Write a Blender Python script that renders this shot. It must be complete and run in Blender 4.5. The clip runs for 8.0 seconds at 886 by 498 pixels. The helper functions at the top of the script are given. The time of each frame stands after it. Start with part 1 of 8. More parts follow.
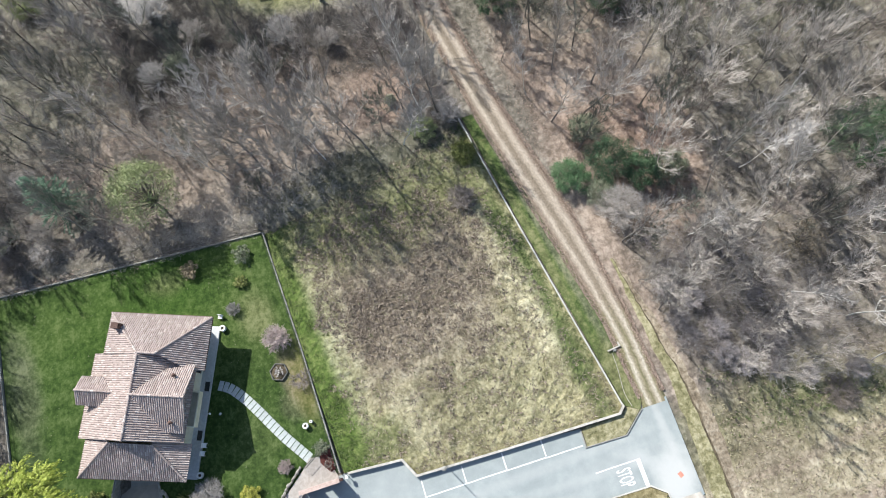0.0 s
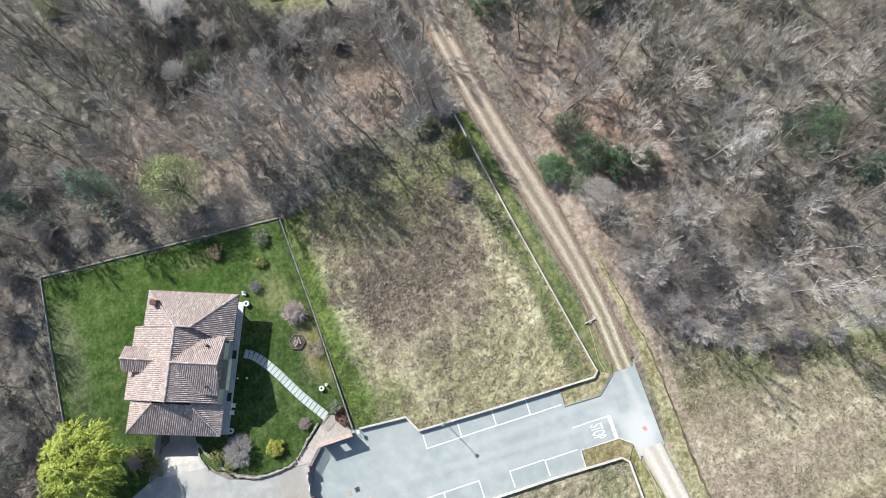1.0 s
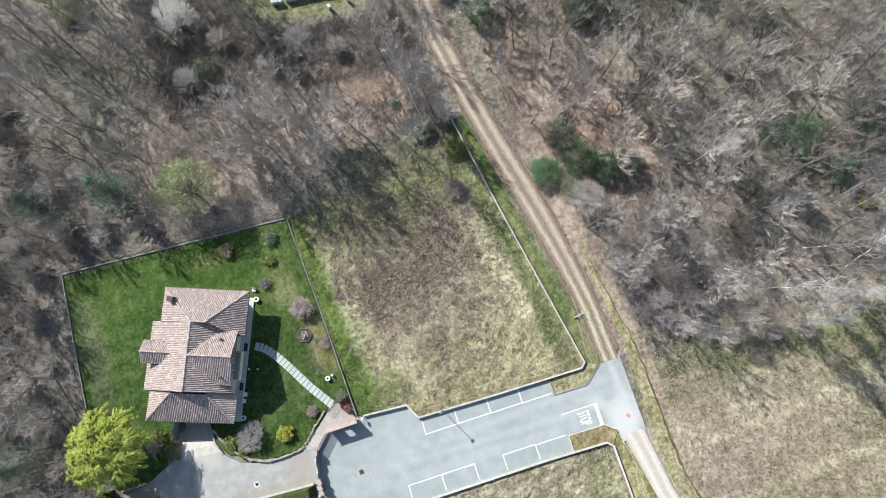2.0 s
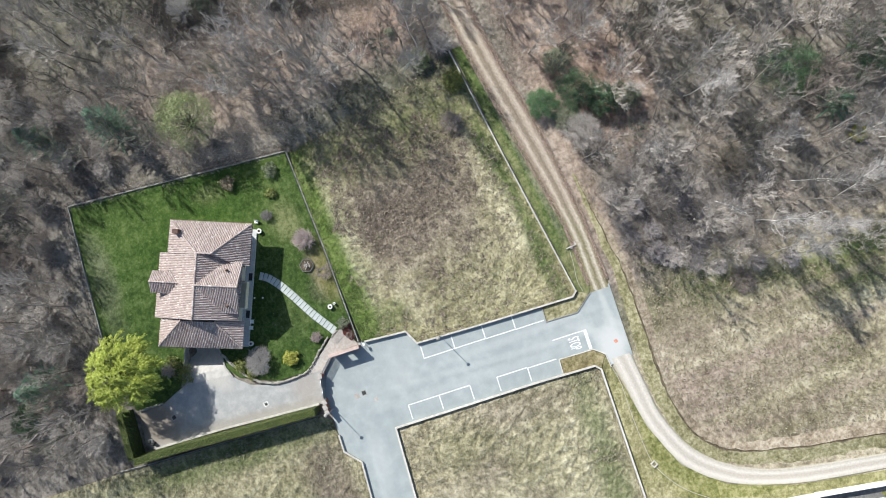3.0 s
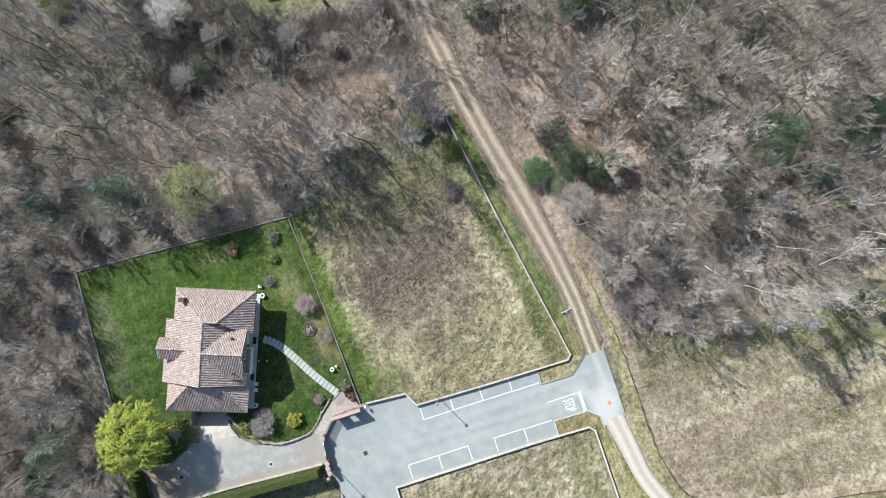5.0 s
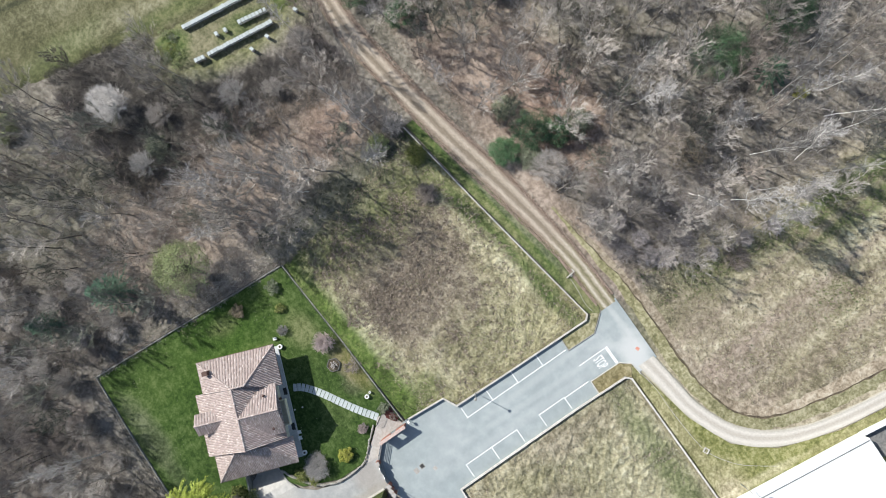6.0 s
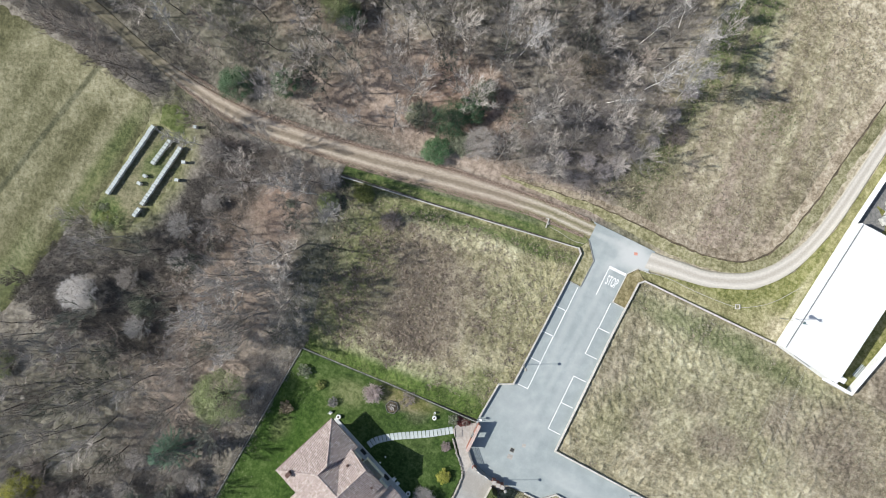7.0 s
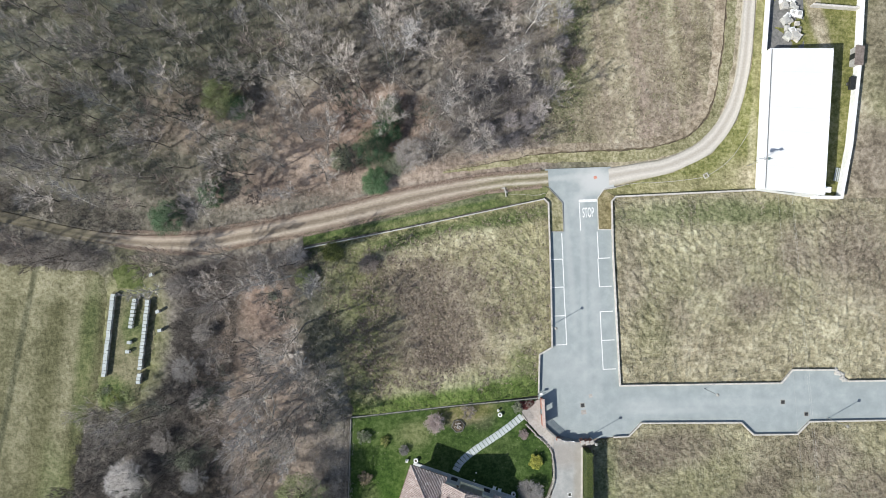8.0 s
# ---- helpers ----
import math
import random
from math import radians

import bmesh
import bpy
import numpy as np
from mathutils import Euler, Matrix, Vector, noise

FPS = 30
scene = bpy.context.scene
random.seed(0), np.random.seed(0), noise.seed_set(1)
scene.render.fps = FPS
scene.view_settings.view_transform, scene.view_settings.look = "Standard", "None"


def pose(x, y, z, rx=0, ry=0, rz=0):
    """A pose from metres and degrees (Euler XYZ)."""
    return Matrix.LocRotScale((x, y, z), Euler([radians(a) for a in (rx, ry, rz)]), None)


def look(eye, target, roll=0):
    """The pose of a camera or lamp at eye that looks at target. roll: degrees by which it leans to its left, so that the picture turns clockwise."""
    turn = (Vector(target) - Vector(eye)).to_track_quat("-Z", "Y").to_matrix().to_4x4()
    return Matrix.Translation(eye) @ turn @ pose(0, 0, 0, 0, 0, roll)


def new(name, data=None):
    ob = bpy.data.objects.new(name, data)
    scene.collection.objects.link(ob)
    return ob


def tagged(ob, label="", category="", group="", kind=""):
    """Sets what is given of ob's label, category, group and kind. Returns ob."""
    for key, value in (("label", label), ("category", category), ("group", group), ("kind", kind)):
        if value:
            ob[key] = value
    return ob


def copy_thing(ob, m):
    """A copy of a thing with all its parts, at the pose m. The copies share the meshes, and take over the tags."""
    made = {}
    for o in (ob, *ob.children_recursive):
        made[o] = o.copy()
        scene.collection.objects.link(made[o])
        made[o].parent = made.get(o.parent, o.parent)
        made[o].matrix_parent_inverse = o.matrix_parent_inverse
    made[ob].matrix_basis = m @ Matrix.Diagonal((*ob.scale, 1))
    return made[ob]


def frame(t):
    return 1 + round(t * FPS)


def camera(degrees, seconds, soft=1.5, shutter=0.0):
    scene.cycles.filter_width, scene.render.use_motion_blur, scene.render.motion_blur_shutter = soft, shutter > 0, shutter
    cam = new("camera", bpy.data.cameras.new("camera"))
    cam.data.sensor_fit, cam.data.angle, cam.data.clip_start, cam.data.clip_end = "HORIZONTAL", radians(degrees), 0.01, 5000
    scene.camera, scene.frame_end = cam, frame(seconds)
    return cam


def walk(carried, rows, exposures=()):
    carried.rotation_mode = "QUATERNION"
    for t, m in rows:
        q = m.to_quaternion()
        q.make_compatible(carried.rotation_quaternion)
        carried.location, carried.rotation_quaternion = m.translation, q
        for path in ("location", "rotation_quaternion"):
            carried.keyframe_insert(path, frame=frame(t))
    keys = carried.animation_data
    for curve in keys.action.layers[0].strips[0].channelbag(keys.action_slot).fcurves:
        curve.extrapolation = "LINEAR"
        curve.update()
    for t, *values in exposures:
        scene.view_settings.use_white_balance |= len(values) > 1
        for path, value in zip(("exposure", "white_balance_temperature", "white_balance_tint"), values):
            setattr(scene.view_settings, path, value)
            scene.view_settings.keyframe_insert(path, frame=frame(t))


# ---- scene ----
cam = camera(69.5, 8.0, 0.97)
PATH = [
    (0.0, -5.07, -1.28, 81.29, 15.96, 3.48, 72.31),
    (0.5, -5.40, -1.61, 86.89, 14.16, 2.93, 72.14),
    (1.0, -5.55, -1.37, 92.57, 12.43, 2.76, 72.13),
    (2.3, -6.65, -0.39, 99.62, 9.36, 2.53, 72.02),
    (2.5, -6.67, -0.25, 99.90, 7.29, 2.59, 72.02),
    (3.0, -7.91, 0.32, 101.90, 3.69, 2.58, 72.00),
    (3.5, -10.66, 1.51, 104.76, 2.78, 2.57, 71.96),
    (4.0, -15.26, 2.95, 105.33, 2.79, 2.43, 71.82),
    (4.5, -17.76, 4.04, 105.43, 3.14, 2.49, 71.82),
    (4.7, -18.50, 4.25, 105.44, 2.98, 2.50, 71.82),
    (5.0, -18.80, 4.15, 105.50, 3.02, 2.50, 71.76),
    (5.4, -18.45, 3.75, 105.75, 3.10, 2.48, 69.90),
    (5.6, -18.20, 3.48, 105.93, 3.15, 2.46, 66.40),
    (5.8, -18.03, 3.26, 106.15, 3.17, 2.44, 60.81),
    (6.0, -18.52, 4.37, 107.11, 2.39, 2.88, 54.96),
    (6.5, -19.52, 4.98, 110.61, 1.35, 2.55, 40.53),
    (7.0, -19.22, 4.76, 112.80, 1.31, 2.11, 26.11),
    (7.5, -18.96, 3.33, 113.78, 2.07, 1.50, 11.78),
    (8.0, -19.45, 3.73, 114.20, 1.96, 0.96, -2.51),
]
walk(cam, [(t, pose(x, y, z, rx, ry, rz)) for t, x, y, z, rx, ry, rz in PATH],
     [(0.0, 0.78), (2.5, 0.66), (3.5, 0.61), (4.5, 0.63), (6.0, 0.56), (6.5, 0.47), (7.0, 0.44), (8.0, 0.38)])

# ---- light ----
SUN_TO = Vector((0.891, 0.454, 0.0))          # the way the shadows fall
SUN_UP = radians(42)
world = bpy.data.worlds.new("sky")
scene.world = world
world.use_nodes = True
wn = world.node_tree
sky = wn.nodes.new("ShaderNodeTexSky")
sky.sky_type = "NISHITA"
sky.sun_disc = False
sky.sun_elevation = SUN_UP
sky.sun_rotation = math.atan2(-SUN_TO.x, -SUN_TO.y)
wn.links.new(sky.outputs[0], wn.nodes["Background"].inputs[0])
wn.nodes["Background"].inputs[1].default_value = 0.10
sun = new("sun", bpy.data.lights.new("sun", "SUN"))
sun.data.energy, sun.data.angle, sun.data.color = 4.45, radians(0.6), (1.0, 0.985, 0.935)
sun.matrix_world = look((0, 0, 0), Vector((SUN_TO.x * math.cos(SUN_UP), SUN_TO.y * math.cos(SUN_UP), -math.sin(SUN_UP))))


# ---- materials ----
class Nodes:
    """Short hand for one material's node tree."""

    def __init__(self, name):
        self.m = bpy.data.materials.new(name)
        self.m.use_nodes = True
        self.t = self.m.node_tree
        self.b = self.t.nodes["Principled BSDF"]

    def put(self, node, socket, value):
        if isinstance(value, bpy.types.NodeSocket):
            self.t.links.new(value, node.inputs[socket])
        elif isinstance(value, tuple) and len(value) == 3 and node.inputs[socket].type == "RGBA":
            node.inputs[socket].default_value = (*value, 1)
        else:
            node.inputs[socket].default_value = value

    def world(self):
        return self.t.nodes.new("ShaderNodeNewGeometry").outputs["Position"]

    def local(self):
        return self.t.nodes.new("ShaderNodeTexCoord").outputs["Object"]

    def noise(self, where, scale, detail=3.0, rough=0.55):
        n = self.t.nodes.new("ShaderNodeTexNoise")
        self.put(n, "Vector", where)
        n.inputs["Scale"].default_value, n.inputs["Detail"].default_value, n.inputs["Roughness"].default_value = scale, detail, rough
        return n.outputs["Fac"]

    def cells(self, where, scale):
        n = self.t.nodes.new("ShaderNodeTexVoronoi")
        self.put(n, "Vector", where)
        n.inputs["Scale"].default_value = scale
        return n.outputs["Color"]

    def math(self, op, a, b=0.0, clamp=False):
        n = self.t.nodes.new("ShaderNodeMath")
        n.operation, n.use_clamp = op, clamp
        self.put(n, 0, a)
        self.put(n, 1, b)
        return n.outputs[0]

    def ramp(self, fac, *stops):
        n = self.t.nodes.new("ShaderNodeValToRGB")
        self.put(n, 0, fac)
        e = n.color_ramp.elements
        while len(e) < len(stops):
            e.new(0.5)
        for el, (at, c) in zip(e, stops):
            el.position, el.color = at, (*c, 1) if isinstance(c, tuple) else (c, c, c, 1)
        return n.outputs[0]

    def step(self, fac, lo, hi):
        n = self.t.nodes.new("ShaderNodeMapRange")
        n.interpolation_type = "SMOOTHSTEP"
        self.put(n, 0, fac)
        n.inputs[1].default_value, n.inputs[2].default_value = lo, hi
        return n.outputs[0]

    def mix(self, fac, a, b):
        n = self.t.nodes.new("ShaderNodeMix")
        n.data_type = "RGBA"
        self.put(n, 0, fac)
        self.put(n, 6, a)
        self.put(n, 7, b)
        return n.outputs[2]

    def mul(self, a, b, fac=1.0):
        n = self.t.nodes.new("ShaderNodeMix")
        n.data_type, n.blend_type = "RGBA", "MULTIPLY"
        self.put(n, 0, fac)
        self.put(n, 6, a)
        self.put(n, 7, b)
        return n.outputs[2]

    def axes(self, where):
        n = self.t.nodes.new("ShaderNodeSeparateXYZ")
        self.put(n, 0, where)
        return n.outputs

    def random(self):
        return self.t.nodes.new("ShaderNodeObjectInfo").outputs["Random"]

    def island(self):
        return self.t.nodes.new("ShaderNodeNewGeometry").outputs["Random Per Island"]

    def patch(self, where, cx, cy, rx, ry, turn=0.0, rag=0.5, soft=0.35, scale=0.25):
        """A ragged oval: 1 inside, 0 outside."""
        n = self.t.nodes.new("ShaderNodeMapping")
        n.vector_type = "TEXTURE"
        self.put(n, 0, where)
        n.inputs[1].default_value = (cx, cy, 0)
        n.inputs[2].default_value = (0, 0, radians(turn))
        n.inputs[3].default_value = (rx, ry, 1e4)
        d = self.t.nodes.new("ShaderNodeVectorMath")
        d.operation = "LENGTH"
        self.put(d, 0, n.outputs[0])
        wob = self.math("MULTIPLY", self.math("SUBTRACT", self.noise(where, scale, 6.0, 0.65), 0.5), 2.0 * rag)
        return self.math("SUBTRACT", 1.0, self.step(self.math("ADD", d.outputs["Value"], wob), 1 - soft, 1 + soft))

    def bump(self, height, strength=0.5, distance=0.05):
        n = self.t.nodes.new("ShaderNodeBump")
        n.inputs["Strength"].default_value, n.inputs["Distance"].default_value = strength, distance
        self.put(n, "Height", height)
        self.put(self.b, "Normal", n.outputs[0])

    def done(self, colour, rough=0.8, metal=0.0, spec=0.3):
        self.put(self.b, "Base Color", colour)
        self.put(self.b, "Roughness", rough)
        self.b.inputs["Metallic"].default_value = metal
        self.b.inputs["Specular IOR Level"].default_value = spec
        return self.m


def plain(name, c1, c2, scale=6.0, rough=0.7, metal=0.0, bump=0.3, spread=0.25, spec=0.3):
    """Two colours over a coarse and a fine noise, with a little relief and a change of tone from thing to thing."""
    n = Nodes(name)
    p = n.local()
    fine, coarse = n.noise(p, scale, 4.0), n.noise(p, scale * 0.13, 3.0)
    c = n.mix(n.step(n.math("ADD", n.math("MULTIPLY", fine, 0.6), n.math("MULTIPLY", coarse, 0.4)), 0.35, 0.65), c1, c2)
    v = n.math("ADD", 1 - spread / 2, n.math("MULTIPLY", n.random(), spread))
    c = n.mul(c, n.ramp(v, (0, 0.0), (1, 1.0)))
    if bump:
        n.bump(fine, bump, 0.03)
    return n.done(c, rough, metal, spec)


def twigs(name, c1, c2, pale=0.0):
    """Bark: tone changes from branch to branch and from tree to tree."""
    n = Nodes(name)
    c = n.mix(n.island(), c1, c2)
    v = n.math("ADD", 0.58, n.math("MULTIPLY", n.random(), 0.85))
    k = n.t.nodes.new("ShaderNodeCombineColor")
    for i in range(3):
        n.put(k, i, v)
    return n.done(n.mul(c, k.outputs[0]), 0.85, 0.0, 0.15)


def leafy(name, c1, c2, c3):
    n = Nodes(name)
    c = n.ramp(n.island(), (0.0, c1), (0.55, c2), (1.0, c3))
    n.b.inputs["Subsurface Weight"].default_value = 0.0
    return n.done(c, 0.6, 0.0, 0.25)


def grassy(name, tones, scale=2.2, patches=(), relief=0.6):
    """Ground cover: tones of three over blade-sized and metre-sized noise; ragged patches of other tones lie over them."""
    n = Nodes(name)
    p = n.world()
    fine, mid, big = n.noise(p, scale * 0.85, 6.0, 0.74), n.noise(p, scale * 0.3, 4.0, 0.6), n.noise(p, scale * 0.05, 3.0)
    mixd = n.math("ADD", n.math("ADD", n.math("MULTIPLY", fine, 0.48), n.math("MULTIPLY", mid, 0.3)), n.math("MULTIPLY", big, 0.22))
    c = n.ramp(mixd, (0.415, tones[0]), (0.5, tones[1]), (0.585, tones[2]))
    for (cx, cy, rx, ry, turn, rag, soft, strength), t in patches:
        c2 = n.ramp(mixd, (0.415, t[0]), (0.5, t[1]), (0.585, t[2]))
        mask = n.patch(p, cx, cy, rx, ry, turn, rag, soft)
        c = n.mix(n.math("MULTIPLY", mask, strength), c, c2)
    n.bump(n.math("ADD", fine, n.math("MULTIPLY", mid, 1.5)), relief, 0.32 if relief < 0.9 else 0.45)
    return n.done(c, 0.95, 0.0, 0.08)


STRAW = ((0.15, 0.135, 0.072), (0.29, 0.262, 0.148), (0.46, 0.42, 0.265))
PALE = ((0.27, 0.248, 0.148), (0.45, 0.415, 0.275), (0.63, 0.595, 0.43))
BROWN = ((0.10, 0.082, 0.062), (0.205, 0.17, 0.13), (0.32, 0.275, 0.215))
OLIVE = ((0.085, 0.092, 0.042), (0.165, 0.17, 0.08), (0.27, 0.265, 0.145))
GREEN = ((0.042, 0.068, 0.022), (0.085, 0.12, 0.04), (0.16, 0.18, 0.07))
LAWN = ((0.022, 0.043, 0.012), (0.042, 0.074, 0.019), (0.085, 0.122, 0.041))
LITTER = ((0.092, 0.082, 0.068), (0.18, 0.161, 0.134), (0.30, 0.272, 0.23))
LUSH = ((0.05, 0.082, 0.02), (0.095, 0.145, 0.036), (0.17, 0.21, 0.07))
TAN = ((0.18, 0.153, 0.103), (0.36, 0.312, 0.222), (0.56, 0.50, 0.38))
# floor under brambles; also darkens the southern wood's floor as painted shade
BRAMBLE_SHADE = ((0.074, 0.067, 0.058), (0.14, 0.127, 0.112), (0.235, 0.215, 0.19))
LEAF = ((0.15, 0.12, 0.095), (0.28, 0.222, 0.178), (0.42, 0.345, 0.285))
ROSY = ((0.17, 0.122, 0.093), (0.32, 0.228, 0.178), (0.46, 0.35, 0.285))
# moss tone; also paints tree shade on the left plot's western end
MOSS_SHADE = ((0.05, 0.055, 0.036), (0.105, 0.105, 0.073), (0.19, 0.185, 0.138))

m_ground = grassy("woodland_floor", LITTER, 1.8, [
    ((-58, -55, 30, 22, 0, 0.7, 0.6, 0.6), MOSS_SHADE), ((-48, -66, 18, 14, 0, 0.5, 0.5, 0.9), BRAMBLE_SHADE), ((-80, 52, 36, 34, 0, 0.5, 0.5, 0.95), MOSS_SHADE),
    # the oval at (-20, -78) paints the southern wood's shade into the floor
    ((-80, -28, 11, 11, 0, 0.4, 0.4, 1.0), BRAMBLE_SHADE), ((-66, -6, 6, 16, -12, 0.5, 0.4, 1.0), BRAMBLE_SHADE), ((-68, -24, 9, 9, 0, 0.5, 0.4, 0.9), BRAMBLE_SHADE), ((-92, 9.8, 22, 2.2, -9, 0.6, 0.5, 0.9), BRAMBLE_SHADE), ((-52, -24, 8, 24, 5, 0.7, 0.7, 0.6), LEAF), ((-20, -78, 46, 17, 0, 0.5, 0.5, 0.8), BRAMBLE_SHADE), ((-53.4, -1.7, 5.2, 6.4, 10, 0.55, 0.4, 1.0), LEAF), ((-43, -8, 4, 14, 10, 0.7, 0.6, 0.9), MOSS_SHADE), ((-79, -6, 7, 15, -8, 0.4, 0.4, 1.0), OLIVE), ((-36, 29, 13, 8, 10, 0.6, 0.5, 1.0), ROSY), ((-45.5, 23.6, 6.5, 3.4, 12, 0.7, 0.5, 0.9), ROSY), ((-51.5, 20.2, 4, 2.4, 12, 0.7, 0.5, 0.7), ROSY), ((-53.6, -0.4, 3.8, 5.4, 10, 0.6, 0.5, 0.75), ROSY), ((-11, 33, 10, 9, 20, 0.6, 0.5, 0.3), BRAMBLE_SHADE), ((-52, -47, 10, 13, 0, 0.6, 0.5, 0.7), BRAMBLE_SHADE), ((-48, 30, 9, 8, 0, 0.7, 0.6, 0.7), LEAF), ((-52, 22, 11, 4, 10, 0.6, 0.5, 0.8), LEAF),
    ((-57, -16, 9, 12, 0, 0.6, 0.5, 0.8), LEAF), ((-55, -36, 9, 9, 0, 0.6, 0.5, 0.8), LEAF), ((-66, 34, 12, 6, 0, 0.6, 0.5, 0.6), LEAF),
    ((-19, 22.2, 24, 2.2, 5, 0.3, 0.5, 0.9), LEAF),
    ((45, 60, 46, 62, 0, 0.10, 0.06, 1.0), TAN), ((16, 40, 16, 22, 12, 0.25, 0.25, 1.0), TAN), ((60, 10, 50, 50, 0, 0.1, 0.05, 1.0), TAN), ((20, 55, 9, 20, 5, 0.8, 0.7, 0.3), STRAW), ((12, 33, 7, 4, 20, 0.7, 0.7, 0.5), STRAW),
    ((22, 45, 5, 16, 8, 0.8, 0.8, 0.2), OLIVE), ((8, 34, 4, 13, 10, 0.9, 0.8, 0.4), PALE), ((17, 42, 5, 14, 5, 0.9, 0.7, 0.3), BROWN), ((25.5, 48, 2.5, 14, 8, 0.8, 0.7, 0.2), OLIVE), ((12, 27.5, 13, 2.4, 8, 0.8, 0.7, 0.45), LEAF), ((5, 36, 4, 5, 0, 0.9, 0.7, 0.5), BROWN), ((13, 50, 4, 9, 0, 0.7, 0.6, 0.6), BROWN),
    # the green oval at (7, 63) is tree shade painted onto the meadow
    ((3, 31, 4, 10, 15, 0.7, 0.7, 0.8), OLIVE), ((4.5, 44, 3.5, 18, -6, 0.8, 0.7, 0.6), GREEN), ((7, 63, 5, 15, 0, 0.5, 0.5, 0.85), GREEN), ((6.5, 46, 3, 16, -4, 0.8, 0.7, 0.5), OLIVE), ((10.5, 46, 3.5, 20, -3, 1.0, 0.8, 0.3), OLIVE),
    ((9.5, 37, 2.6, 9, 12, 1.0, 0.7, 0.85), PALE), ((13.5, 56, 3, 12, 0, 1.0, 0.7, 0.7), PALE), ((17.5, 50, 3.2, 18, 2, 0.9, 0.8, 0.15), OLIVE), ((24, 40, 3, 12, 10, 0.9, 0.8, 0.2), STRAW), ((18, 33, 5, 4, 20, 0.9, 0.7, 0.6), BROWN), ((20, 42, 9, 18, 10, 1.0, 0.9, 0.35), BROWN),
    ((6, 30, 9, 3.5, 15, 0.6, 0.6, 0.6), BROWN), ((21, 29, 7, 2.5, 25, 0.6, 0.6, 0.5), LEAF),
    ((68, 50, 14, 46, 0, 0.15, 0.2, 0.75), OLIVE),
    ((8.5, 44, 0.7, 26, 4, 0.6, 0.7, 0.5), LEAF), ((12.5, 45, 0.8, 24, 4, 0.6, 0.7, 0.5), PALE), ((15.2, 44, 0.9, 26, 4, 0.7, 0.7, 0.55), LEAF), ((19.0, 46, 0.8, 25, 4, 0.6, 0.7, 0.45), BROWN), ((21.5, 48, 0.7, 24, 4, 0.6, 0.7, 0.4), PALE), ((24.4, 47, 1.0, 24, 5, 0.7, 0.7, 0.5), LEAF), ((28, 48, 0.8, 20, 6, 0.7, 0.7, 0.5), BROWN), ((11, 38, 9, 12, 0, 0.9, 0.8, 0.3), LEAF), ((60, 42, 5, 10, 0, 0.8, 0.6, 0.6), BROWN), ((58, 20, 7, 7, 0, 0.7, 0.5, 0.9), BROWN)])
m_meadow = grassy("mown_meadow", ((0.064, 0.063, 0.034), (0.108, 0.106, 0.056), (0.168, 0.158, 0.093)), 2.0, [((-97, -5, 2.6, 30, -9, 0.6, 0.8, 0.22), PALE), ((-104, -12, 1.8, 40, -9, 0.6, 0.8, 0.2), PALE), ((-90, -14, 1.5, 22, -9, 0.6, 0.8, 0.25), PALE), ((-86, -8, 1.6, 14, -9, 0.6, 0.7, 0.5), GREEN), ((-92, -33, 3, 8, 0, 0.7, 0.7, 0.4), GREEN),
    ((-110, -8, 3, 30, -9, 0.6, 0.7, 0.25), PALE), ((-94, 5, 12, 3, -5, 0.6, 0.6, 0.25), PALE), ((-98.8, -9.5, 0.55, 60, -12.9, 0.25, 0.6, 0.7), ((0.036, 0.04, 0.025), (0.066, 0.07, 0.042), (0.12, 0.12, 0.078)))])
# ovals round x = -40 put the trees' shade into the grass colour
m_plot_left = grassy("rough_grass_left", STRAW, 2.4, [
    ((-25.5, -4.5, 13.5, 10.5, 5, 0.3, 0.12, 0.6), BROWN), ((-40, -1, 9, 11, 10, 0.4, 0.4, 0.7), MOSS_SHADE), ((-22, 8.6, 10, 2.6, 9, 0.5, 0.4, 0.7), PALE), ((-30, -15.2, 12, 1.8, 4, 0.6, 0.4, 0.8), PALE),
    ((-27, -5, 14, 12, 0, 0.5, 0.5, 0.85), BROWN), ((-16, -8, 8, 7, 0, 0.7, 0.6, 0.5), BROWN), ((-11, 7, 12, 5.5, 8, 0.8, 0.6, 0.22), PALE), ((-10, 2, 7, 10, 0, 0.9, 0.7, 0.4), OLIVE), ((-9, -4, 6, 12, 0, 0.7, 0.6, 0.15), PALE), ((-12, -2, 8, 9, 0, 0.8, 0.7, 0.4), TAN),
    ((-8, -3, 5, 14, 0, 0.6, 0.5, 0.3), OLIVE), ((-20, 10.8, 22, 1.5, 9, 0.5, 0.6, 0.9), GREEN), ((-39, -5, 8, 14, 8, 0.6, 0.6, 1.0), OLIVE), ((-43, -5, 4, 16, 14, 0.6, 0.7, 0.9), MOSS_SHADE),
    ((-16, -17.8, 19, 3.0, 4, 0.9, 0.6, 0.95), LUSH), ((-8, -14.5, 2.5, 4, 20, 0.9, 0.6, 0.6), LUSH), ((-24, -15.6, 14, 2.2, 4, 0.8, 0.6, 0.55), PALE), ((-35, -16, 5, 4, 0, 0.8, 0.6, 0.7), OLIVE), ((-18, 9.2, 7, 1.6, 8, 0.6, 0.6, 0.8), PALE),
    ((-6, -14, 3, 4, 0, 0.6, 0.6, 0.6), OLIVE), ((-10, -9, 5, 2, 20, 0.8, 0.6, 0.5), PALE), ((-21, -19.2, 20, 1.7, 4, 0.6, 0.5, 0.9), LUSH), ((-11, -17.5, 6, 1.8, 8, 0.9, 0.6, 0.8), LUSH)])
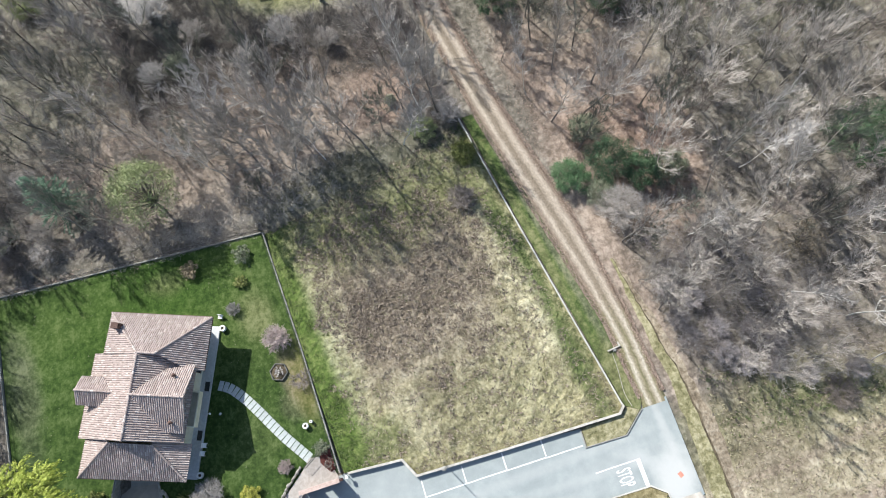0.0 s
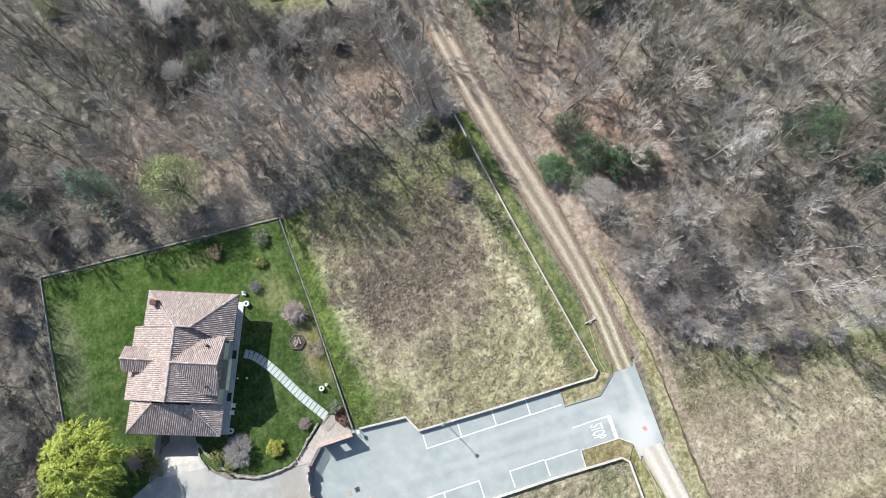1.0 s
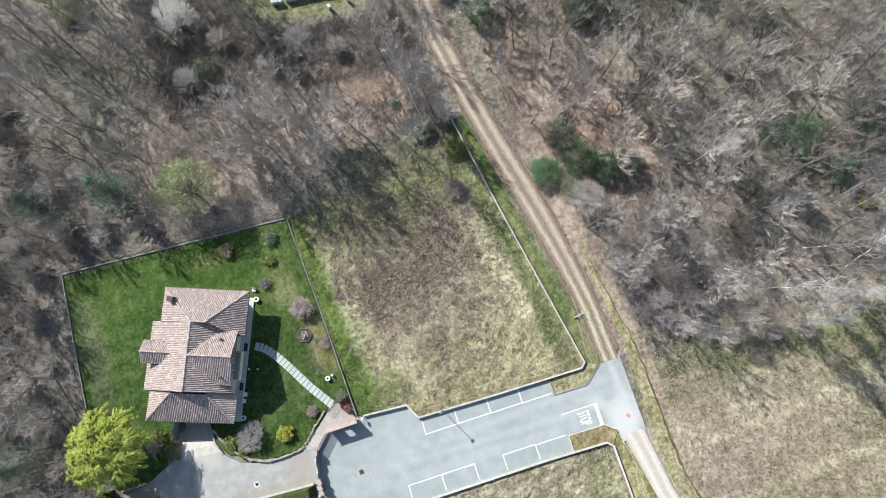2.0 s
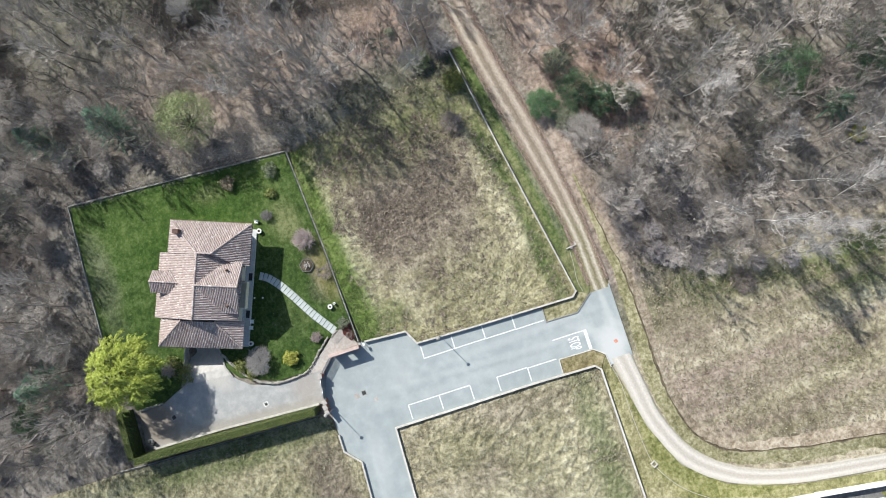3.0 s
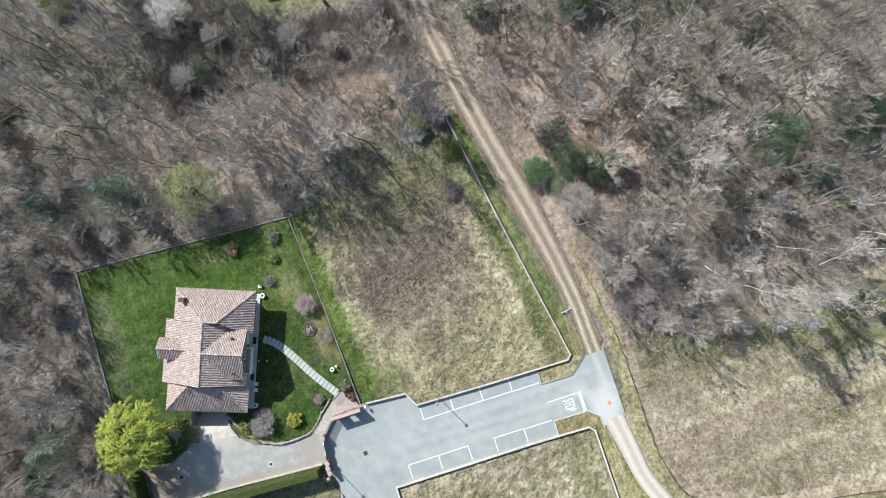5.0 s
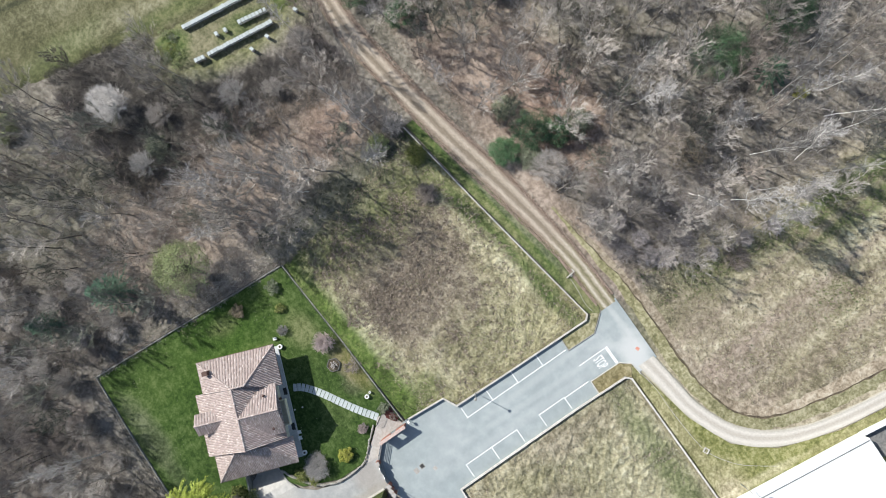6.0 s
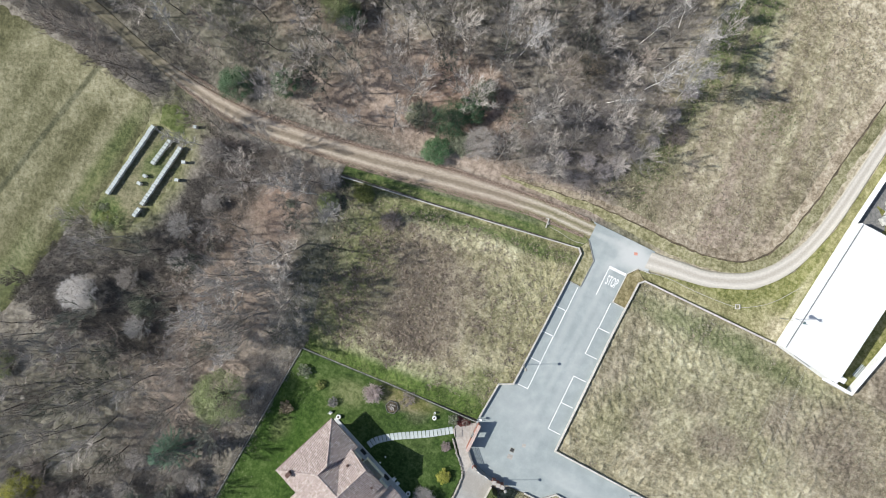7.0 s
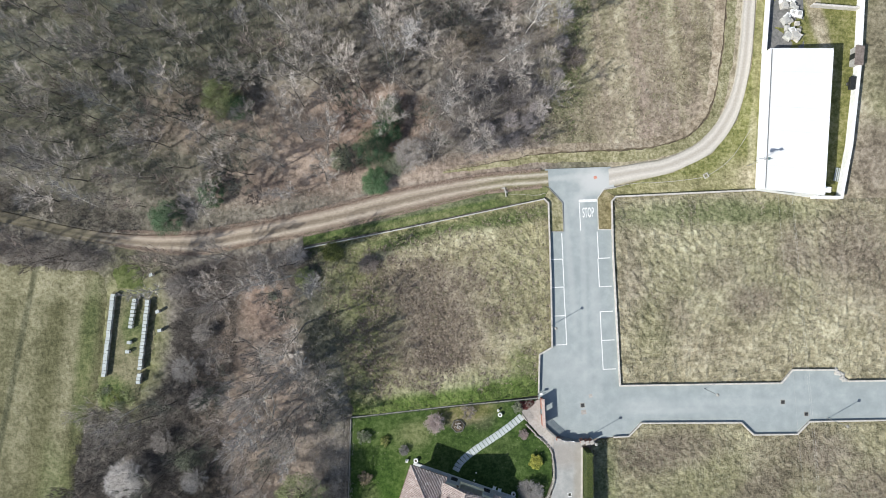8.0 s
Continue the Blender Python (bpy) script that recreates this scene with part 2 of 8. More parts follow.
m_plot_right = grassy("rough_grass_right", ((0.152, 0.135, 0.085), (0.30, 0.268, 0.176), (0.475, 0.432, 0.308)), 2.4, [
    ((30, 5, 22, 11, 0, 0.5, 0.6, 0.25), ((0.115, 0.13, 0.062), (0.215, 0.235, 0.125), (0.34, 0.355, 0.22))), ((12, 0, 2.6, 8, 0, 0.8, 0.6, 0.55), BROWN), ((21, 8, 5, 5, 0, 0.9, 0.7, 0.5), PALE), ((14, 10, 4, 3, 0, 0.9, 0.7, 0.4), TAN), ((19, -6, 3, 3, 0, 0.9, 0.6, 0.6), BROWN), ((51, 2, 7, 9, 0, 0.7, 0.6, 0.9), BROWN), ((28, 1, 4, 2.5, 20, 0.9, 0.6, 0.5), BROWN),
    ((34, -4, 5, 3, 0, 0.9, 0.6, 0.8), BROWN), ((22, -12, 8, 3, 10, 0.9, 0.7, 0.4), TAN), ((41, 5, 3, 4, 0, 0.9, 0.6, 0.8), BROWN), ((15, -9, 4, 6, 0, 0.9, 0.7, 0.4), OLIVE), ((48, -8, 10, 8, 0, 0.5, 0.5, 0.4), PALE), ((70, 0, 16, 18, 0, 0.5, 0.5, 0.6), BROWN), ((26, 12, 18, 2.2, 0, 0.5, 0.6, 0.6), GREEN)], 0.8)
m_plot_south = grassy("rough_grass_south", ((0.14, 0.13, 0.077), (0.295, 0.27, 0.168), (0.48, 0.445, 0.30)), 2.4, [
    ((24, -36, 11, 8, 0, 0.6, 0.6, 0.35), OLIVE), ((44, -31, 5, 4, 0, 0.8, 0.6, 0.9), BROWN), ((18, -29.5, 9, 3, 10, 0.9, 0.6, 0.75), BROWN), ((52, -38, 8, 5, 0, 0.8, 0.6, 0.8), BROWN), ((33, -37, 5, 3, 20, 0.9, 0.6, 0.7), BROWN), ((13, -30, 6, 4, 0, 0.6, 0.6, 0.6), BROWN), ((36, -32, 6, 5, 0, 0.6, 0.6, 0.5), BROWN),
    ((5.5, -45, 2.5, 18, 0, 0.5, 0.6, 0.7), GREEN)], 0.95)
m_lawn = grassy("mown_lawn", LAWN, 2.0, [((-34, -40, 7, 13, 0, 0.8, 0.8, 0.35), ((0.035, 0.078, 0.012), (0.06, 0.12, 0.02), (0.11, 0.16, 0.045))), ((-28, -25, 3, 2, 0, 0.8, 0.6, 0.5), OLIVE), ((-13, -28.5, 3.5, 2.5, 0, 0.8, 0.6, 0.1), OLIVE), ((-36, -36, 1.6, 2.2, 0, 0.8, 0.6, 0.4), OLIVE), ((-15, -23, 2.2, 1.4, 30, 0.8, 0.6, 0.25), BROWN), ((-30, -26, 12, 5, 0, 1.0, 0.8, 0.15), ((0.05, 0.068, 0.022), (0.09, 0.11, 0.038), (0.15, 0.16, 0.07))), ((-36, -50, 5, 8, 0, 1.0, 0.8, 0.12), ((0.05, 0.068, 0.022), (0.09, 0.11, 0.038), (0.15, 0.16, 0.07))), ((-19, -22.2, 3, 1.4, 10, 0.7, 0.6, 0.7), BROWN),
    ((-18, -21.3, 5, 1.6, 5, 0.6, 0.6, 0.8), ((0.09, 0.10, 0.03), (0.16, 0.15, 0.06), (0.24, 0.20, 0.12))), ((-27, -56.5, 8, 2, 0, 0.7, 0.6, 0.45), MOSS_SHADE)], 0.25)
m_verge = grassy("verge_grass", GREEN, 2.2, [((-30, 14.0, 24, 0.6, 8.5, 0.6, 0.6, 0.4), LITTER), ((-6.0, 16.9, 4.5, 1.5, 8, 0.5, 0.5, 0.95), OLIVE), ((-25, 13.2, 12, 0.5, 8.5, 0.9, 0.6, 0.6), OLIVE)])
m_verge_dry = grassy("verge_dry", ((0.095, 0.103, 0.034), (0.19, 0.195, 0.072), (0.33, 0.315, 0.155)), 2.2, [((32, 18.5, 4, 3, 30, 0.6, 0.6, 0.7), STRAW), ((20, 17.0, 13, 1.4, 3, 0.8, 0.7, 0.75), STRAW), ((34.6, 22, 0.7, 8, -6, 0.7, 0.6, 0.7), PALE), ((33.6, 18, 1.6, 2.4, 0, 0.8, 0.6, 0.6), TAN), ((37.0, 42, 0.8, 12, -7, 0.8, 0.6, 0.5), STRAW)])
m_hive_turf = grassy("hive_turf_grass", ((0.045, 0.06, 0.02), (0.085, 0.105, 0.038), (0.15, 0.165, 0.075)), 2.2)
m_island = grassy("island_dry_grass", ((0.13, 0.11, 0.055), (0.24, 0.205, 0.11), (0.37, 0.32, 0.195)), 2.6)


def asphalt():
    n = Nodes("worn_asphalt")
    p = n.world()
    grain, blot, wide = n.noise(p, 14.0, 4.0, 0.7), n.noise(p, 0.55, 5.0, 0.6), n.noise(p, 0.09, 3.0)
    c = n.ramp(n.math("ADD", n.math("MULTIPLY", blot, 0.6), n.math("MULTIPLY", wide, 0.4)), (0.35, (0.262, 0.296, 0.296)), (0.5, (0.303, 0.338, 0.336)), (0.68, (0.372, 0.405, 0.40)))
    c = n.mul(c, n.ramp(grain, (0.3, 0.86), (0.7, 1.0)))
    dust = n.patch(p, 7.0, 18.6, 3.6, 2.2, -20, 0.6, 0.7, 0.5)
    c = n.mix(n.math("MULTIPLY", dust, 0.75), c, (0.52, 0.52, 0.50))
    for cx, cy, rx, ry, turn, k in ((1.2, 5, 0.6, 12, 2, 0.3), (3.6, 2, 0.5, 16, -2, 0.25), (5.0, 17.6, 0.9, 4.5, -35, 0.5), (8.0, 18.6, 2.6, 1.2, 5, 0.5), (1.5, 19.5, 3.6, 0.5, 3, 0.5), (18, -22.6, 9, 0.5, -1, 0.25), (5.4, -2, 0.8, 15, 0, 0.25), (-1, -14, 4, 3, 0, 0.2), (12, -21.4, 4, 1.2, 0, 0.22), (27, -21.6, 16, 0.7, -1, 0.18), (3, 12, 1.0, 6, 4, 0.18), (3, -17, 2, 4, 20, 0.15)):
        c = n.mix(n.math("MULTIPLY", n.patch(p, cx, cy, rx, ry, turn, 0.6, 0.7, 0.5), k), c, (0.46, 0.47, 0.46))
    n.bump(grain, 0.25, 0.01)
    return n.done(c, 0.85, 0.0, 0.25)


def strip_material(name, stops, wobble=0.10, dark=0.6, later=(), where=0.0, far=0.0):
    """Earth road: its tones run along it, by the strip's own width; past x = where other tones take over bit by bit."""
    n = Nodes(name)
    uv = n.t.nodes.new("ShaderNodeTexCoord").outputs["UV"]
    p = n.world()
    fine, mid, big = n.noise(p, 4.0, 6.0, 0.75), n.noise(p, 0.9, 4.0), n.noise(p, 0.12, 3.0)
    u = n.math("ADD", n.axes(uv)[0], n.math("MULTIPLY", n.math("SUBTRACT", n.math("ADD", n.math("MULTIPLY", mid, 0.6), n.math("MULTIPLY", big, 0.4)), 0.5), wobble * 2.5))
    c = n.ramp(u, *stops)
    if later:
        x = n.math("ADD", n.axes(p)[0], n.math("MULTIPLY", n.math("SUBTRACT", mid, 0.5), 9.0))
        c = n.mix(n.step(x, where - 5, where + 5), c, n.ramp(u, *later))
    if far < 0:
        # past x = far a dark tone paints in tree shade, and some grass
        x = n.math("ADD", n.axes(p)[0], n.math("MULTIPLY", n.math("SUBTRACT", mid, 0.5), 14.0))
        c = n.mix(n.math("SUBTRACT", 0.8, n.math("MULTIPLY", n.step(x, far - 8, far + 6), 0.8)), c, (0.12, 0.112, 0.075))
    c = n.mul(c, n.ramp(fine, (0.32, dark), (0.66, 1.15)))
    n.bump(n.math("ADD", fine, mid), 0.35, 0.05)
    return n.done(c, 0.95, 0.0, 0.1)


m_asphalt = asphalt()
m_track = strip_material("earth_track", [(0.0, (0.24, 0.18, 0.14)), (0.18, (0.27, 0.215, 0.17)), (0.29, (0.44, 0.38, 0.31)), (0.37, (0.38, 0.32, 0.255)), (0.48, (0.22, 0.18, 0.138)), (0.58, (0.27, 0.225, 0.172)), (0.68, (0.46, 0.40, 0.325)), (0.80, (0.28, 0.225, 0.175)), (1.0, (0.19, 0.155, 0.11))], 0.10, 0.55,
    [(0.0, (0.17, 0.16, 0.08)), (0.20, (0.24, 0.21, 0.135)), (0.30, (0.52, 0.475, 0.39)), (0.39, (0.36, 0.315, 0.235)), (0.50, (0.18, 0.165, 0.095)), (0.60, (0.30, 0.265, 0.185)), (0.69, (0.52, 0.475, 0.39)), (0.80, (0.24, 0.215, 0.125)), (1.0, (0.15, 0.15, 0.07))], -14.0, -80.0)
m_gravel = strip_material("pale_gravel", [(0.0, (0.24, 0.22, 0.14)), (0.12, (0.36, 0.335, 0.285)), (0.30, (0.53, 0.495, 0.44)), (0.44, (0.40, 0.365, 0.315)), (0.55, (0.41, 0.375, 0.325)), (0.70, (0.54, 0.505, 0.45)), (0.88, (0.42, 0.39, 0.33)), (1.0, (0.22, 0.20, 0.11))], 0.08, 0.86)
m_ditch_side = grassy("ditch_bank_bare", ((0.15, 0.12, 0.085), (0.29, 0.24, 0.175), (0.44, 0.385, 0.30)), 2.4)
m_soil = plain("ditch_soil", (0.06, 0.048, 0.033), (0.15, 0.12, 0.08), 3.0, 0.95)
m_bank = grassy("ditch_bank", ((0.12, 0.115, 0.058), (0.24, 0.224, 0.125), (0.39, 0.36, 0.235)), 2.4)
m_paint = plain("road_paint", (0.60, 0.61, 0.60), (0.80, 0.80, 0.78), 5.0, 0.6, bump=0.05)
m_concrete = plain("pale_concrete", (0.40, 0.38, 0.34), (0.58, 0.55, 0.50), 2.2, 0.85)
m_pink = plain("pinkish_coping", (0.31, 0.285, 0.258), (0.41, 0.383, 0.35), 3.0, 0.85)
m_coping = plain("pink_stone", (0.40, 0.30, 0.26), (0.52, 0.41, 0.365), 3.0, 0.85)
m_greywall = plain("weathered_concrete", (0.22, 0.22, 0.20), (0.36, 0.35, 0.32), 2.5, 0.9)
m_greypale = plain("pale_grey_concrete", (0.38, 0.38, 0.35), (0.52, 0.51, 0.47), 3.0, 0.9)


def driveway():
    n = Nodes("driveway_concrete")
    p = n.world()
    grain, blot = n.noise(p, 9.0, 4.0, 0.7), n.noise(p, 0.6, 5.0, 0.65)
    c = n.ramp(blot, (0.35, (0.29, 0.30, 0.295)), (0.5, (0.34, 0.345, 0.335)), (0.68, (0.41, 0.405, 0.39)))
    c = n.mul(c, n.ramp(grain, (0.3, 0.85), (0.7, 1.0)))
    for cx, cy, rx, ry, turn, k, tone in ((-3.6, -54.5, 4.5, 3.4, 40, 0.95, (0.24, 0.205, 0.165)), (-8.2, -43.4, 3.6, 1.6, 35, 0.8, (0.47, 0.45, 0.41)), (0.6, -40, 0.9, 16, -3, 0.6, (0.30, 0.27, 0.225)), (-1.5, -29.5, 2.6, 2.2, 0, 0.6, (0.33, 0.295, 0.26))):
        c = n.mix(n.math("MULTIPLY", n.patch(p, cx, cy, rx, ry, turn, 0.5, 0.5, 0.6), k), c, n.mul(n.ramp(grain, (0.3, 0.75), (0.7, 1.0)), tone))
    n.bump(grain, 0.25, 0.01)
    return n.done(c, 0.85, 0.0, 0.25)


m_paving = driveway()
m_apron = plain("pale_apron_concrete", (0.36, 0.35, 0.325), (0.46, 0.445, 0.415), 1.2, 0.85)
m_slab = plain("path_slab", (0.36, 0.40, 0.40), (0.48, 0.51, 0.505), 4.0, 0.8)
m_stone = plain("field_stone", (0.25, 0.238, 0.21), (0.45, 0.425, 0.375), 4.0, 0.9, spread=0.5)
m_brick = plain("red_brick", (0.26, 0.11, 0.08), (0.40, 0.20, 0.15), 8.0, 0.85)
m_render = plain("cream_render", (0.66, 0.62, 0.46), (0.76, 0.72, 0.58), 2.0, 0.85)
m_roof_sheet = plain("roof_sheet", (0.57, 0.58, 0.575), (0.60, 0.605, 0.60), 1.2, 0.5, bump=0.05)
m_yard = plain("dark_yard_concrete", (0.12, 0.12, 0.115), (0.22, 0.215, 0.205), 2.0, 0.9)
m_white = plain("white_paint", (0.70, 0.705, 0.69), (0.84, 0.84, 0.82), 2.0, 0.6, bump=0.05)
m_tile_floor = plain("terrace_tile", (0.44, 0.455, 0.455), (0.56, 0.57, 0.565), 3.0, 0.6)
m_dark = plain("dark_metal", (0.025, 0.03, 0.03), (0.06, 0.06, 0.06), 6.0, 0.5, metal=0.4)
m_steel = plain("galvanised_steel", (0.32, 0.33, 0.34), (0.46, 0.47, 0.48), 6.0, 0.4, metal=0.8)
m_iron = plain("cast_iron", (0.045, 0.045, 0.045), (0.09, 0.085, 0.08), 12.0, 0.7, metal=0.3)
m_teal = plain("teal_metal", (0.10, 0.17, 0.17), (0.18, 0.26, 0.26), 5.0, 0.5, metal=0.3)
m_oldwood = plain("weathered_board", (0.12, 0.115, 0.105), (0.24, 0.23, 0.21), 5.0, 0.9)
m_wood = plain("brown_wood", (0.10, 0.055, 0.03), (0.20, 0.12, 0.07), 5.0, 0.7)
m_greyboard = plain("grey_board", (0.30, 0.29, 0.27), (0.45, 0.44, 0.41), 5.0, 0.8)
m_copper = plain("copper_gutter", (0.11, 0.075, 0.06), (0.18, 0.125, 0.10), 5.0, 0.6, metal=0.4)
m_soot = plain("flue_black", (0.02, 0.02, 0.02), (0.04, 0.04, 0.04), 6.0, 0.9)
m_mulch = plain("bark_mulch", (0.06, 0.02, 0.018), (0.14, 0.05, 0.04), 6.0, 0.95)


def glass():
    n = Nodes("window_glass")
    return n.done((0.03, 0.04, 0.05), 0.08, 0.0, 0.5)


m_flue = plain("weathered_flue", (0.085, 0.05, 0.041), (0.16, 0.10, 0.082), 5.0, 0.85)
m_glass = glass()


def roof_tiles():
    n = Nodes("clay_pantiles")
    p = n.world()
    c = n.ramp(n.island(), (0.0, (0.29, 0.235, 0.215)), (0.4, (0.37, 0.305, 0.28)), (0.75, (0.43, 0.362, 0.335)), (1.0, (0.56, 0.495, 0.46)))
    c = n.mix(n.math("MULTIPLY", n.step(n.noise(p, 0.7, 5.0, 0.65), 0.5, 0.72), 0.5), c, (0.22, 0.18, 0.155))
    c = n.mix(n.math("MULTIPLY", n.step(n.noise(p, 3.0, 4.0), 0.55, 0.75), 0.45), c, (0.50, 0.42, 0.37))
    n.bump(n.noise(p, 14.0), 0.3, 0.02)
    return n.done(c, 0.9, 0.0, 0.15)


m_tile = roof_tiles()
m_bark = twigs("grey_bark", (0.14, 0.125, 0.108), (0.27, 0.245, 0.22))
m_twig = twigs("grey_brown_twigs", (0.245, 0.22, 0.197), (0.48, 0.44, 0.40))
m_twig_moss = twigs("mossy_twigs", (0.09, 0.096, 0.076), (0.205, 0.212, 0.175))
m_twig_red = twigs("reddish_twigs", (0.17, 0.142, 0.121), (0.36, 0.31, 0.273))
m_twig_pale = twigs("pale_twigs", (0.30, 0.28, 0.262), (0.52, 0.495, 0.465))
m_bramble = twigs("dark_brambles", (0.124, 0.11, 0.099), (0.275, 0.246, 0.225))
m_edge_twig = twigs("purple_brown_twigs", (0.205, 0.181, 0.174), (0.42, 0.383, 0.372))
m_birch_twig = twigs("birch_twigs", (0.25, 0.233, 0.22), (0.44, 0.415, 0.395))
m_birch_limb = twigs("silvery_bark", (0.40, 0.38, 0.355), (0.64, 0.615, 0.58))
m_birch = twigs("white_bark", (0.5, 0.48, 0.45), (0.78, 0.76, 0.72))
m_pink_bud = twigs("budding_twigs", (0.26, 0.205, 0.19), (0.44, 0.365, 0.34))
m_grass_dry = leafy("dry_blades", (0.20, 0.178, 0.108), (0.285, 0.258, 0.166), (0.385, 0.352, 0.24))
m_grass_pale = leafy("pale_blades", (0.20, 0.188, 0.125), (0.275, 0.262, 0.178), (0.36, 0.342, 0.243))
m_grass_brown = leafy("dead_weeds", (0.12, 0.093, 0.073), (0.22, 0.18, 0.14), (0.36, 0.305, 0.245))
m_grass_green = leafy("green_blades", (0.045, 0.07, 0.018), (0.09, 0.13, 0.04), (0.18, 0.20, 0.08))
m_willow = leafy("willow_leaves", (0.17, 0.22, 0.03), (0.315, 0.375, 0.055), (0.51, 0.55, 0.14))
m_pale_leaf = leafy("young_leaves", (0.15, 0.185, 0.075), (0.25, 0.29, 0.125), (0.38, 0.41, 0.21))
m_holly = leafy("holly_leaves", (0.04, 0.095, 0.042), (0.08, 0.16, 0.068), (0.15, 0.235, 0.12))
m_evergreen = leafy("evergreen_leaves", (0.03, 0.07, 0.034), (0.065, 0.125, 0.06), (0.135, 0.195, 0.105))
m_greyleaf = leafy("grey_green_leaves", (0.09, 0.11, 0.07), (0.17, 0.19, 0.125), (0.27, 0.285, 0.20))
m_hedge = leafy("hedge_leaves", (0.08, 0.103, 0.025), (0.16, 0.182, 0.05), (0.275, 0.28, 0.10))
m_cable = plain("bare_cable", (0.42, 0.42, 0.40), (0.55, 0.55, 0.52), 4.0, 0.5, metal=0.3)
m_conifer = leafy("blue_green_needles", (0.036, 0.088, 0.054), (0.072, 0.142, 0.09), (0.13, 0.205, 0.137))
m_yellow_leaf = leafy("yellow_green_leaves", (0.20, 0.21, 0.03), (0.34, 0.34, 0.06), (0.46, 0.44, 0.12))
m_rust = leafy("rusty_leaves", (0.15, 0.12, 0.08), (0.23, 0.185, 0.125), (0.31, 0.26, 0.18))



# ---- building helpers ----
def mesh_of(name, verts, faces, mats, smooth=False, index=None):
    me = bpy.data.meshes.new(name)
    me.from_pydata([tuple(v) for v in verts], [], faces)
    for m in mats if isinstance(mats, (list, tuple)) else [mats]:
        me.materials.append(m)
    if index is not None:
        me.polygons.foreach_set("material_index", index)
    if smooth:
        me.polygons.foreach_set("use_smooth", [True] * len(me.polygons))
    me.update()
    return me


def thing(name, label, category, at=(0, 0, 0), turn=0.0, group="", kind=""):
    """An Empty at a thing's base, to carry its parts."""
    ob = new(name)
    ob.matrix_world = pose(*at, 0, 0, turn)
    ob.empty_display_size = 0.3
    return tagged(ob, label, category, group, kind)


def part(name, bm, material, parent, label=""):
    """One bmesh (or mesh) as ONE object under a thing or a part; its numbers are the parent's own."""
    if isinstance(bm, bpy.types.Mesh):
        me = bm
    else:
        me = bpy.data.meshes.new(name)
        bm.to_mesh(me)
        bm.free()
        me.materials.append(material)
    ob = new(name, me)
    ob.parent = parent
    return tagged(ob, label)


def solo(name, bm, material, label, category, kind="", at=(0, 0, 0), turn=0.0, group=""):
    """A thing of one mesh."""
    ob = part(name, bm, material, None)
    ob.matrix_world = pose(*at, 0, 0, turn)
    return tagged(ob, label, category, group, kind)


def box(bm, x0, x1, y0, y1, z0, z1, turn=0.0, bevel=0.0):
    m = Matrix.Translation(((x0 + x1) / 2, (y0 + y1) / 2, (z0 + z1) / 2)) @ Matrix.Rotation(turn, 4, "Z") @ Matrix.Diagonal((abs(x1 - x0), abs(y1 - y0), abs(z1 - z0), 1))
    got = bmesh.ops.create_cube(bm, size=1, matrix=m)
    if bevel:
        edges = list({e for v in got["verts"] for e in v.link_edges})
        bmesh.ops.bevel(bm, geom=edges, offset=bevel, segments=1, affect="EDGES", profile=0.5)
    return bm


def boxed(*a, **k):
    return box(bmesh.new(), *a, **k)


def tube(bm, a, b, r0, r1=None, sides=8):
    a, b = Vector(a), Vector(b)
    r1 = r0 if r1 is None else r1
    q = (b - a).to_track_quat("Z", "Y").to_matrix().to_4x4()
    bmesh.ops.create_cone(bm, cap_ends=True, segments=sides, radius1=r0, radius2=r1, depth=(b - a).length, matrix=Matrix.Translation((a + b) / 2) @ q)
    return bm


def ring(bm, r_out, r_in, z0, z1, sides=20):
    v = [[bm.verts.new((r * math.cos(2 * math.pi * i / sides), r * math.sin(2 * math.pi * i / sides), z)) for i in range(sides)] for r, z in ((r_out, z0), (r_out * 0.97, z1), (r_in, z1), (r_in, z0))]
    for k in range(4):
        a, b = v[k], v[(k + 1) % 4]
        for i in range(sides):
            bm.faces.new((a[i], a[(i + 1) % sides], b[(i + 1) % sides], b[i]))
    bmesh.ops.recalc_face_normals(bm, faces=bm.faces)
    return bm


def inside(p, poly):
    x, y, hit = p[0], p[1], False
    for (x0, y0), (x1, y1) in zip(poly, poly[1:] + poly[:1]):
        if (y0 > y) != (y1 > y) and x < (x1 - x0) * (y - y0) / (y1 - y0) + x0:
            hit = not hit
    return hit


def edge_distance(p, poly):
    best = 1e9
    for a, b in zip(poly, poly[1:] + poly[:1]):
        dx, dy = b[0] - a[0], b[1] - a[1]
        k = max(0.0, min(1.0, ((p[0] - a[0]) * dx + (p[1] - a[1]) * dy) / (dx * dx + dy * dy + 1e-9)))
        best = min(best, math.hypot(p[0] - a[0] - k * dx, p[1] - a[1] - k * dy))
    return best


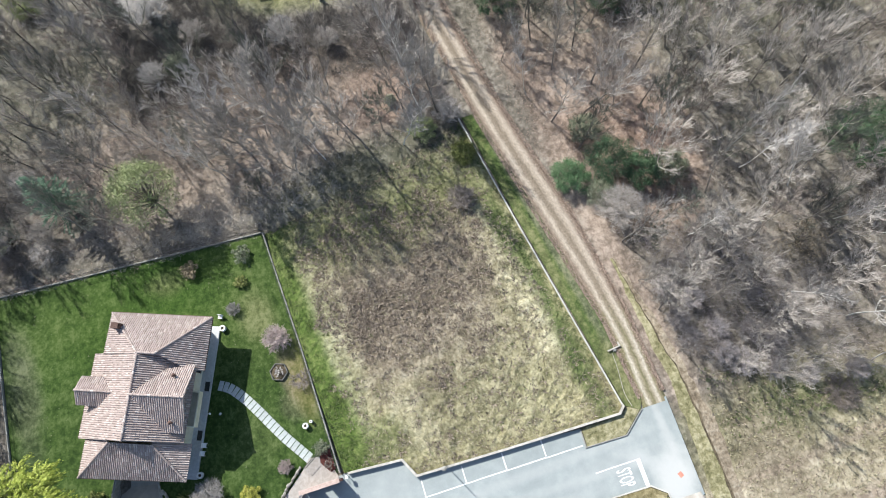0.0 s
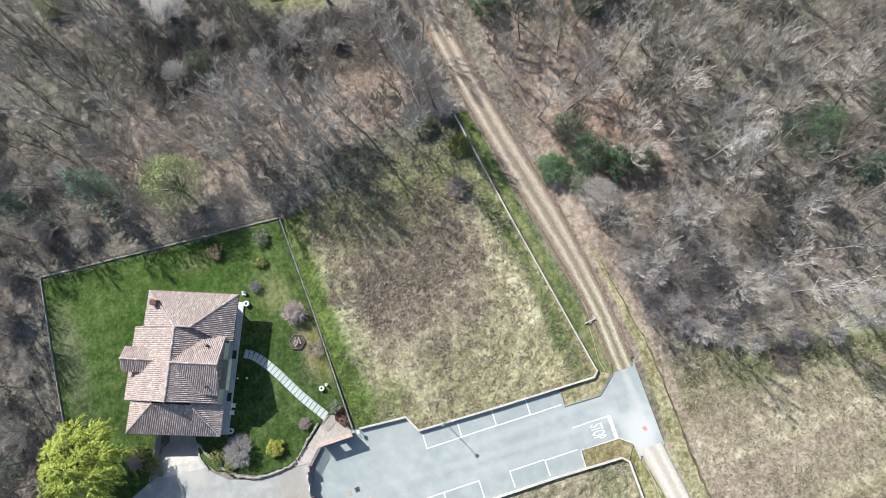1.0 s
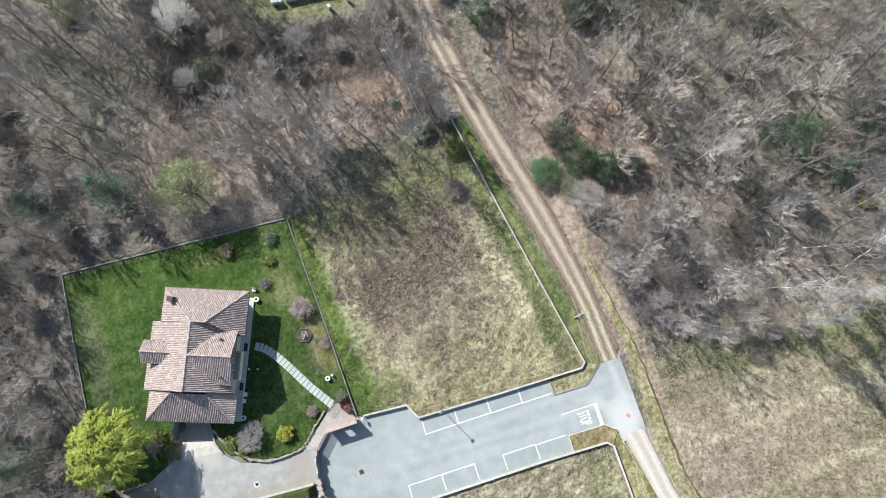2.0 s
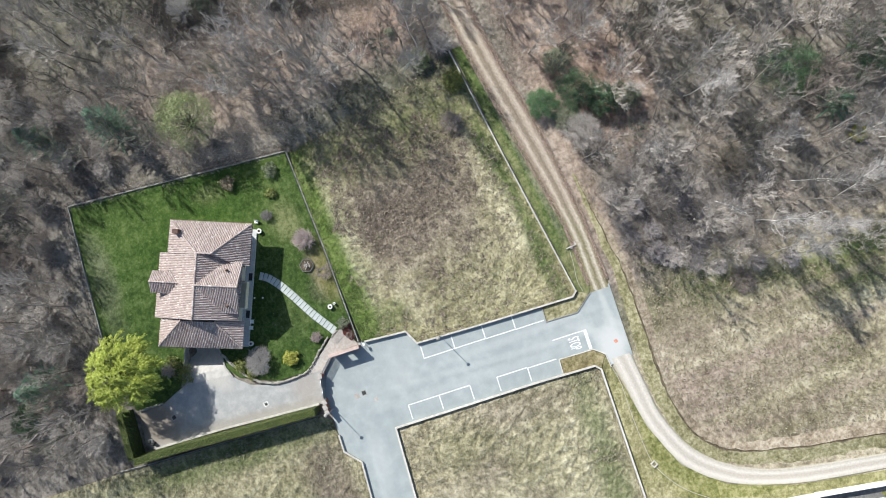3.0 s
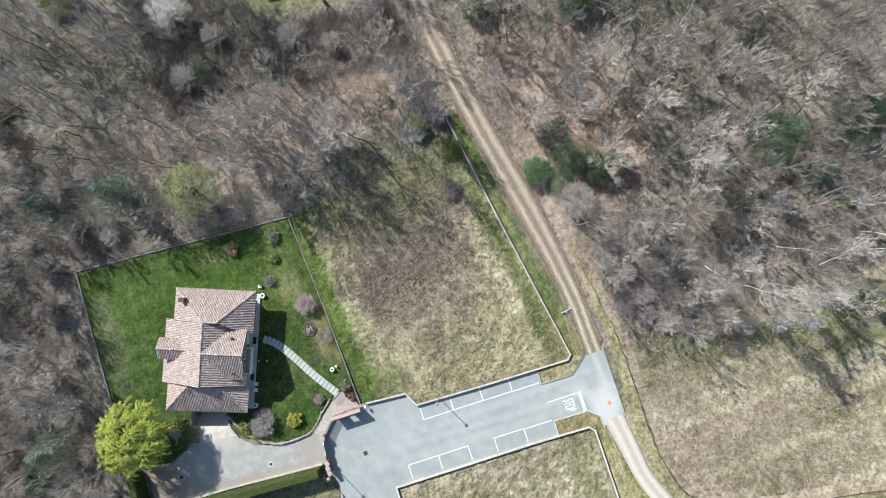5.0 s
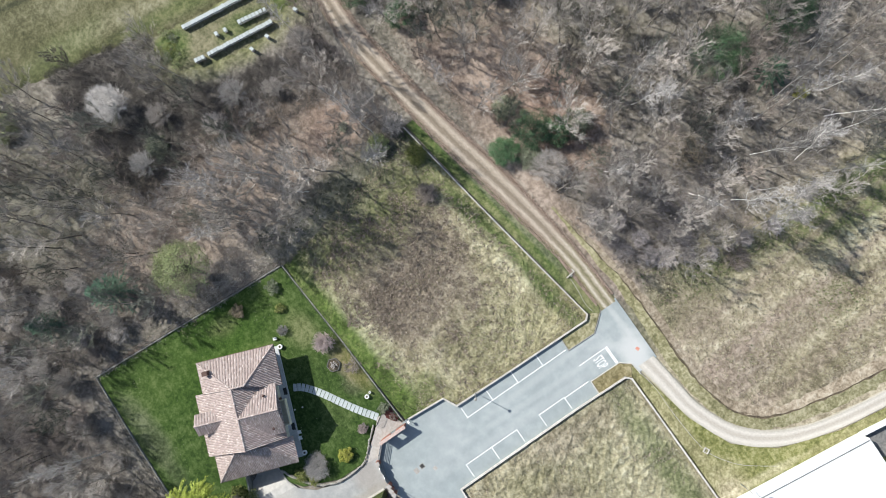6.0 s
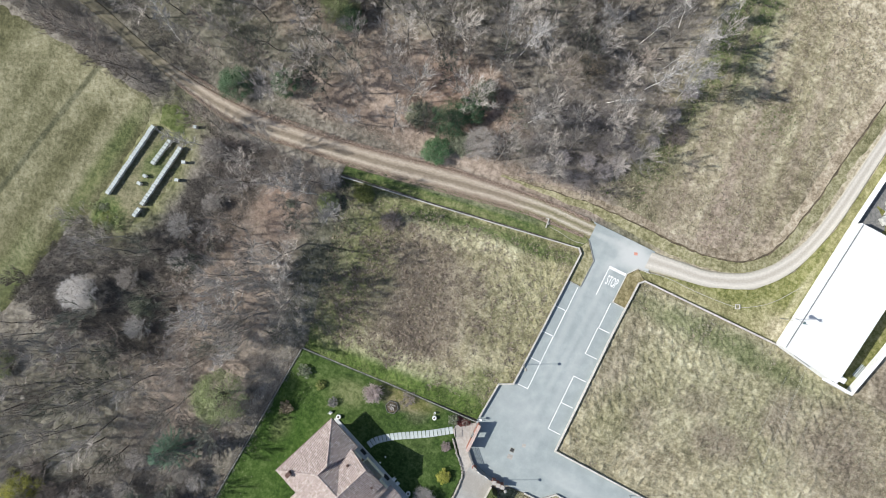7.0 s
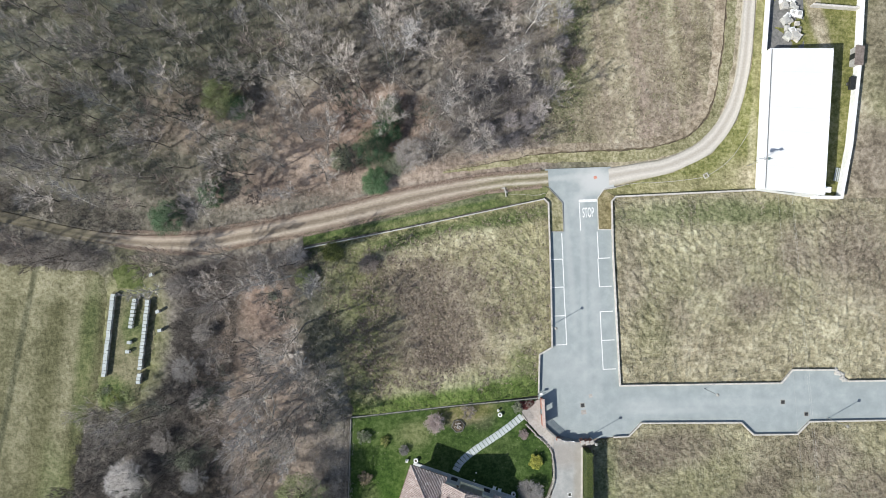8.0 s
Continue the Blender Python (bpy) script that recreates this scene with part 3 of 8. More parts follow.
def sheet(poly, z, cell=0.0, rough=0.0, skirt=0.3, rim=0.6, sink=0.0):
    """A ground sheet over a plan outline; with cell, it is cut into cells and made uneven away from its rim."""
    bm = bmesh.new()
    f = bm.faces.new([bm.verts.new((x, y, z)) for x, y in poly])
    if f.normal.z < 0 or sum((b[0] - a[0]) * (b[1] + a[1]) for a, b in zip(poly, poly[1:] + poly[:1])) > 0:
        f.normal_flip()
    outer = list(bm.edges)
    down = bmesh.ops.extrude_edge_only(bm, edges=outer)["geom"]
    for v in down:
        if isinstance(v, bmesh.types.BMVert):
            v.co.z -= skirt
    bmesh.ops.triangulate(bm, faces=[f])
    if cell:
        xs, ys = [p[0] for p in poly], [p[1] for p in poly]
        for lo, hi, axis in ((min(xs), max(xs), 0), (min(ys), max(ys), 1)):
            for i in range(1, int((hi - lo) / cell)):
                co, no = [0, 0, 0], [0, 0, 0]
                co[axis], no[axis] = lo + i * cell, 1
                bmesh.ops.bisect_plane(bm, geom=list(bm.verts) + list(bm.edges) + list(bm.faces), plane_co=co, plane_no=no)
        for v in bm.verts:
            if v.co.z > z - 0.01:
                d = min(1.0, edge_distance(v.co, poly) / rim)
                h = noise.noise((v.co.x * 0.9, v.co.y * 0.9, 3)) + 0.7 * noise.noise((v.co.x * 2.3, v.co.y * 2.3, 9)) + 0.8 * noise.noise((v.co.x * 0.15, v.co.y * 0.15, 5))
                v.co.z += rough * d * (h + 0.55)
                if sink:
                    k = min(1.0, edge_distance(v.co, poly) / sink)
                    v.co.z = v.co.z * k + (ground_height(v.co.x, v.co.y) - 0.05) * (1 - k)
    bmesh.ops.recalc_face_normals(bm, faces=bm.faces)
    if sum(f.normal.z * f.calc_area() for f in bm.faces) < 0:
        bmesh.ops.reverse_faces(bm, faces=bm.faces)
    return bm


def ragged(poly, step=1.2, amp=0.6, where=None):
    """The outline with its straight runs broken up into uneven ones."""
    out = []
    for (ax, ay), (bx, by) in zip(poly, poly[1:] + poly[:1]):
        L = math.hypot(bx - ax, by - ay)
        n = max(1, int(L / step))
        for i in range(n):
            x, y = ax + (bx - ax) * i / n, ay + (by - ay) * i / n
            k = amp if where is None or where(x, y) else 0.0
            w = k * (noise.noise((x * 0.45, y * 0.45, 6)) + 0.6 * noise.noise((x * 1.4, y * 1.4, 2))) * 1.4
            out.append((x - (by - ay) / L * w, y + (bx - ax) / L * w))
    return out


def smooth_line(pts, n=6):
    """Catmull-Rom through plan points."""
    p = [Vector(q) for q in pts]
    p = [p[0] * 2 - p[1]] + p + [p[-1] * 2 - p[-2]]
    out = []
    for a, b, c, d in zip(p, p[1:], p[2:], p[3:]):
        for i in range(n):
            t = i / n
            out.append(0.5 * (2 * b + (c - a) * t + (2 * a - 5 * b + 4 * c - d) * t * t + (3 * b - a - 3 * c + d) * t ** 3))
    return out + [p[-2]]


def strip_between(name, left, right, z, material, profile, label, category, n=6):
    """An earth road between two edge lines, with its own width as u; profile: heights across it."""
    a, b = smooth_line(left, n), smooth_line(right, n)
    cols = len(profile)
    verts, faces, uvs = [], [], []
    for i, (p, q) in enumerate(zip(a, b)):
        for j, h in enumerate(profile):
            u = j / (cols - 1)
            r = p.lerp(q, (u, 0.14, 0.86)[1 if j == 1 else 2 if j == cols - 2 else 0])
            u = 0.14 if j == 1 else 0.86 if j == cols - 2 else u
            w = 0.25 * noise.noise((r.x * 0.4, r.y * 0.4, 2)) if j in (0, cols - 1) else 0
            r = r + (q - p).normalized() * w
            verts.append((r.x, r.y, z + h - 0.1 * min(1.0, max(0.0, (-72 - r.x) / 12))))
            uvs.append((u, i / 10))
    for i in range(len(a) - 1):
        for j in range(cols - 1):
            k = i * cols + j
            faces.append((k, k + cols, k + cols + 1, k + 1))
    me = mesh_of(name, verts, faces, material)
    layer = me.uv_layers.new(name="across")
    for loop in me.loops:
        layer.data[loop.index].uv = uvs[loop.vertex_index]
    bm = bmesh.new()
    bm.from_mesh(me)
    if sum(f.normal.z for f in bm.faces) < 0:
        bmesh.ops.reverse_faces(bm, faces=bm.faces)
        bm.to_mesh(me)
    bm.free()
    return tagged(new(name, me), label, category, kind="structure")


def run(pts, width, z0, z1, lip=0.0, cap=0.08):
    """A wall along plan points, mitred, with a coping that juts out by lip."""
    p = [Vector((x, y, 0)) for x, y in pts]
    bm = bmesh.new()
    rows = []
    for i, v in enumerate(p):
        t0 = (v - p[i - 1]).normalized() if i else None
        t1 = (p[i + 1] - v).normalized() if i < len(p) - 1 else None
        t0, t1 = t0 or t1, t1 or t0
        n0 = Vector((-t0.y, t0.x, 0))
        m = (n0 + Vector((-t1.y, t1.x, 0))).normalized()
        m = m / max(0.35, m.dot(n0))
        w = width / 2
        section = [(-w, z0), (-w, z1 - cap), (-w - lip, z1 - cap), (-w - lip, z1 - 0.015), (-w - lip + 0.02, z1), (w + lip - 0.02, z1), (w + lip, z1 - 0.015), (w + lip, z1 - cap), (w, z1 - cap), (w, z0)]
        rows.append([bm.verts.new((v.x + m.x * s, v.y + m.y * s, z)) for s, z in section])
    for a, b in zip(rows, rows[1:]):
        for j in range(len(a) - 1):
            bm.faces.new((a[j], a[j + 1], b[j + 1], b[j]))
    bm.faces.new(rows[0])
    bm.faces.new(rows[-1])
    bmesh.ops.recalc_face_normals(bm, faces=bm.faces)
    return bm


# ---- ground, roads, plots ----
def ground_height(x, y):
    dip = max(0.0, min(1.0, (-7.6 - x) / 1.5)) * max(0.0, min(1.0, (x + 16.5) / 1.5)) * max(0.0, min(1.0, 2.4 - abs(y + 43.9 + 0.4 * (x + 10)) / 1.6))
    return -0.16 + 0.11 * noise.noise((x * 0.16, y * 0.16, 1)) + 0.05 * noise.noise((x * 0.7, y * 0.7, 4)) - 3.4 * dip


def make_ground():
    verts, faces = [], []
    xs = [-600, -350, -220] + [-160 + 1.6 * i for i in range(176)] + [180, 300, 600]
    ys = [-600, -350, -200] + [-120 + 1.6 * i for i in range(151)] + [180, 300, 600]
    for y in ys:
        for x in xs:
            verts.append((x, y, ground_height(x, y)))
    w = len(xs)
    for j in range(len(ys) - 1):
        for i in range(w - 1):
            k = j * w + i
            faces.append((k, k + 1, k + w + 1, k + w))
    return tagged(new("ground", mesh_of("ground", verts, faces, m_ground, True)), "woodland floor of brown leaf litter turning to dry meadow", "ground", kind="structure")


make_ground()

LEFT_PLOT = [(-46, 8.9), (-29.6, 11.4), (-14.2, 13.9), (-2.9, 15.7), (-2.2, 15.0), (-2.45, 0.9), (-2.8, -10.4), (-5.05, -11.6), (-5.6, -18.9), (-21.8, -20.1), (-38.8, -21.4), (-41.5, -8)]
RIGHT_PLOT = [(9.2, 14.8), (10, 15.5), (34.6, 15.55), (50.2, 13.5), (95, 12), (95, -19.6), (49.4, -18.7), (46.6, -16.5), (39.2, -16.2), (37.1, -18.4), (9.1, -17.6)]
SOUTH_PLOT = [(5.0, -27.1), (10, -26.7), (12.4, -24.5), (29.7, -25.1), (31.8, -27.3), (39.4, -27.5), (41.7, -25.4), (95, -26.6), (95, -115), (2.6, -115), (2.6, -57), (3.4, -28.4)]
LAWN_AREA = [(-38.7, -21.5), (-5.9, -19.5), (-6.4, -25.0), (-3.7, -28.8), (-3.7, -33.6), (-6.2, -39.5), (-8.3, -41.1), (-13.6, -41.4), (-14.6, -45.9), (-13.0, -46.4), (-7.7, -48.5), (-5.8, -52.7), (-6.2, -57.0), (-14, -58.2), (-18.5, -59), (-41.5, -58.6)]
ROAD = [(-2.3, 21.2), (9.4, 21.1), (9.9, 17.4), (8.0, 17.2), (6.7, 15.5), (6.55, 9.9), (9.1, 9.8), (9.1, -17.7), (37.1, -18.5), (39.2, -16.3), (46.6, -16.6), (49.4, -18.8), (95, -19.7), (95, -26.5), (41.6, -25.3), (39.3, -27.4), (31.8, -27.2), (29.8, -25.0), (12.3, -24.4), (10.0, -26.6), (4.0, -26.9), (1.9, -27.4), (-3.0, -25.8), (-5.2, -23.4), (-5.6, -18.0), (-5.0, -11.5), (-2.7, -10.3), (-2.4, 0.9), (-1.8, 10.0), (0.5, 9.9), (0.6, 15.0), (-1.7, 17.8)]
DRIVE = [(1.9, -27.45), (-3.05, -25.85), (-3.3, -28.9), (-3.15, -33.7), (-4.4, -37.9), (-6.0, -39.8), (-7.0, -40.6), (-7.6, -48.4), (-5.7, -52.7), (-5.9, -56.3), (-0.6, -57.0), (0.5, -56.0), (0.5, -54.5), (0.65, -44.7)]
ENTRY = [(-5.3, -19.6), (-5.2, -23.4), (-3.05, -25.8), (-3.3, -28.8), (-5.2, -26.4), (-7.6, -23.5), (-8.6, -22.6), (-8.4, -21.4), (-7.2, -20.3)]

solo("road", sheet(ROAD, 0.03), m_asphalt, "light grey worn asphalt road with parking bays", "road", "structure")
solo("driveway", sheet(DRIVE, 0.045), m_paving, "pale concrete driveway leading to the villa's garage", "driveway", "structure")


def garage_ramp():
    """The drive's end: a pale apron, then a slope down to the garage between two walls."""
    bm = bmesh.new()
    rows = (((-7.0, -40.55, 0.045), (-7.6, -48.4, 0.045)), ((-8.3, -41.3, -0.1), (-8.9, -47.9, -0.1)), ((-11.2, -41.5, -1.9), (-12.4, -46.4, -1.9)), ((-14.0, -41.0, -2.2), (-15.2, -45.6, -2.2)))
    rings = [[bm.verts.new(Vector(a).lerp(Vector(b), i / 6)) for i in range(7)] for a, b in rows]
    for p, q in zip(rings, rings[1:]):
        for i in range(6):
            bm.faces.new((p[i], p[i + 1], q[i + 1], q[i]))
    bmesh.ops.recalc_face_normals(bm, faces=bm.faces)
    if sum(f.normal.z for f in bm.faces) < 0:
        bmesh.ops.reverse_faces(bm, faces=bm.faces)
    solo("garage_ramp", bm, m_apron, "pale concrete ramp down to the garage", "ramp", "structure")
    for k, pts in enumerate((((-7.55, -48.55), (-8.9, -48.05), (-13.6, -46.15)), ((-6.6, -40.35), (-8.3, -41.1), (-12.6, -41.3)))):
        solo("ramp_wall", run(pts, 0.22, -2.6, 0.45 if k == 0 else 0.2, 0.02, 0.06), m_greywall, "grey concrete retaining wall beside the garage ramp", "wall", "structure")


garage_ramp()
solo("entry_paving", sheet(ENTRY, 0.10), m_pink, "pinkish paved entry between the garden gate and path", "paving", "structure")
solo("meadow", sheet(ragged([(-160, 14), (-118, 10.2), (-101.5, 8.8), (-83, 6.8), (-81.6, 3), (-84.4, -18.9), (-86.1, -19.7), (-89, -33.6), (-93, -50), (-116, -100), (-160, -100)], 1.0, 0.55), -0.02, 1.2, 0.05, 0.3, 0.6, 1.3), m_meadow, "mown meadow of olive and straw-coloured grass", "field", "structure")


def west_rim(x, y):
    """0 at the plot's open western rim, 1 from four metres inside it."""
    d = min((x - (-46 + 4.5 * (8.9 - y) / 16.9)) if y > -8 else (x - (-41.5 + 2.7 * (-8 - y) / 13.4)), 4.0) / 4.0
    return max(0.0, d)


def left_field():
    bm = sheet(ragged(LEFT_PLOT, 1.0, 0.9, lambda x, y: x < -38.9 and y < 8), 0.26, 0.6, 0.2, 0.5)
    for v in bm.verts:
        k = west_rim(v.co.x, v.co.y)
        if v.co.z > 0 and k < 1:
            v.co.z = -0.2 + (v.co.z + 0.2) * k
    return bm


solo("field_left", left_field(), m_plot_left, "fenced plot of dry straw and brown rough grass", "field", "structure")
solo("field_right", sheet(RIGHT_PLOT, 0.0, 0.6, 0.25), m_plot_right, "walled plot of pale dry rough grass", "field", "structure")
solo("field_south", sheet(SOUTH_PLOT, 0.0, 0.75, 0.25), m_plot_south, "open plot of dry yellow-brown rough grass", "field", "structure")
solo("lawn", sheet(LAWN_AREA, 0.02, 1.2, 0.04), m_lawn, "mown bright green lawn round the villa", "lawn", "structure")

TRACK_TOP = [(-134, 27), (-118, 22.0), (-101.3, 18.5), (-83.5, 14.0), (-66.3, 12.9), (-45.7, 15.6), (-29.3, 19.0), (-13.9, 20.9), (-1.8, 21.4)]
TRACK_LOW = [(-134, 24.5), (-118, 19.5), (-101.4, 16.0), (-83.9, 11.4), (-66.5, 8.4), (-45.9, 11.0), (-29.5, 14.0), (-13.0, 17.2), (-1.8, 17.9)]
RUTS = (-0.3, 0.05, 0.055, 0.045, 0.052, 0.058, 0.052, 0.045, 0.055, 0.05, -0.3)
strip_between("track", TRACK_TOP, TRACK_LOW, 0.0, m_track, RUTS, "brown earth track with two pale wheel ruts", "track")
GRAVEL_OUT = [(9.0, 21.3), (14, 21.8), (19.6, 22.6), (25.8, 25.6), (30.1, 30.9), (32.6, 38.0), (34.5, 50.3), (36.2, 64), (37.4, 84)]
GRAVEL_IN = [(9.0, 17.2), (14, 18.2), (20.4, 19.3), (27.6, 22.4), (32.5, 28.3), (35.6, 37.9), (37.3, 50.2), (38.8, 64), (40.1, 84)]
strip_between("gravel_road", GRAVEL_OUT, GRAVEL_IN, 0.0, m_gravel, (-0.3, 0.05, 0.052, 0.055, 0.05, 0.052, 0.055, 0.052, 0.05, -0.3), "pale cream gravel road in a long bend", "gravel road")
DITCH = [(-20.6, 21.7), (-15.1, 22.3), (-9.6, 23.1), (-2.7, 24.0), (6.8, 24.1), (12.5, 24.0), (17.7, 24.4), (23.2, 25.9), (26.8, 29.1), (28.8, 33.9), (30.6, 42.1), (31.8, 50.4), (33.9, 64), (35.2, 84)]


def ditch():
    line = smooth_line(DITCH, 8)
    verts, faces = [], []
    profile = ((-2.1, -0.12), (-0.14, 0.1), (-0.06, 0.0), (0.04, 0.0), (0.12, 0.12), (2.0, -0.22))
    for i, p in enumerate(line):
        q, o = line[min(i + 1, len(line) - 1)], line[max(i - 1, 0)]
        t = (q - o).normalized()
        side = Vector((-t.y, t.x))
        grow = min(1.0, 0.15 + i / 40)
        for s, z in [(s * grow, -0.12 + (z + 0.12) * grow) for s, z in profile]:
            w = 0.26 * noise.noise((p.x * 0.5, p.y * 0.5, 0)) + 0.2 * noise.noise((p.x * 1.7, p.y * 1.7, s * 4))
            verts.append((p.x + side.x * (s + w), p.y + side.y * (s + w), z + 0.05 * noise.noise((p.x * 1.1, p.y * 1.1, s * 3))))
    n = len(profile)
    index = []
    for i in range(len(line) - 1):
        for j in range(n - 1):
            k = i * n + j
            faces.append((k, k + n, k + n + 1, k + 1))
            index.append((0, 1, 1, 1, 2)[j])
    me = mesh_of("ditch", verts, faces, [m_bank, m_soil, m_ditch_side], False, index)
    bm = bmesh.new()
    bm.from_mesh(me)
    bmesh.ops.reverse_faces(bm, faces=bm.faces) if sum(f.normal.z for f in bm.faces) < 0 else None
    bm.to_mesh(me)
    bm.free()
    tagged(new("ditch", me), "narrow dark soil ditch with dry grass banks", "ditch", kind="structure")


ditch()
solo("verge", sheet([(-46.2, 9.4), (-29.6, 11.8), (-14.2, 14.3), (-2.7, 16.1), (-1.7, 17.75), (-3, 18.3), (-13, 17.6), (-29.5, 14.6), (-46.2, 11.6)], 0.03, 0.9, 0.05), m_verge, "green grass verge between the wall and the track", "verge", "structure")
solo("verge_bend", sheet([(9.9, 17.3), (14, 18.3), (20.4, 19.5), (27.6, 22.6), (32.5, 28.5), (35.6, 38.1), (37.3, 50.2), (38.8, 64), (40.1, 84), (42.6, 84), (39.1, 50), (37.2, 38.5), (34.9, 16), (10, 15.9), (8.2, 16.9)], 0.02, 1.0, 0.05), m_verge_dry, "yellow-green grass verge along the gravel bend", "verge", "structure")
solo("island_left", sheet([(-1.8, 10.1), (0.35, 10.05), (0.45, 14.9), (-1.75, 17.6), (-2.5, 16.3), (-1.9, 15.2)], 0.12, 0.7, 0.03), m_bank, "small planted island of green grass beside the parking bays", "island", "structure")
solo("island_right", sheet([(6.7, 10.1), (9.0, 10.0), (9.05, 14.9), (9.8, 15.8), (8.1, 17.0), (6.85, 15.4)], 0.12, 0.7, 0.03), m_island, "small island of dry yellow grass beside the stop line", "island", "structure")

# ---- walls and kerbs ----
solo("wall_north", run([(-46, 8.9), (-29.6, 11.4), (-14.2, 13.9), (-3.0, 15.76)], 0.14, -0.2, 0.55, 0.02), m_greypale, "thin pale grey concrete wall between plot and track", "wall", "structure")
solo("wall_left", run([(-2.98, 15.76), (-2.75, 15.8), (-2.05, 15.1), (-2.3, 0.9), (-2.65, -10.5), (-4.95, -11.7), (-5.45, -18.4)], 0.22, -0.2, 0.62, 0.03), m_concrete, "low pale concrete wall round the rough plot", "wall", "structure")
solo("wall_right", run([(34.6, 15.7), (10, 15.65), (9.2, 14.9), (8.95, 5.5), (8.95, -17.75), (37.1, -18.45), (39.2, -16.25), (46.4, -16.5)], 0.22, -0.2, 0.58, 0.03), m_concrete, "low pale concrete wall round the dry plot", "wall", "structure")
solo("wall_right_end", run([(48.8, -18.6), (60, -18.85), (95, -19.6)], 0.22, -0.2, 0.58, 0.03), m_concrete, "low pale concrete wall along the road", "wall", "structure")
solo("wall_south", run([(7.3, -26.7), (10, -26.65), (12.35, -24.45), (29.75, -25.05), (31.8, -27.25), (39.35, -27.45), (41.65, -25.35), (95, -26.5)], 0.2, -0.2, 0.52, 0.03), m_concrete, "low pale concrete wall on the road's lower side", "wall", "structure")
solo("kerb_left", run([(-1.75, 9.95), (0.42, 9.9), (0.55, 15.0), (-1.75, 17.85)], 0.14, -0.1, 0.17, 0.0), m_greywall, "grey concrete kerb round the planted island", "kerb", "structure")
solo("kerb_right", run([(9.0, 9.85), (6.65, 9.95), (6.75, 15.5), (8.0, 17.1), (10.2, 17.3)], 0.14, -0.1, 0.17, 0.0), m_concrete, "pale stone kerb round the dry island", "kerb", "structure")


def marking(name, x0, x1, y0, y1):
    bm = bmesh.new()
    n = max(1, int(max(x1 - x0, y1 - y0) / 1.2))
    long_y = (y1 - y0) > (x1 - x0)
    for i in range(n):
        a, b = i / n, (i + 1) / n - 0.004
        if long_y:
            box(bm, x0 + random.uniform(-0.01, 0.01), x1 + random.uniform(-0.01, 0.01), y0 + (y1 - y0) * a, y0 + (y1 - y0) * b, 0.0, 0.008)
        else:
            box(bm, x0 + (x1 - x0) * a, x0 + (x1 - x0) * b, y0 + random.uniform(-0.01, 0.01), y1 + random.uniform(-0.01, 0.01), 0.0, 0.008)
    return solo(name, bm, m_paint, "white painted road line", "road marking", "structure", at=(0, 0, 0.030))


def bays():
    w = 0.075
    marking("bay_line", 0.1 - w, 0.1 + w, 4.98, 9.6)
    marking("bay_line", 0.05 - w, 0.05 + w, -0.02, 4.98)
    marking("bay_line", -w, w, -10.27, -0.02)
    for y in (4.98, 0.0, -5.08, -10.2):
        marking("bay_divider", -2.05, -w, y - w, y + w)
    marking("bay_line", 6.42 - w, 6.42 + w, 4.75, 9.6)
    marking("bay_line", 6.3 - w, 6.3 + w, -0.3, 4.75)
    for y in (4.82, -0.22):
        marking("bay_divider", 6.45, 8.5, y - w, y + w)
    marking("bay_line", 6.2 - w, 6.2 + w, -14.92, -4.56)
    for y in (-4.64, -9.74, -14.85):
        marking("bay_divider", 6.28, 8.5, y - w, y + w)
    marking("lane_line", 3.5 - w, 3.5 + w, 9.9, 14.9)
    marking("stop_line", 3.43, 6.62, 14.95, 15.45)


bays()


def stop_word():
    cu = bpy.data.curves.new("stop_word", "FONT")
    cu.body, cu.align_x, cu.align_y, cu.size, cu.extrude, cu.offset = "STOP", "CENTER", "CENTER", 1.0, 0.003, 0.012
    tmp = new("stop_word_outline", cu)
    me = bpy.data.meshes.new_from_object(tmp.evaluated_get(bpy.context.evaluated_depsgraph_get()))
    bpy.data.objects.remove(tmp)
    me.materials.append(m_paint)
    ob = new("stop_word", me)
    ob.matrix_world = pose(5.0, 13.0, 0.036) @ Matrix.Diagonal((0.86, 2.45, 1, 1))
    tagged(ob, "white painted word STOP on the asphalt", "road marking", kind="structure")


stop_word()



# ---- villa ----
# Its own axes: x across (towards the terrace), y along it towards the garage.
HOUSE_TURN = 69.0


def villa_point(b, a, z):
    """across, along, up -> the thing's own numbers (x across, y against along)."""
    return Vector((b, -a, z))


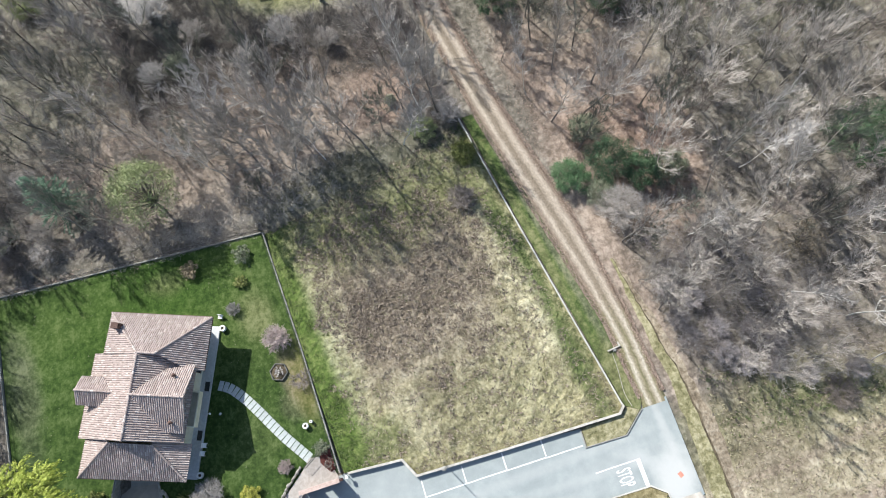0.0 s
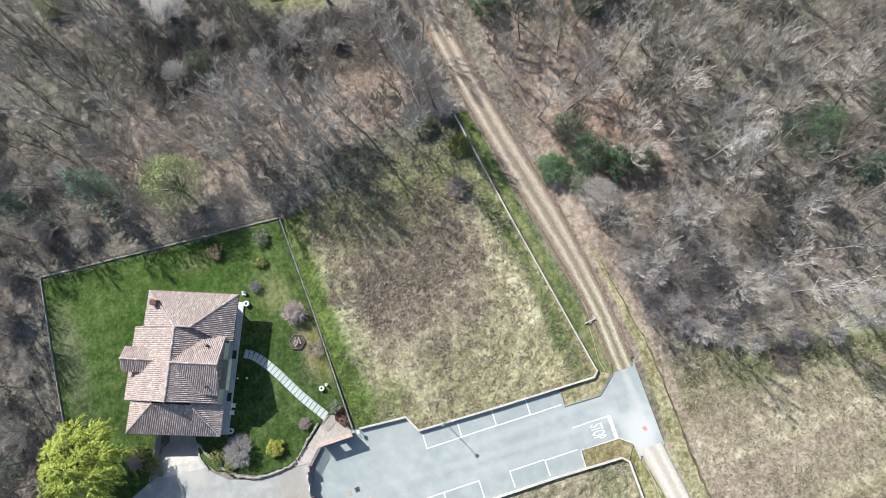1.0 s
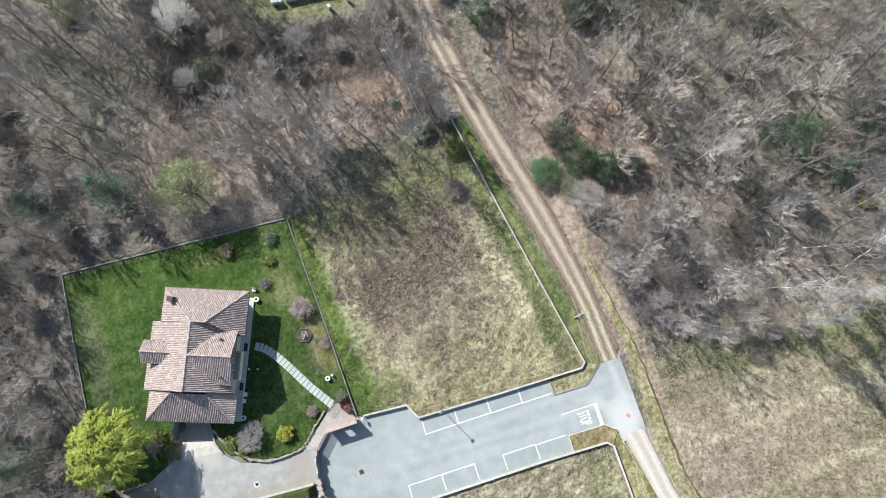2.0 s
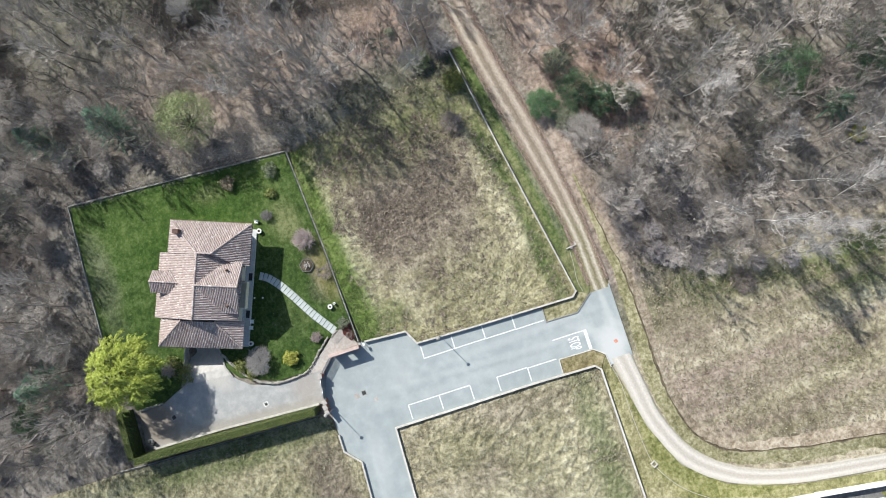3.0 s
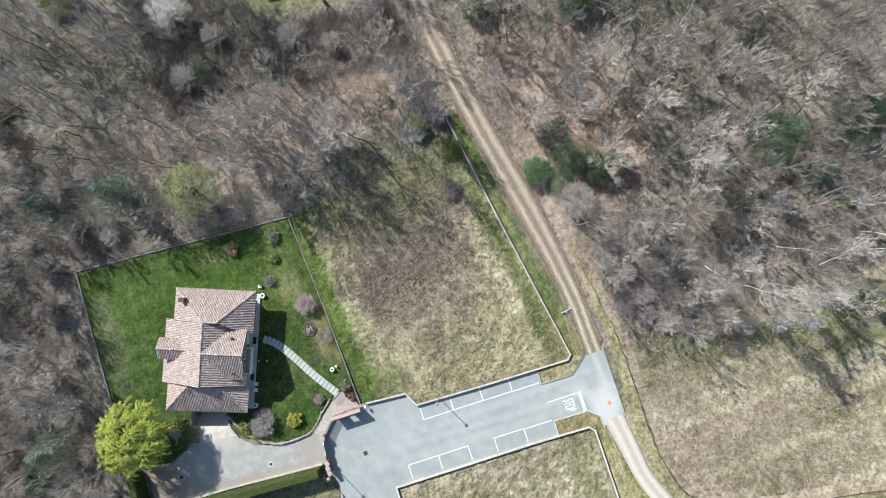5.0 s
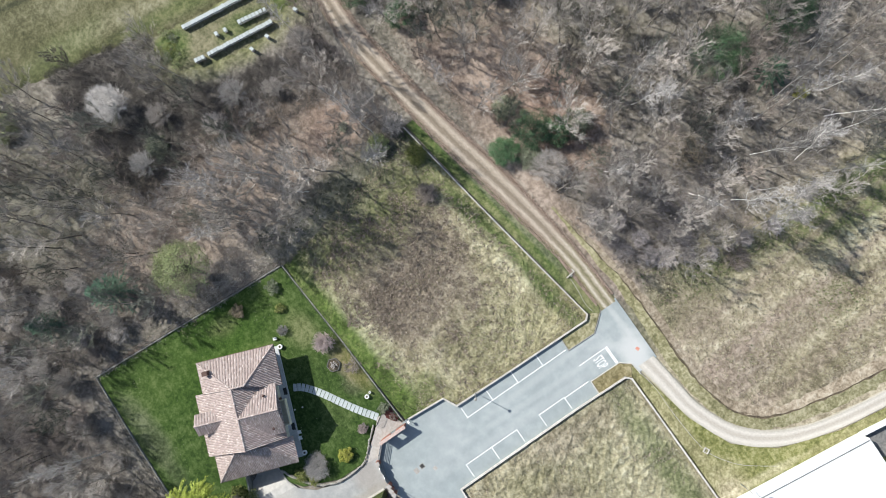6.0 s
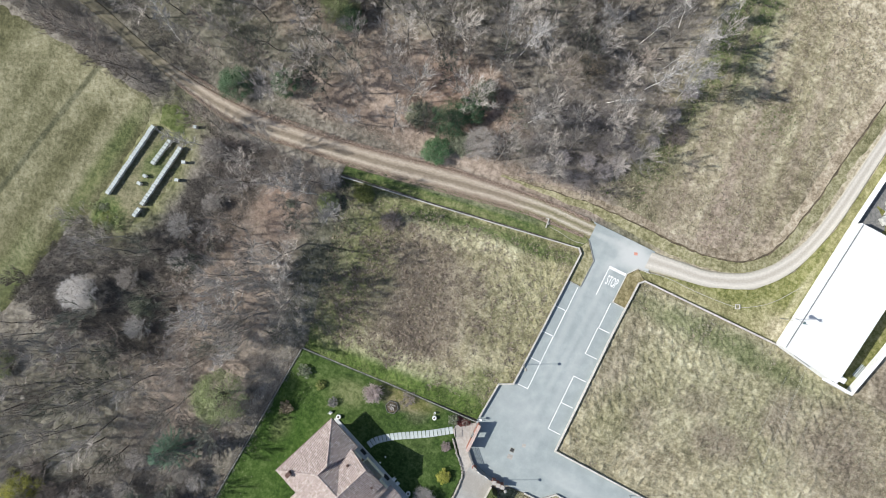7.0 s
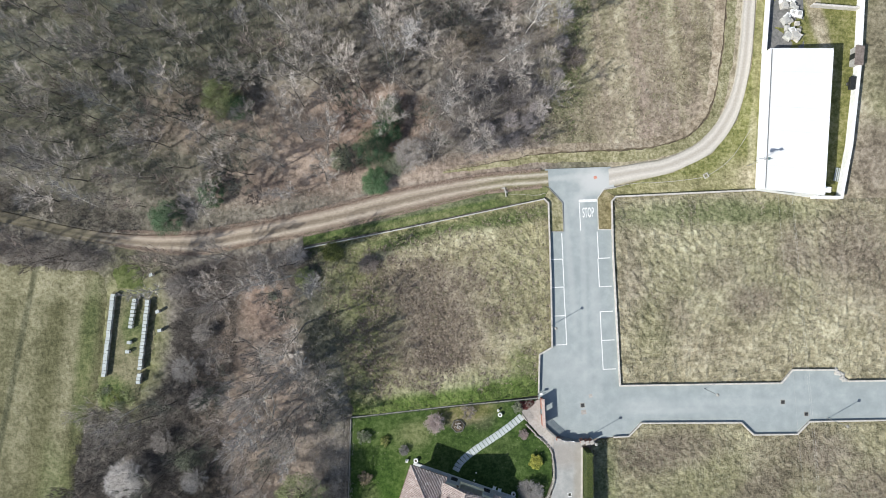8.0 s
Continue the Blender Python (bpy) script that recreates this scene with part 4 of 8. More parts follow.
def roof_plane(name, corners, house, label=""):
    """One roof slope: a board, and rows of half-round tiles running down it, each tile proud of the next."""
    pts = [villa_point(*c) for c in corners]
    nrm = Vector((0, 0, 0))
    for p, q in zip(pts, pts[1:] + pts[:1]):
        nrm += p.cross(q)
    nrm.normalize()
    if nrm.z < 0:
        pts.reverse()
        nrm = -nrm
    down = Vector((0, 0, -1)) - nrm * Vector((0, 0, -1)).dot(nrm)
    down.normalize()
    side = nrm.cross(down)
    bm = bmesh.new()
    top = [bm.verts.new(p) for p in pts]
    low = [bm.verts.new(p - Vector((0, 0, 0.16))) for p in pts]
    bm.faces.new(top)
    bm.faces.new(list(reversed(low)))
    for i in range(len(pts)):
        j = (i + 1) % len(pts)
        bm.faces.new((top[i], low[i], low[j], top[j]))
    bmesh.ops.recalc_face_normals(bm, faces=bm.faces)
    slope = part(name, bm, m_tile, house, label)
    o = pts[0]
    flat = [((p - o).dot(side), (p - o).dot(down)) for p in pts]
    s_min, s_max = min(f[0] for f in flat), max(f[0] for f in flat)
    verts, faces = [], []
    pitch, length = 0.26, 0.46
    s = s_min + pitch / 2
    while s < s_max:
        cuts = []
        for (s0, d0), (s1, d1) in zip(flat, flat[1:] + flat[:1]):
            if (s0 - s) * (s1 - s) < 0:
                cuts.append(d0 + (d1 - d0) * (s - s0) / (s1 - s0))
        cuts.sort()
        for d0, d1 in zip(cuts[::2], cuts[1::2]):
            n = max(1, round((d1 - d0) / length))
            for i in range(n):
                a, b = d0 + (d1 - d0) * i / n, d0 + (d1 - d0) * (i + 1) / n
                k = len(verts)
                js, jh = random.uniform(-0.02, 0.02), random.uniform(-0.012, 0.012)
                for d, h, w in ((a, 0.05, 0.07), (b + 0.03, 0.07, 0.088)):
                    base = o + down * d + side * (s + js)
                    for ds, dh in ((-w, 0.0), (-w * 0.6, h * 0.8), (0, h + 0.02), (w * 0.6, h * 0.8), (w, 0.0)):
                        verts.append(base + side * ds + nrm * (dh + jh))
                faces += [(k + j, k + 5 + j, k + 6 + j, k + 1 + j) for j in range(4)] + [(k + 9, k + 8, k + 7, k + 6, k + 5)]
        s += pitch
    me = mesh_of("tile_courses", verts, faces, m_tile)
    bm = bmesh.new()
    bm.from_mesh(me)
    bmesh.ops.recalc_face_normals(bm, faces=bm.faces)
    flip = [f for f in bm.faces if f.normal.dot(nrm) < -0.05]
    bmesh.ops.reverse_faces(bm, faces=flip)
    bm.to_mesh(me)
    bm.free()
    tagged(part("tile_course", me, m_tile, slope), kind="stuff")
    return slope


def ridge(a, b, house):
    """Ridge tiles laid end to end."""
    p, q = villa_point(*a), villa_point(*b)
    n = max(1, round((q - p).length / 0.42))
    bm = bmesh.new()
    for i in range(n):
        u, v = p.lerp(q, i / n), p.lerp(q, (i + 1.08) / n)
        tube(bm, u + Vector((0, 0, 0.03)), v + Vector((0, 0, 0.045)), 0.125, 0.145, 8)
    part("ridge_tiles", bm, m_tile, house)


def villa_box(name, b0, b1, a0, a1, z0, z1, m, parent, label="", bevel=0.0):
    return part(name, boxed(b0, b1, -a1, -a0, z0, z1, bevel=bevel), m, parent, label)


def window(parent, b, a, z0, z1, w, facing="x"):
    """A window with frame, sill and a pane, on a wall that faces across (x) or along (y)."""
    t = 0.06
    if facing == "x":
        frame_ = bmesh.new()
        for y0, y1, c0, c1 in ((-a - w / 2, -a + w / 2, z0, z0 + t), (-a - w / 2, -a + w / 2, z1 - t, z1), (-a - w / 2, -a - w / 2 + t, z0 + t, z1 - t), (-a + w / 2 - t, -a + w / 2, z0 + t, z1 - t), (-a - t / 2, -a + t / 2, z0 + t, z1 - t)):
            box(frame_, b - 0.02, b + 0.07, y0, y1, c0, c1)
        f = part("window", frame_, m_wood, parent, "brown wooden casement window")
        part("pane", boxed(b + 0.005, b + 0.025, -a - w / 2 + t, -a + w / 2 - t, z0 + t, z1 - t), m_glass, f)
        part("sill", boxed(b - 0.02, b + 0.16, -a - w / 2 - 0.1, -a + w / 2 + 0.1, z0 - 0.07, z0), m_concrete, f)
    else:
        frame_ = bmesh.new()
        for x0, x1, c0, c1 in ((b - w / 2, b + w / 2, z0, z0 + t), (b - w / 2, b + w / 2, z1 - t, z1), (b - w / 2, b - w / 2 + t, z0 + t, z1 - t), (b + w / 2 - t, b + w / 2, z0 + t, z1 - t), (b - t / 2, b + t / 2, z0 + t, z1 - t)):
            box(frame_, x0, x1, -a - 0.07, -a + 0.02, c0, c1)
        f = part("window", frame_, m_wood, parent, "brown wooden casement window")
        part("pane", boxed(b - w / 2 + t, b + w / 2 - t, -a - 0.025, -a - 0.005, z0 + t, z1 - t), m_glass, f)
        part("sill", boxed(b - w / 2 - 0.1, b + w / 2 + 0.1, -a - 0.16, -a + 0.02, z0 - 0.07, z0), m_concrete, f)
    return f


EAVE, RISE = 4.6, 0.57


def villa():
    h = thing("villa", "villa with weathered pinkish clay-tile hip roofs and cream walls", "house", (-32.84, -41.0, 0), HOUSE_TURN)
    E = EAVE
    R = E + 5.7 * RISE
    # walls
    villa_box("wall", 0.9, 10.9, 0.9, 15.0, -0.1, E - 0.35, m_render, h)
    villa_box("wall", 0.6, 10.9, 15.0, 18.4, -2.4, 3.3, m_render, h)
    # north wing: hips at both corners
    roof_plane("roof_slope", [(0, 0, E), (12.95, 0, E), (8.1, 5.05, R), (5.9, 5.05, R)], h)
    roof_plane("roof_slope", [(12.95, 0, E), (12.95, 6.6, E), (11.4, 6.6, E + 0.95), (8.1, 5.05, R)], h)
    roof_plane("roof_slope", [(0, 0, E), (5.9, 5.05, R), (5.9, 5.15, R), (-0.05, 5.15, E)], h)
    # main block: long ridge, slopes to both sides
    roof_plane("roof_slope", [(5.95, 5.05, R), (6.0, 15.1, R), (-1.85, 15.3, R - 7.85 * RISE), (-1.85, 5.1, R - 7.85 * RISE)], h)
    roof_plane("roof_slope", [(5.95, 5.05, R + 0.02), (11.9, 5.05, R + 0.02 - 5.9 * RISE), (11.8, 15.05, R + 0.02 - 5.9 * RISE), (6.0, 15.1, R + 0.02)], h)
    # wing over the balcony
    top = R + 0.1
    roof_plane("roof_slope", [(6.0, 9.9, top), (12.5, 9.85, top), (12.3, 6.0, top - 3.85 * RISE), (9.6, 6.0, top - 3.85 * RISE)], h)
    roof_plane("roof_slope", [(6.0, 9.9, top), (12.5, 9.85, top), (12.2, 13.9, top - 4.0 * RISE), (9.6, 13.9, top - 4.0 * RISE)], h)
    bm = bmesh.new()
    v = [bm.verts.new(villa_point(x, a, z)) for x in (10.95, 11.15) for a, z in ((6.4, 3.6), (13.5, 3.6), (13.5, top - 3.65 * RISE - 0.2), (9.9, top - 0.25), (6.4, top - 3.5 * RISE - 0.2))]
    bm.faces.new(v[:5])
    bm.faces.new(v[5:][::-1])
    for i in range(5):
        j = (i + 1) % 5
        bm.faces.new((v[i], v[5 + i], v[5 + j], v[j]))
    bmesh.ops.recalc_face_normals(bm, faces=bm.faces)
    gable = part("gable_wall", bm, m_render, h, "cream gable wall over the balcony")
    window(gable, 11.15, 9.9, 4.2, 6.0, 1.5)
    # balcony
    balcony = villa_box("balcony", 11.15, 12.75, 9.0, 13.2, 3.4, 3.6, m_render, h, "cream balcony with a solid parapet")
    part("parapet", boxed(12.6, 12.75, -13.2, -9.0, 3.6, 4.4), m_render, balcony)
    part("parapet", boxed(11.15, 12.6, -9.15, -9.0, 3.6, 4.4), m_render, balcony)
    part("parapet", boxed(11.15, 12.6, -13.2, -13.05, 3.6, 4.4), m_render, balcony)
    # dormer towards the lawn
    dz = E + 1.3
    roof_plane("dormer_slope", [(-2.1, 9.7, dz), (2.9, 9.7, dz), (1.4, 8.0, dz - 1.7 * RISE), (-2.1, 8.0, dz - 1.7 * RISE)], h)
    roof_plane("dormer_slope", [(-2.1, 9.7, dz), (2.9, 9.7, dz), (1.4, 11.4, dz - 1.7 * RISE), (-2.1, 11.4, dz - 1.7 * RISE)], h)
    villa_box("dormer_wall", -1.7, 1.2, 8.3, 11.1, 3.0, dz - 1.7 * RISE - 0.02, m_render, h)
    window(h, -1.76, 9.7, 3.7, 4.6, 1.2)
    # low hip roof over the garage
    G = 3.5
    g = G + 3.9 * RISE
    roof_plane("garage_slope", [(-0.85, 19.75, G), (12.4, 19.35, G), (8.6, 15.4, g), (3.3, 15.4, g)], h)
    roof_plane("garage_slope", [(-0.85, 19.75, G), (3.3, 15.4, g), (3.3, 15.1, g), (-0.85, 15.1, G)], h)
    roof_plane("garage_slope", [(12.4, 19.35, G), (8.6, 15.4, g), (8.6, 15.1, g), (12.4, 15.1, G)], h)
    villa_box("gable_end", 0.6, 10.9, 14.75, 15.0, 2.4, R - 5.6 * RISE, m_render, h)
    for a, b in (((0, 0, E), (5.9, 5.05, R)), ((12.95, 0, E), (8.1, 5.05, R)), ((5.9, 5.05, R), (8.1, 5.05, R)), ((5.95, 5.05, R), (6.0, 15.1, R)), ((6.0, 9.9, top), (12.5, 9.85, top)), ((-2.1, 9.7, dz), (2.9, 9.7, dz)), ((-0.85, 19.75, G), (3.3, 15.4, g)), ((12.4, 19.35, G), (8.6, 15.4, g))):
        ridge(a, b, h)
    for a, b in (((13.0, 0, E), (13.0, 6.6, E)), ((0, -0.05, E), (12.95, -0.05, E)), ((-1.9, 5.1, R - 7.85 * RISE), (-1.9, 15.3, R - 7.85 * RISE)), ((-0.85, 19.8, G), (12.4, 19.4, G))):
        part("gutter", tube(bmesh.new(), villa_point(*a) - Vector((0, 0, 0.1)), villa_point(*b) - Vector((0, 0, 0.1)), 0.075, None, 8), m_copper, h)
    # chimney
    chimney = villa_box("chimney", 1.4, 2.3, 1.5, 2.2, E, E + 1.9, m_flue, h, "dark brown chimney with a tiled cap")
    part("cap", boxed(1.4, 2.3, -2.2, -1.5, E + 2.08, E + 2.18), m_flue, chimney)
    part("flue", boxed(1.5, 2.2, -2.1, -1.6, E + 1.9, E + 2.08), m_soot, chimney)
    for b, a, z in ((10.4, 7.4, 6.6), (10.8, 12.8, 6.35)):
        vent = part("roof_vent", tube(bmesh.new(), villa_point(b, a, z - 0.2), villa_point(b, a, z + 0.45), 0.13, 0.13), m_flue, h, "terracotta roof vent")
        part("cowl", tube(bmesh.new(), villa_point(b, a, z + 0.45), villa_point(b, a, z + 0.62), 0.24, 0.05), m_flue, vent)
    # terrace side
    terrace = villa_box("terrace", 10.7, 12.3, 0.5, 19.4, -0.1, 0.32, m_tile_floor, h, "pale tiled terrace along the facade", 0.02)
    for a in (8.2, 14.2):
        part("mat", boxed(11.5, 12.1, -a - 0.6, -a + 0.6, 0.32, 0.34), m_dark, terrace, "dark door mat")
    for a in (3.0, 6.0, 16.9):
        window(h, 10.9, a, 1.0, 2.3, 1.3)
    door = villa_box("door", 10.88, 10.96, 8.9, 9.9, 0.32, 2.45, m_wood, h, "brown panelled front door")
    part("handle", tube(bmesh.new(), villa_point(11.0, 9.7, 1.3), villa_point(11.0, 9.7, 1.5), 0.015), m_steel, door)
    garage = villa_box("garage_door", 4.0, 8.6, 18.38, 18.46, -2.2, 0.1, m_greyboard, h, "pale grey sectional garage door")
    for i in range(1, 5):
        part("rib", boxed(4.05, 8.55, -18.49, -18.46, -2.2 + 0.43 * i - 0.015, -2.2 + 0.43 * i + 0.015), m_greywall, garage)
    for b in (2.0, 9.9):
        window(h, b, 18.4, 0.9, 1.9, 1.1, "y")
    for b in (3.0, 9.0):
        window(h, b, 0.83, 1.0, 2.3, 1.2, "y") 
    return h


villa()


# ---- garden ----
def stepping_path():
    t = thing("garden_path", "curved garden path of pale blue-grey stone slabs", "path", kind="structure")
    line = smooth_line([(-20.7, -31.6), (-19.9, -30.3), (-18.3, -28.9), (-16.2, -27.5), (-12.2, -25.1), (-8.5, -22.5)], 5)
    total = sum((b - a).length for a, b in zip(line, line[1:]))
    n, walked, k = 22, 0.0, 0
    me = boxed(-0.30, 0.30, -0.62, 0.62, 0, 0.06, bevel=0.015)
    slab = bpy.data.meshes.new("slab")
    me.to_mesh(slab)
    me.free()
    slab.materials.append(m_slab)
    for i in range(n):
        want = total * (i + 0.5) / n
        walked, p = 0.0, line[0]
        for a, b in zip(line, line[1:]):
            d = (b - a).length
            if walked + d >= want:
                p = a.lerp(b, (want - walked) / d)
                turn = math.degrees(math.atan2((b - a).y, (b - a).x))
                break
            walked += d
        ob = part("slab", slab, None, t)
        ob.matrix_world = pose(p.x, p.y, 0.03, 0, 0, turn + random.uniform(-2, 2))


stepping_path()


def rubble(n_seed, size, m=None):
    rnd = random.Random(n_seed)
    bm = bmesh.new()
    bmesh.ops.create_icosphere(bm, subdivisions=1, radius=0.5)
    for v in bm.verts:
        v.co *= 0.82 + 0.36 * rnd.random()
        v.co.x *= size[0]
        v.co.y *= size[1]
        v.co.z *= size[2]
    me = bpy.data.meshes.new("stone")
    bm.to_mesh(me)
    bm.free()
    me.materials.append(m or m_stone)
    return me


STONES = [rubble(i, (0.7, 0.5, 0.45)) for i in range(6)]


def stone_row(name, pts, label, step=0.26, height=0.2):
    t = thing(name, label, "stone wall")
    line = smooth_line(pts, 8)
    walked = 0.0
    for a, b in zip(line, line[1:]):
        d = (b - a).length
        walked += d
        if walked >= step:
            walked = 0.0
            for z in (0.15, 0.15 + height):
                ob = part("stone", random.choice(STONES), None, t)
                ob.matrix_world = pose(b.x + random.uniform(-0.08, 0.08), b.y + random.uniform(-0.08, 0.08), z, random.uniform(-12, 12), random.uniform(-12, 12), math.degrees(math.atan2((b - a).y, (b - a).x)) + random.uniform(-25, 25)) @ Matrix.Diagonal((random.uniform(0.45, 0.85),) * 3 + (1,))


stone_row("bed_wall", [(-10.6, -41.0), (-8.5, -39.9), (-5.9, -38.0), (-4.2, -35.8), (-3.45, -33.4), (-3.4, -30.8), (-3.75, -28.6), (-5.0, -27.0), (-6.2, -25.8), (-7.8, -23.9)], "curved dry-stone wall of pale field stones round the garden bed")
stone_row("drive_edging", [(-5.9, -56.4), (-6.0, -54.3), (-5.9, -52.6)], "short row of rough field stones edging the drive")
solo("hedge_edging", run(smooth_line([(0.55, -55.5), (0.7, -49), (0.85, -44), (1.2, -38), (1.6, -31), (1.75, -28.3)], 5), 0.3, -0.1, 0.34, 0.0, 0.05), m_concrete, "pale low stone edging along the foot of the hedge", "edging", "structure")


def fence(name, pts, label, low=0.45, tall=1.25, wall=True):
    """A low concrete base with posts, rails and wires."""
    t = thing(name, label, "fence")
    if wall:
        part("base_wall", run(pts, 0.15, -0.2, low, 0.015, 0.05), m_greywall, t)
    else:
        low = 0.0
    total = 0.0
    post = bmesh.new()
    tube(post, (0, 0, low - 0.1), (0, 0, low + tall), 0.03, 0.03, 6)
    box(post, -0.035, 0.035, -0.035, 0.035, low + tall, low + tall + 0.03)
    pm = bpy.data.meshes.new("post")
    post.to_mesh(pm)
    post.free()
    pm.materials.append(m_dark)
    for a, b in zip(pts, pts[1:]):
        a, b = Vector((*a, 0)), Vector((*b, 0))
        n = max(1, round((b - a).length / 2.4))
        for i in range(n + 1):
            if i or a == Vector((*pts[0], 0)):
                p = a.lerp(b, i / n)
                part("post", pm, None, t).matrix_world = pose(p.x, p.y, 0)
        for z in (0.12, 0.5, 0.88, tall - 0.02):
            part("wire", tube(bmesh.new(), a + Vector((0, 0, low + z)), b + Vector((0, 0, low + z)), 0.012 if z < tall - 0.1 else 0.022, None, 5), m_dark, t)
    return t


fence("garden_fence", [(-38.8, -21.45), (-21.8, -20.2), (-5.8, -19.35)], "garden fence of dark posts and wires on a grey base wall")
fence("boundary_fence", [(-38.85, -21.6), (-41.5, -58.7), (-30, -59.0), (-18.5, -59.1), (-14, -58.3)], "dark wire fence on a grey base wall along the woods", 0.28, 1.1)
fence("plot_fence", [(2.55, -57.5), (2.3, -62.5)], "short dark fence beyond the hedge's end", 0.3, 1.0)
fence("hedge_fence", [(2.6, -57.4), (2.95, -44), (3.5, -29.0)], "dark wire fence on a low wall outside the hedge", 0.35, 0.9)


def pillar(x, y, turn, size=0.55, tall=1.9):
    t = thing("gate_pillar", "square red-brick gate pillar with a flat cap", "pillar", (x, y, 0.02), turn, "pillars at the gate")
    z, k = 0.0, 0
    bm = boxed(-size / 2 + 0.015, size / 2 - 0.015, -size / 2 + 0.015, size / 2 - 0.015, -0.05, tall)
    part("core", bm, m_concrete, t)
    courses = int(tall / 0.1)
    course = bmesh.new()
    half = size / 2
    for i, (x0, x1, y0, y1) in enumerate(((-half, -0.01, -half, -half + 0.1), (0.01, half, -half, -half + 0.1), (-half, -0.01, half - 0.1, half), (0.01, half, half - 0.1, half), (-half, -half + 0.1, -half + 0.11, half - 0.11), (half - 0.1, half, -half + 0.11, half - 0.11))):
        box(course, x0, x1, y0, y1, 0, 0.085)
    cm = bpy.data.meshes.new("brick_course")
    course.to_mesh(cm)
    course.free()
    cm.materials.append(m_brick)
    for i in range(courses):
        part("brick_course", cm, None, t).matrix_basis = pose(0, 0, 0.1 * i + 0.01, 0, 0, 90 * (i % 2))
    part("cap", boxed(-half - 0.08, half + 0.08, -half - 0.08, half + 0.08, tall, tall + 0.09, bevel=0.02), m_pink, t)


for x, y, a in ((1.6, -27.0, 15), (2.4, -27.1, 15), (3.2, -27.05, 15), (-2.45, -26.5, -10)):
    pillar(x, y, a)


def brick_wall(name, pts, tall, label):
    t = thing(name, label, "wall")
    part("base", run(pts, 0.34, -0.1, tall - 0.06, 0.0, 0.02), m_brick, t)
    part("coping", run(pts, 0.44, tall - 0.06, tall + 0.03, 0.0, 0.02), m_pink, t)


def entry_portal():
    """The brick wall at the garden gate, with a doorway through it and one coping over its whole length."""
    t = thing("entry_portal", "red-brick entry wall with a doorway and a pinkish coping", "wall", (-5.0, -24.0, 0.0), 90)
    for x0, x1, z0, z1 in ((0.0, 1.75, -0.1, 2.5), (2.85, 4.75, -0.1, 2.5), (1.75, 2.85, 2.15, 2.5)):
        part("pier" if z0 < 0 else "lintel", boxed(x0, x1, -0.17, 0.17, z0, z1), m_brick, t)
    part("coping", boxed(-0.1, 4.85, -0.27, 0.27, 2.5, 2.62, bevel=0.02), m_coping, t, "pinkish stone coping")
    part("gate_leaf", boxed(1.78, 2.82, -0.02, 0.02, 0.15, 0.9), m_dark, t, "low dark metal gate leaf")


entry_portal()
brick_wall("gate_wall", [(-4.95, -24.2), (-2.75, -26.3)], 0.5, "low brick wall with pinkish coping under the slatted fence")


def slat_fence(a, b):
    """Level boards between slim posts on the low wall beside the drive gate."""
    a, b = Vector(a), Vector(b)
    L = (b - a).length
    t = thing("slat_fence", "grey metal fence of level slats beside the drive gate", "fence", (a.x, a.y, 0.5), math.degrees(math.atan2(b.y - a.y, b.x - a.x)))
    for i in range(4):
        part("post", boxed(L * i / 3 - 0.03, L * i / 3 + 0.03, -0.03, 0.03, 0.0, 1.35), m_dark, t)
    for i in range(5):
        part("slat", boxed(0, L, 0.03, 0.055, 0.12 + 0.26 * i, 0.25 + 0.26 * i), m_steel, t)


slat_fence((-4.9, -24.2), (-2.8, -26.25))


def letter_box():
    t = thing("letter_box", "small white letter box on a post by the entry", "letter box", (-5.1, -18.5, 0.02))
    part("post", boxed(-0.04, 0.04, -0.04, 0.04, 0, 1.0), m_steel, t)
    part("box", boxed(-0.22, 0.22, -0.16, 0.16, 1.0, 1.35, bevel=0.02), m_white, t)


letter_box()


def gate(name, a, b, tall, label, slide=False):
    """A metal gate with frame and upright bars."""
    a, b = Vector(a), Vector(b)
    L = (b - a).length
    t = thing(name, label, "gate", (a.x, a.y, 0.08), math.degrees(math.atan2(b.y - a.y, b.x - a.x)))
    fr = bmesh.new()
    for z in (0.0, tall):
        tube(fr, (0, 0, z + 0.05), (L, 0, z + 0.05), 0.035, None, 6)
    for x in (0, L):
        tube(fr, (x, 0, 0.05), (x, 0, tall + 0.05), 0.035, None, 6)
    part("gate_frame", fr, m_dark, t)
    bar = bpy.data.meshes.new("bar")
    bm = tube(bmesh.new(), (0, 0, 0.06), (0, 0, tall + 0.04), 0.014, None, 5)
    bm.to_mesh(bar)
    bm.free()
    bar.materials.append(m_dark)
    n = int(L / 0.16)
    for i in range(1, n):
        part("bar", bar, None, t).matrix_basis = pose(L * i / n, 0, 0)




